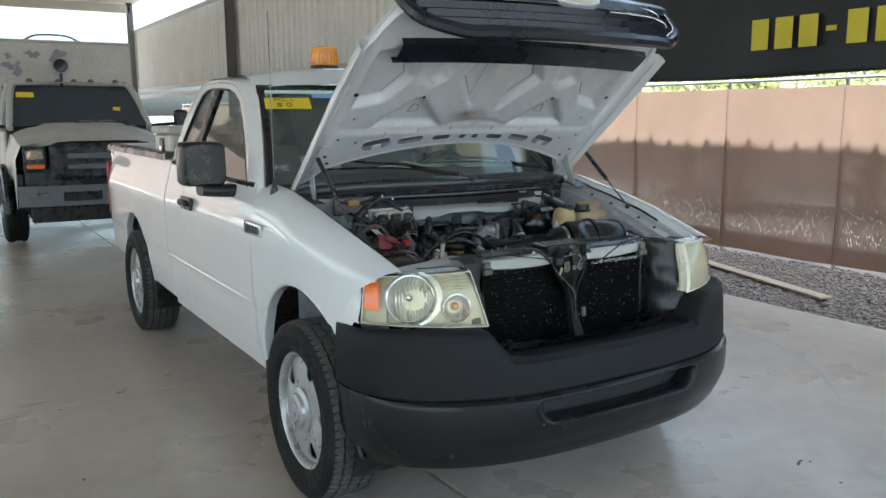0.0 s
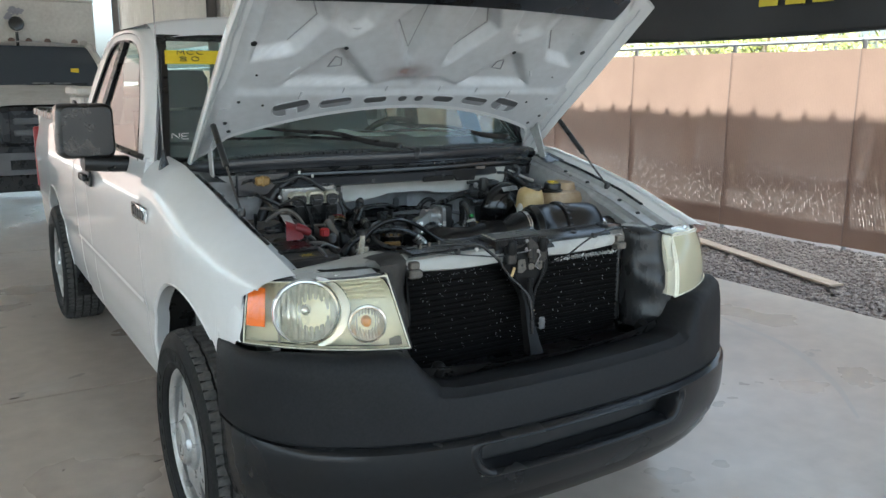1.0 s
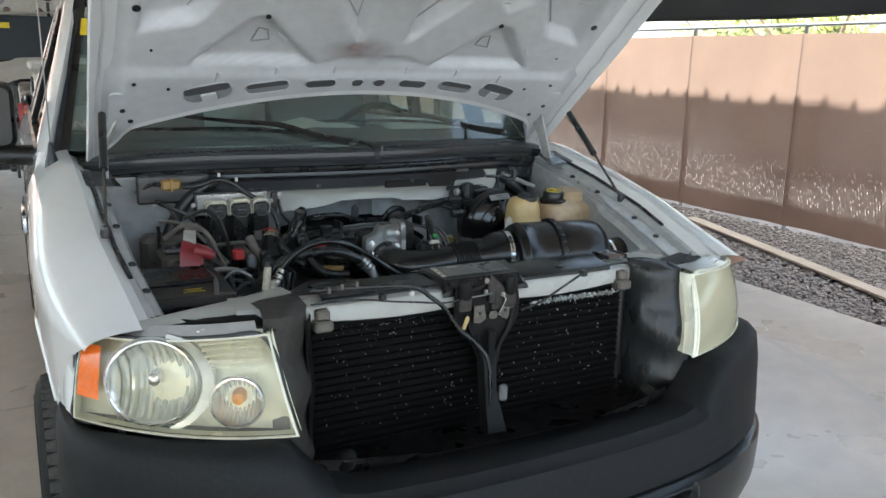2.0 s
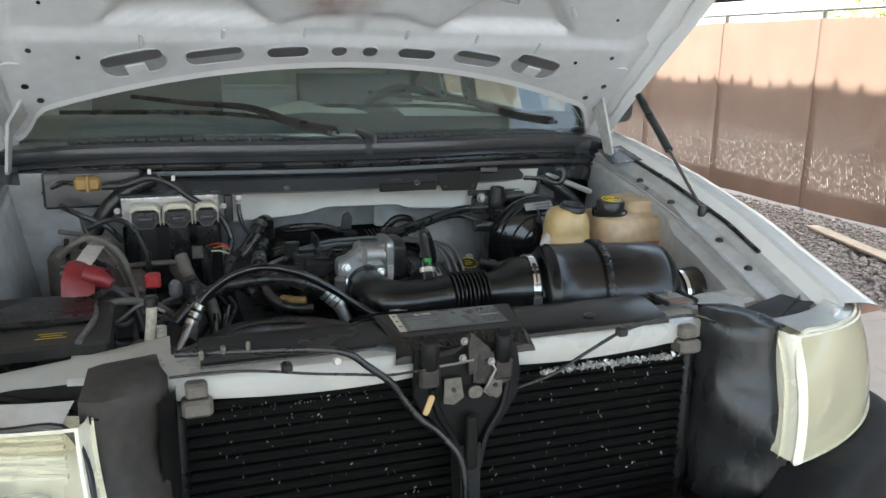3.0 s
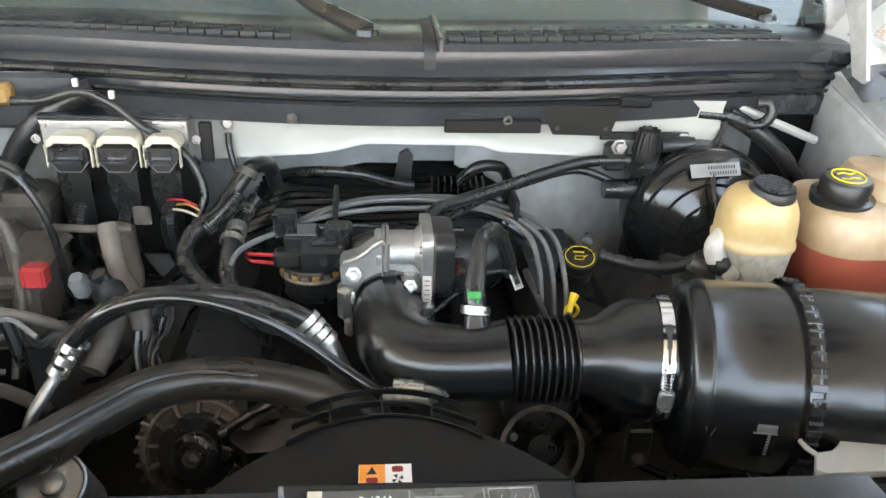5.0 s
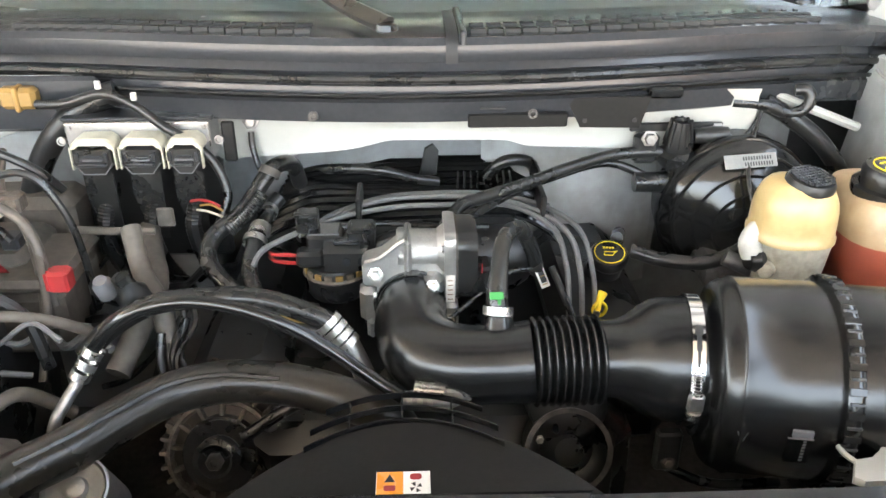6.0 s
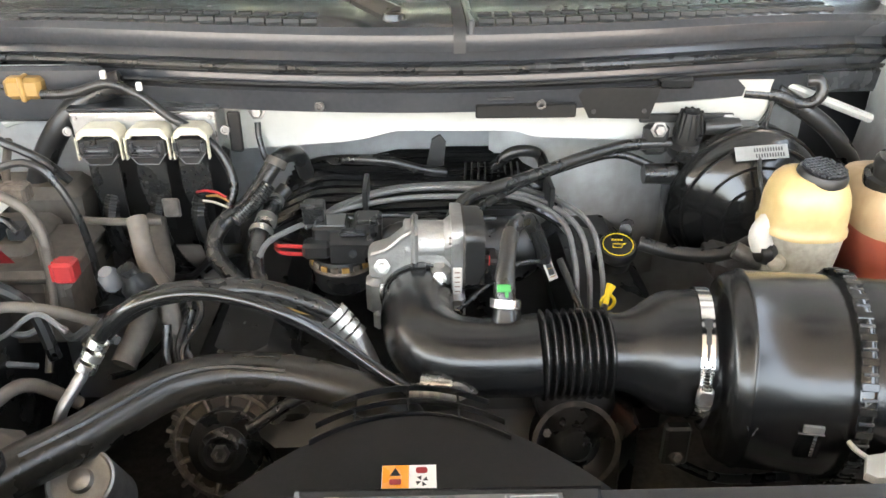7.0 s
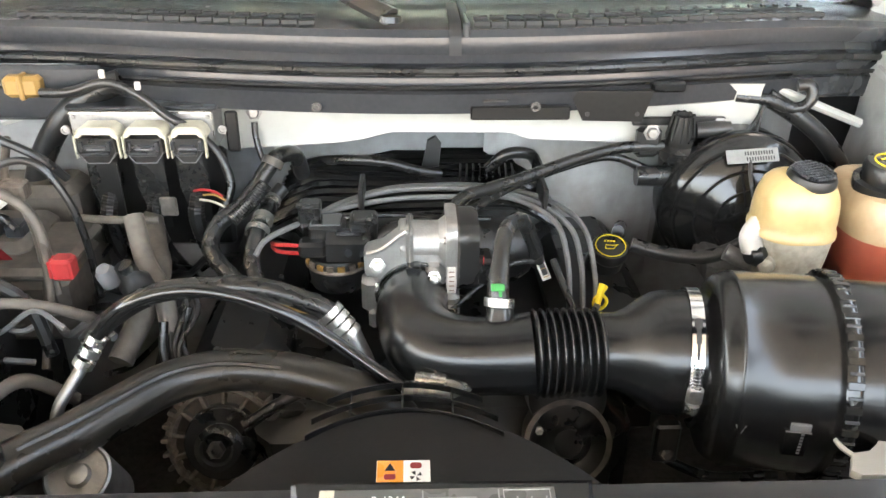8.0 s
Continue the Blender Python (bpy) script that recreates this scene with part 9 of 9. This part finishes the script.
for k in range(16):
    x, y = (rng.uniform(-0.62, -0.44), rng.uniform(0.72, 1.12)) if k % 2 else (rng.uniform(-0.50, -0.30), rng.uniform(0.92, 1.14))
    z = rng.uniform(0.90, 1.0)
    pts = [(x, y, z)]
    a = rng.uniform(0, 6.28)
    for q in range(4):
        a += rng.uniform(-0.7, 0.7)
        pts.append((pts[-1][0] + 0.045 * math.cos(a), pts[-1][1] + 0.045 * math.sin(a), max(0.86, pts[-1][2] + rng.uniform(-0.03, 0.03))))
    hose("engine_wire", pts, rng.choice((0.0035, 0.0045, 0.006)), rng.choice((M_RUBBER, M_BLACK, M_GREYWIRE)), seg=6)
    if k % 3 == 0:
        part("wire_connector", box(-0.012, 0.012, -0.018, 0.018, -0.009, 0.009, 0.003).moved(pose(*pts[2], rng.uniform(-20, 20), rng.uniform(-20, 20), rng.uniform(0, 180))), rng.choice((M_BLACK, M_DARKPLASTIC, M_PAD)), truck)

# loose pigtail and pipes under the control module
pig = part("loose_pigtail", tube([(-0.36, 1.12, 1.075), (-0.342, 1.105, 1.083), (-0.325, 1.10, 1.082), (-0.312, 1.10, 1.074)], 0.0022, 6, 6), M_RED, truck, "loose coloured wire ends")
part("wire_end", tube([(-0.345, 1.115, 1.070), (-0.325, 1.102, 1.076), (-0.308, 1.098, 1.068)], 0.002, 6, 6), M_BRASS, pig)
part("wire_end", tube([(-0.35, 1.112, 1.064), (-0.33, 1.10, 1.066), (-0.31, 1.098, 1.058)], 0.002, 6, 6), M_CLIPCREAM, pig)
tape = part("taped_loom", tube([(-0.43, 1.12, 1.03), (-0.41, 1.06, 1.01), (-0.39, 1.0, 1.0), (-0.40, 0.94, 0.97), (-0.42, 0.88, 0.93)], 0.017, 10, 8), M_HAZEDUST, truck, "taped engine wiring loom")
for k in range(5):
    p0 = (-0.40 + 0.018 * k, 0.99 - 0.012 * k, 1.0)
    part("branch", tube([p0, (p0[0] + 0.01, p0[1] - 0.03, 0.985), (p0[0] + 0.03 - 0.01 * k, p0[1] - 0.07, 0.95), (p0[0] + 0.02, p0[1] - 0.10, 0.90)], 0.0042, 6, 6), M_BLACK, tape)
drop = part("drain_hose", tube([(-0.66, 1.06, 1.14), (-0.60, 1.03, 1.13), (-0.555, 1.0, 1.09), (-0.53, 0.96, 1.04), (-0.52, 0.92, 0.98), (-0.52, 0.88, 0.92)], 0.0055, 8, 6), M_HAZEDUST, truck)
part("clamp", lathe([(0.0068, -0.005), (0.0068, 0.005)], 10, axis((-0.545, 0.99, 1.075), (0.4, -0.5, -0.8)), False), M_BRIGHT, drop)
brk = part("terminal_bracket", box(-0.66, -0.615, 0.985, 1.03, 1.062, 1.07, 0.002), M_ALU, truck, "bare metal terminal bracket")
bolt((-0.635, 1.0, 1.07), (0, 0, 1), 0.007, brk)
part("lug", tube([(-0.635, 1.0, 1.074), (-0.60, 1.01, 1.085), (-0.575, 1.0, 1.07)], 0.006, 8, 5), M_BLACK, brk)
pump = part("power_steering_pump", lathe([(0.045, -0.06), (0.05, -0.03), (0.05, 0.01), (0.042, 0.018), (0.03, 0.02)], 28, axis((0.168, 0.80, 0.925), (0, -0.9, 0.4))), M_BLACK, truck, "grimy pump body")
part("fitting", tube([(0.20, 0.79, 0.96), (0.222, 0.78, 0.965), (0.235, 0.775, 0.955)], 0.006, 8, 4), M_BRIGHT, pump)

# ---- loose things on the dash and in the bed ----
papers = part("paper_sheets", sheet([[(-0.21, 1.52, 1.343), (-0.13, 1.50, 1.345), (-0.05, 1.50, 1.352), (0.05, 1.51, 1.347), (0.135, 1.53, 1.345)], [(-0.20, 1.62, 1.345), (-0.12, 1.61, 1.350), (-0.04, 1.61, 1.37), (0.05, 1.61, 1.352), (0.14, 1.62, 1.347)], [(-0.20, 1.72, 1.344), (-0.12, 1.72, 1.352), (-0.03, 1.72, 1.372), (0.06, 1.71, 1.355), (0.14, 1.70, 1.346)]]), M_PAPER)
tagged(papers, "curled white paper sheets lying on the dashboard", "paper")
leaflet = part("leaflet", box(-0.15, 0.15, -0.17, 0.17, 0.0, 0.002, 0.0005).moved(pose(0.42, 1.68, 1.345, 3, 0, -8)), M_PAPER)
tagged(leaflet, "flat white printed leaflet lying on the dashboard", "paper")
for k in range(4):
    part("print_line", box(-0.05, 0.03 - 0.01 * k, 0.04 - 0.03 * k, 0.045 - 0.03 * k, 0.0021, 0.0024, 0.0001).moved(pose(0.42, 1.68, 1.345, 3, 0, -8)), M_GREYTRIM, leaflet)
sticker = part("price_card", sheet([[Vector(ws_point(u, v)) + Vector((0, -0.007, 0.005)) for u in spread_n(-0.975, -0.685, 6)] for v in (0.755, 0.81, 0.875)]), M_YELLOW)
tagged(sticker, "yellow card with black handwriting stuck on the windscreen", "card")
ROUND = [(0.5 + 0.5 * math.cos(radians(a)), 0.5 + 0.5 * math.sin(radians(a))) for a in range(0, 361, 30)]
STROKES = {"M": [(0, 0), (0.12, 1), (0.5, 0.35), (0.88, 1), (1, 0)], "C": [(0.5 + 0.5 * math.cos(radians(a)), 0.5 + 0.5 * math.sin(radians(a))) for a in range(45, 316, 30)],
           "8": [(0.5 + 0.42 * math.sin(radians(2 * a)), 0.5 + 0.5 * math.cos(radians(a))) for a in range(0, 361, 20)], "0": ROUND, "N": [(0, 0), (0.05, 1), (0.9, 0.05), (1, 1)], "E": [(1, 1), (0, 0.9), (0.1, 0.5), (0.8, 0.5), (0.1, 0.45), (0, 0), (1, 0.05)]}


def written(letter, u0, v0, du, dv, lift, material, parent, r=0.002):
    """One handwritten letter on the windscreen."""
    return part("scrawl", tube([Vector(ws_point(u0 + a * du, v0 + b * dv)) + Vector(lift) for a, b in STROKES[letter]], r, 4, 2), material, parent)


for letter, u0, v0 in (("M", -0.915, 0.832), ("C", -0.865, 0.834), ("C", -0.815, 0.836), ("8", -0.905, 0.775), ("0", -0.845, 0.777)):
    written(letter, u0, v0, 0.036, 0.036, (0, -0.010, 0.008), M_INK, sticker)
visor = part("visor_strip", sheet([[Vector(ws_point(u, v)) + Vector((0, -0.006, 0.004)) for u in spread_n(-0.66, 0.3, 8)] for v in (0.875, 0.925)]), M_TAPE)
tagged(visor, "pale blue-green strip stuck along the windscreen top", "strip")
tape_strip = part("tape_strip", sheet([[(x, lerp(a, b, t), z) for t in (0, 0.5, 1)] for a, b, z, x in ((1.84, 2.02, 1.22, 0.886), (1.895, 2.075, 1.31, 0.886), (1.95, 2.13, 1.40, 0.884), (1.99, 2.16, 1.45, 0.876))]), M_TAPE)
tagged(tape_strip, "pale blue tape strip inside the door window", "tape")
mark = part("chalk_mark", tube([Vector(ws_point(-0.955 + 0.03 * a, 0.15 + 0.04 * b)) + Vector((0, -0.003, 0.002)) for a, b in STROKES["N"]], 0.0018, 4, 2), M_PAPER)
written("E", -0.915, 0.145, 0.028, 0.045, (0, -0.003, 0.002), M_PAPER, mark, 0.0018)
tagged(mark, "white chalk scrawl on the windscreen corner", "marking")
box_ = thing("tool_box", (0, 3.5, 0.9), "pale grey steel tool box across the pickup bed", "tool box")
part("body", box(-0.90, 0.90, 3.30, 3.75, 1.0, 1.50, 0.015), M_OLDWHITE, box_)
part("lid", box(-0.92, 0.92, 3.28, 3.77, 1.50, 1.55, 0.012), M_OLDWHITE, box_)
latch_ = part("latch", box(-0.912, -0.90, 3.47, 3.57, 1.36, 1.47, 0.006), M_BLACK, box_)
part("latch_handle", box(-0.918, -0.912, 3.49, 3.55, 1.38, 1.42, 0.003), M_CHROME, latch_)

# ---- the old truck behind ----
FX, FY = -0.45, 8.6  # its middle and its front
old = thing("service_truck", (FX, FY + 2.5, 0), "old white service truck with a peeling box body", "truck")


def fp(x, y, z):
    return (FX + x, FY + y, z)


part("hood", sheet([[fp(x, lerp(0.10, 1.45, v) + 0.12 * (x / 0.8) ** 2 * (1 - v), lerp(1.285, 1.50, v ** 0.6) - 0.10 * (x / 0.85) ** 4 + (0.025 if abs(x) < 0.55 else 0)) for x in spread_n(-0.86, 0.86, 24)] for v in spread_n(0, 1, 12)]), M_OLDWHITE, old)
for s in (-1, 1):
    part("fender", sheet([[fp(s * 0.70, y, 1.30 + 0.11 * smoothstep(0.1, 1.4, y)), fp(s * 0.90, y, 1.26 + 0.11 * smoothstep(0.1, 1.4, y)), fp(s * 0.97, y, 1.10), fp(s * 0.985, y, 0.88 if 0.3 < y < 1.45 else 0.5)] for y in spread_n(0.12, 1.6, 14)]), M_OLDWHITE, old)
    part("fender_flare", tube([fp(s * 1.06, 0.92 + 0.50 * math.cos(a), 0.42 + 0.55 * math.sin(a)) for a in [math.pi * k / 12 for k in range(13)]], 0.05, 8, 3), M_DARKPLASTIC, old)
    part("wheel_well", box(FX + min(s * 0.5, s * 0.94), FX + max(s * 0.5, s * 0.94), FY + 0.45, FY + 1.4, 0.4, 0.95, 0.05), M_BLACK, old)
    lamp = part("headlamp", box(FX + s * 0.76 - 0.10, FX + s * 0.76 + 0.10, FY + 0.06, FY + 0.12, 1.085, 1.215, 0.02), M_CHROME, old, "clear headlamp")
    part("lens", box(FX + s * 0.76 - 0.09, FX + s * 0.76 + 0.09, FY + 0.05, FY + 0.06, 1.095, 1.205, 0.01), M_LENS, lamp)
    part("turn_signal", box(FX + s * 0.76 - 0.10, FX + s * 0.76 + 0.10, FY + 0.05, FY + 0.11, 0.985, 1.04, 0.012), M_AMBER, old, "amber turn signal")
    part("lamp_surround", box(FX + s * 0.76 - 0.13, FX + s * 0.76 + 0.13, FY + 0.08, FY + 0.16, 0.93, 1.25, 0.02), M_DARKPLASTIC, old)
    part("fog_slot", box(FX + s * 0.72 - 0.07, FX + s * 0.72 + 0.07, FY - 0.055, FY - 0.04, 0.66, 0.71, 0.01), M_CHROME, old)
    part("door", box(FX + s * 0.955 - 0.025, FX + s * 0.955 + 0.025, FY + 1.6, FY + 2.7, 0.5, 1.42, 0.02), M_OLDWHITE, old)
    part("a_pillar", tube([fp(s * 0.90, 1.5, 1.45), fp(s * 0.85, 1.85, 1.80), fp(s * 0.78, 2.16, 2.045)], 0.045, 8, 4), M_OLDWHITE, old)
    part("rear_pillar", tube([fp(s * 0.77, 2.15, 2.05), fp(s * 0.79, 2.75, 2.05), fp(s * 0.92, 2.8, 1.42)], 0.05, 8, 4), M_OLDWHITE, old)
    w = part("door_window", sheet([[fp(s * 0.93, y, 1.42), fp(s * 0.80, min(2.68, y + 0.3 * (2.7 - y)), 2.0)] for y in spread_n(1.68, 2.7, 6)]), M_TINT, old)
    m_arm = part("mirror_arm", tube([fp(s * 0.93, 1.75, 1.47), fp(s * 1.36, 1.72, 1.50)], 0.025, 8, 2), M_BLACK, old)
    part("mirror", box(FX + s * 1.42 - 0.11, FX + s * 1.42 + 0.11, FY + 1.68, FY + 1.80, 1.40, 1.70, 0.04), M_BLACK, old)
    wh = part("tyre", lathe([(0.22, -0.13), (0.35, -0.135), (0.40, -0.11), (0.415, -0.06), (0.392, -0.05), (0.392, -0.045), (0.40, -0.035), (0.40, 0.0), (0.392, 0.004), (0.392, 0.01), (0.40, 0.014), (0.415, 0.06), (0.40, 0.11), (0.35, 0.135), (0.22, 0.13)], 40, axis(fp(s * 0.97, 0.92, 0.415), (s, 0, 0))), M_TYRE, old)
    part("rim", lathe([(0.22, 0.10), (0.20, 0.08), (0.10, 0.11), (0.08, 0.15), (0, 0.16)], 24, axis(fp(s * 0.97, 0.92, 0.415), (s, 0, 0)), False), M_RIM, wh)
part("grille", box(FX - 0.60, FX + 0.60, FY + 0.03, FY + 0.14, 0.84, 1.285, 0.06), M_DARKPLASTIC, old, "dark plastic grille")
for z in (1.0, 1.13):
    part("grille_bar", box(FX - 0.42, FX + 0.42, FY - 0.01, FY + 0.03, z - 0.035, z + 0.035, 0.015), M_GREYTRIM, old)
for s in (-1, 1):
    part("grille_upright", box(FX + s * 0.50 - 0.05, FX + s * 0.50 + 0.05, FY - 0.005, FY + 0.03, 0.89, 1.24, 0.02), M_DARKPLASTIC, old)
part("front_panel", box(FX - 0.88, FX + 0.88, FY + 0.08, FY + 0.20, 0.74, 1.0, 0.03), M_DARKPLASTIC, old)
part("bumper", sheet([[fp(x, -0.05 + 0.14 * (abs(x) / 0.97) ** 4, z) for x in spread_n(-0.97, 0.97, 24)] for z in (0.53, 0.56, 0.74, 0.78)]), M_GREYTRIM, old, "dull grey bumper")
for s in (-1, 1):
    part("bumper_opening", box(FX + s * 0.27 - 0.22, FX + s * 0.27 + 0.22, FY - 0.062, FY - 0.05, 0.59, 0.70, 0.01), M_BLACK, old)
part("air_dam", box(FX - 0.85, FX + 0.85, FY + 0.02, FY + 0.1, 0.33, 0.53, 0.02), M_BLACK, old)
part("axle", tube([fp(-0.8, 0.92, 0.36), fp(0.8, 0.92, 0.36)], 0.06, 8, 2), M_GRIME, old)
part("windscreen", sheet([[fp(x * lerp(0.93, 0.78, v), lerp(1.40, 2.10, v) + 0.10 * x * x, lerp(1.485, 2.035, v)) for x in spread_n(-1, 1, 16)] for v in spread_n(0, 1, 6)]), M_TINT, old, "tinted windscreen with a painted slate sheen")
part("cab_roof", sheet([[fp(x, y, 2.06 + 0.05 * (1 - (x / 0.8) ** 2) - 0.03 * smoothstep(2.25, 2.1, y)) for x in spread_n(-0.80, 0.80, 14)] for y in (2.08, 2.2, 2.5, 2.85)]), M_OLDWHITE, old)
part("cab_inside", box(FX - 0.85, FX + 0.85, FY + 2.0, FY + 2.8, 0.6, 1.45, 0.03), M_CARDARK, old)
part("dash", box(FX - 0.85, FX + 0.85, FY + 1.55, FY + 1.9, 1.3, 1.46, 0.03), M_CARDARK, old)
part("cab_back", box(FX - 0.86, FX + 0.86, FY + 2.78, FY + 2.84, 0.6, 2.06, 0.02), M_CARDARK, old)
part("wiper", tube([fp(-0.2, 1.38, 1.50), fp(0.2, 1.45, 1.545), fp(0.6, 1.48, 1.535)], 0.01, 6, 4), M_BLACK, old)
part("windscreen_card", box(FX - 0.76, FX - 0.54, FY + 1.89, FY + 1.895, 1.87, 1.94, 0.001), M_YELLOW, old)
part("windscreen_card", box(FX + 0.45, FX + 0.55, FY + 1.69, FY + 1.695, 1.66, 1.74, 0.001), M_YELLOW, old)
for x in (-0.05, 0.20):
    part("dash_paper", box(FX + x, FX + x + 0.2, FY + 1.425, FY + 1.43, 1.535, 1.555, 0.001), M_PRINT, old)
for x in (-0.55, -0.18, 0.03, 0.26, 0.60):
    part("roof_lamp", lathe([(0.045, 0), (0.04, 0.03), (0.015, 0.05)], 12, Matrix.Translation(fp(x, 2.2, 2.09))), M_SEAM, old)
bx = part("box_body", box(FX - 1.05, FX + 1.0, FY + 2.05 + 0.9, FY + 6.5, 0.9, 2.72, 0.03), M_OLDWHITE, old, "white box body with peeling paint")
part("box_edge", tube([fp(-1.05, 2.95, 2.72), fp(1.0, 2.95, 2.72)], 0.02, 6, 2), M_OLDWHITE, bx)
rng = random.Random(21)
for k in range(26):
    cx, cz = rng.choice([(-0.95, 2.42), (-0.72, 2.5), (-0.42, 2.52), (-0.1, 2.48), (-0.62, 2.28), (-0.75, 2.35), (0.35, 2.3), (0.0, 2.55)])
    cx, cz = cx + rng.gauss(0, 0.06), cz + rng.gauss(0, 0.05)
    r = rng.uniform(0.015, 0.075)
    out = [(r * rng.uniform(0.4, 1.2) * math.cos(a), r * rng.uniform(0.4, 1.0) * math.sin(a)) for a in [2 * math.pi * j / 11 for j in range(11)]]
    part("bare_patch", slab(out, axis(fp(cx, 2.944 - 0.0008 * k, cz), (0, -1, 0)), 0.004), M_PEELED, bx)
sl = part("spot_lamp", lathe([(0.02, -0.08), (0.07, -0.06), (0.10, 0.0), (0.10, 0.04), (0.085, 0.045), (0.0, 0.035)], 20, axis(fp(-0.07 + 0.02, 2.86, 2.36), (0.1, -1, 0.1))), M_BLACK, old, "black spot lamp on the roof")
part("lamp_face", lathe([(0.084, 0.046), (0.0, 0.05)], 20, axis(fp(-0.05, 2.86, 2.36), (0.1, -1, 0.1))), M_GLOSSBLACK, sl)
part("yoke", tube([fp(-0.05, 2.86, 2.25), fp(-0.05, 2.86, 2.05)], 0.02, 8, 2), M_BLACK, sl)
part("roof_rack", tube([fp(-0.5, 3.2, 2.74), fp(-0.3, 3.2, 2.83), fp(0.1, 3.2, 2.83), fp(0.3, 3.2, 2.74)], 0.014, 6, 4), M_STEEL, old)

# ---- beyond the yard ----
bld = part("stucco_building", box(-14, -2.2, 40, 48, -0.1, 9.0, 0.05), M_STUCCO)
tagged(bld, "plain pink stucco building beyond the yard", "building")
shed = part("white_building", box(18, 30, 19, 27, -0.1, 4.2, 0.05), M_OLDWHITE)
tagged(shed, "low white building behind the fence", "building")


def tree(x, y, h, r, seed):
    rng = random.Random(seed)
    t = thing("tree", (x, y, 0), "leafy yellow-green tree behind the fence", "tree", "trees behind the fence")
    tr = [(x, y, 0), (x + 0.1, y, h * 0.3), (x - 0.05, y + 0.1, h * 0.6)]
    trunk = part("trunk", tube(tr, [0.16, 0.12, 0.06], 8, 4), M_WOOD, t)
    for k in range(7):
        a = rng.uniform(0, 6.28)
        part("limb", tube([(x, y, h * 0.35), (x + r * 0.4 * math.cos(a), y + r * 0.4 * math.sin(a), h * 0.55), (x + r * 0.8 * math.cos(a), y + r * 0.8 * math.sin(a), h * 0.75)], [0.06, 0.04, 0.02], 6, 3), M_WOOD, trunk)
    g = Geo()
    verts, faces = [], []
    for k in range(4200):
        c = (rng.gauss(0, 0.42), rng.gauss(0, 0.42), rng.gauss(0, 0.40))
        n = noise.noise(Vector((c[0] * 2.2 + x, c[1] * 2.2, c[2] * 2.2)))
        if n < -0.12:
            continue
        p = Vector((x + c[0] * r, y + c[1] * r, h * 0.62 + c[2] * h * 0.36))
        s = rng.uniform(0.05, 0.11)
        u = Vector((rng.gauss(0, 1), rng.gauss(0, 1), rng.gauss(0, 1))).normalized()
        v = u.orthogonal().normalized()
        i = len(verts)
        verts += [p - u * s, p + v * s * 0.45, p + u * s, p - v * s * 0.45]
        faces.append((i, i + 1, i + 2, i + 3))
    ob = raw_part("crown", Geo().add(verts, faces), M_LEAF, t)
    return t


for x, y, h, r, sd in ((9.5, 7.0, 3.1, 1.6, 1), (10.5, 5.2, 2.9, 1.5, 2), (9.8, 3.4, 3.0, 1.4, 3), (10.8, 9.2, 3.2, 1.7, 4)):
    tree(x, y, h, r, sd)
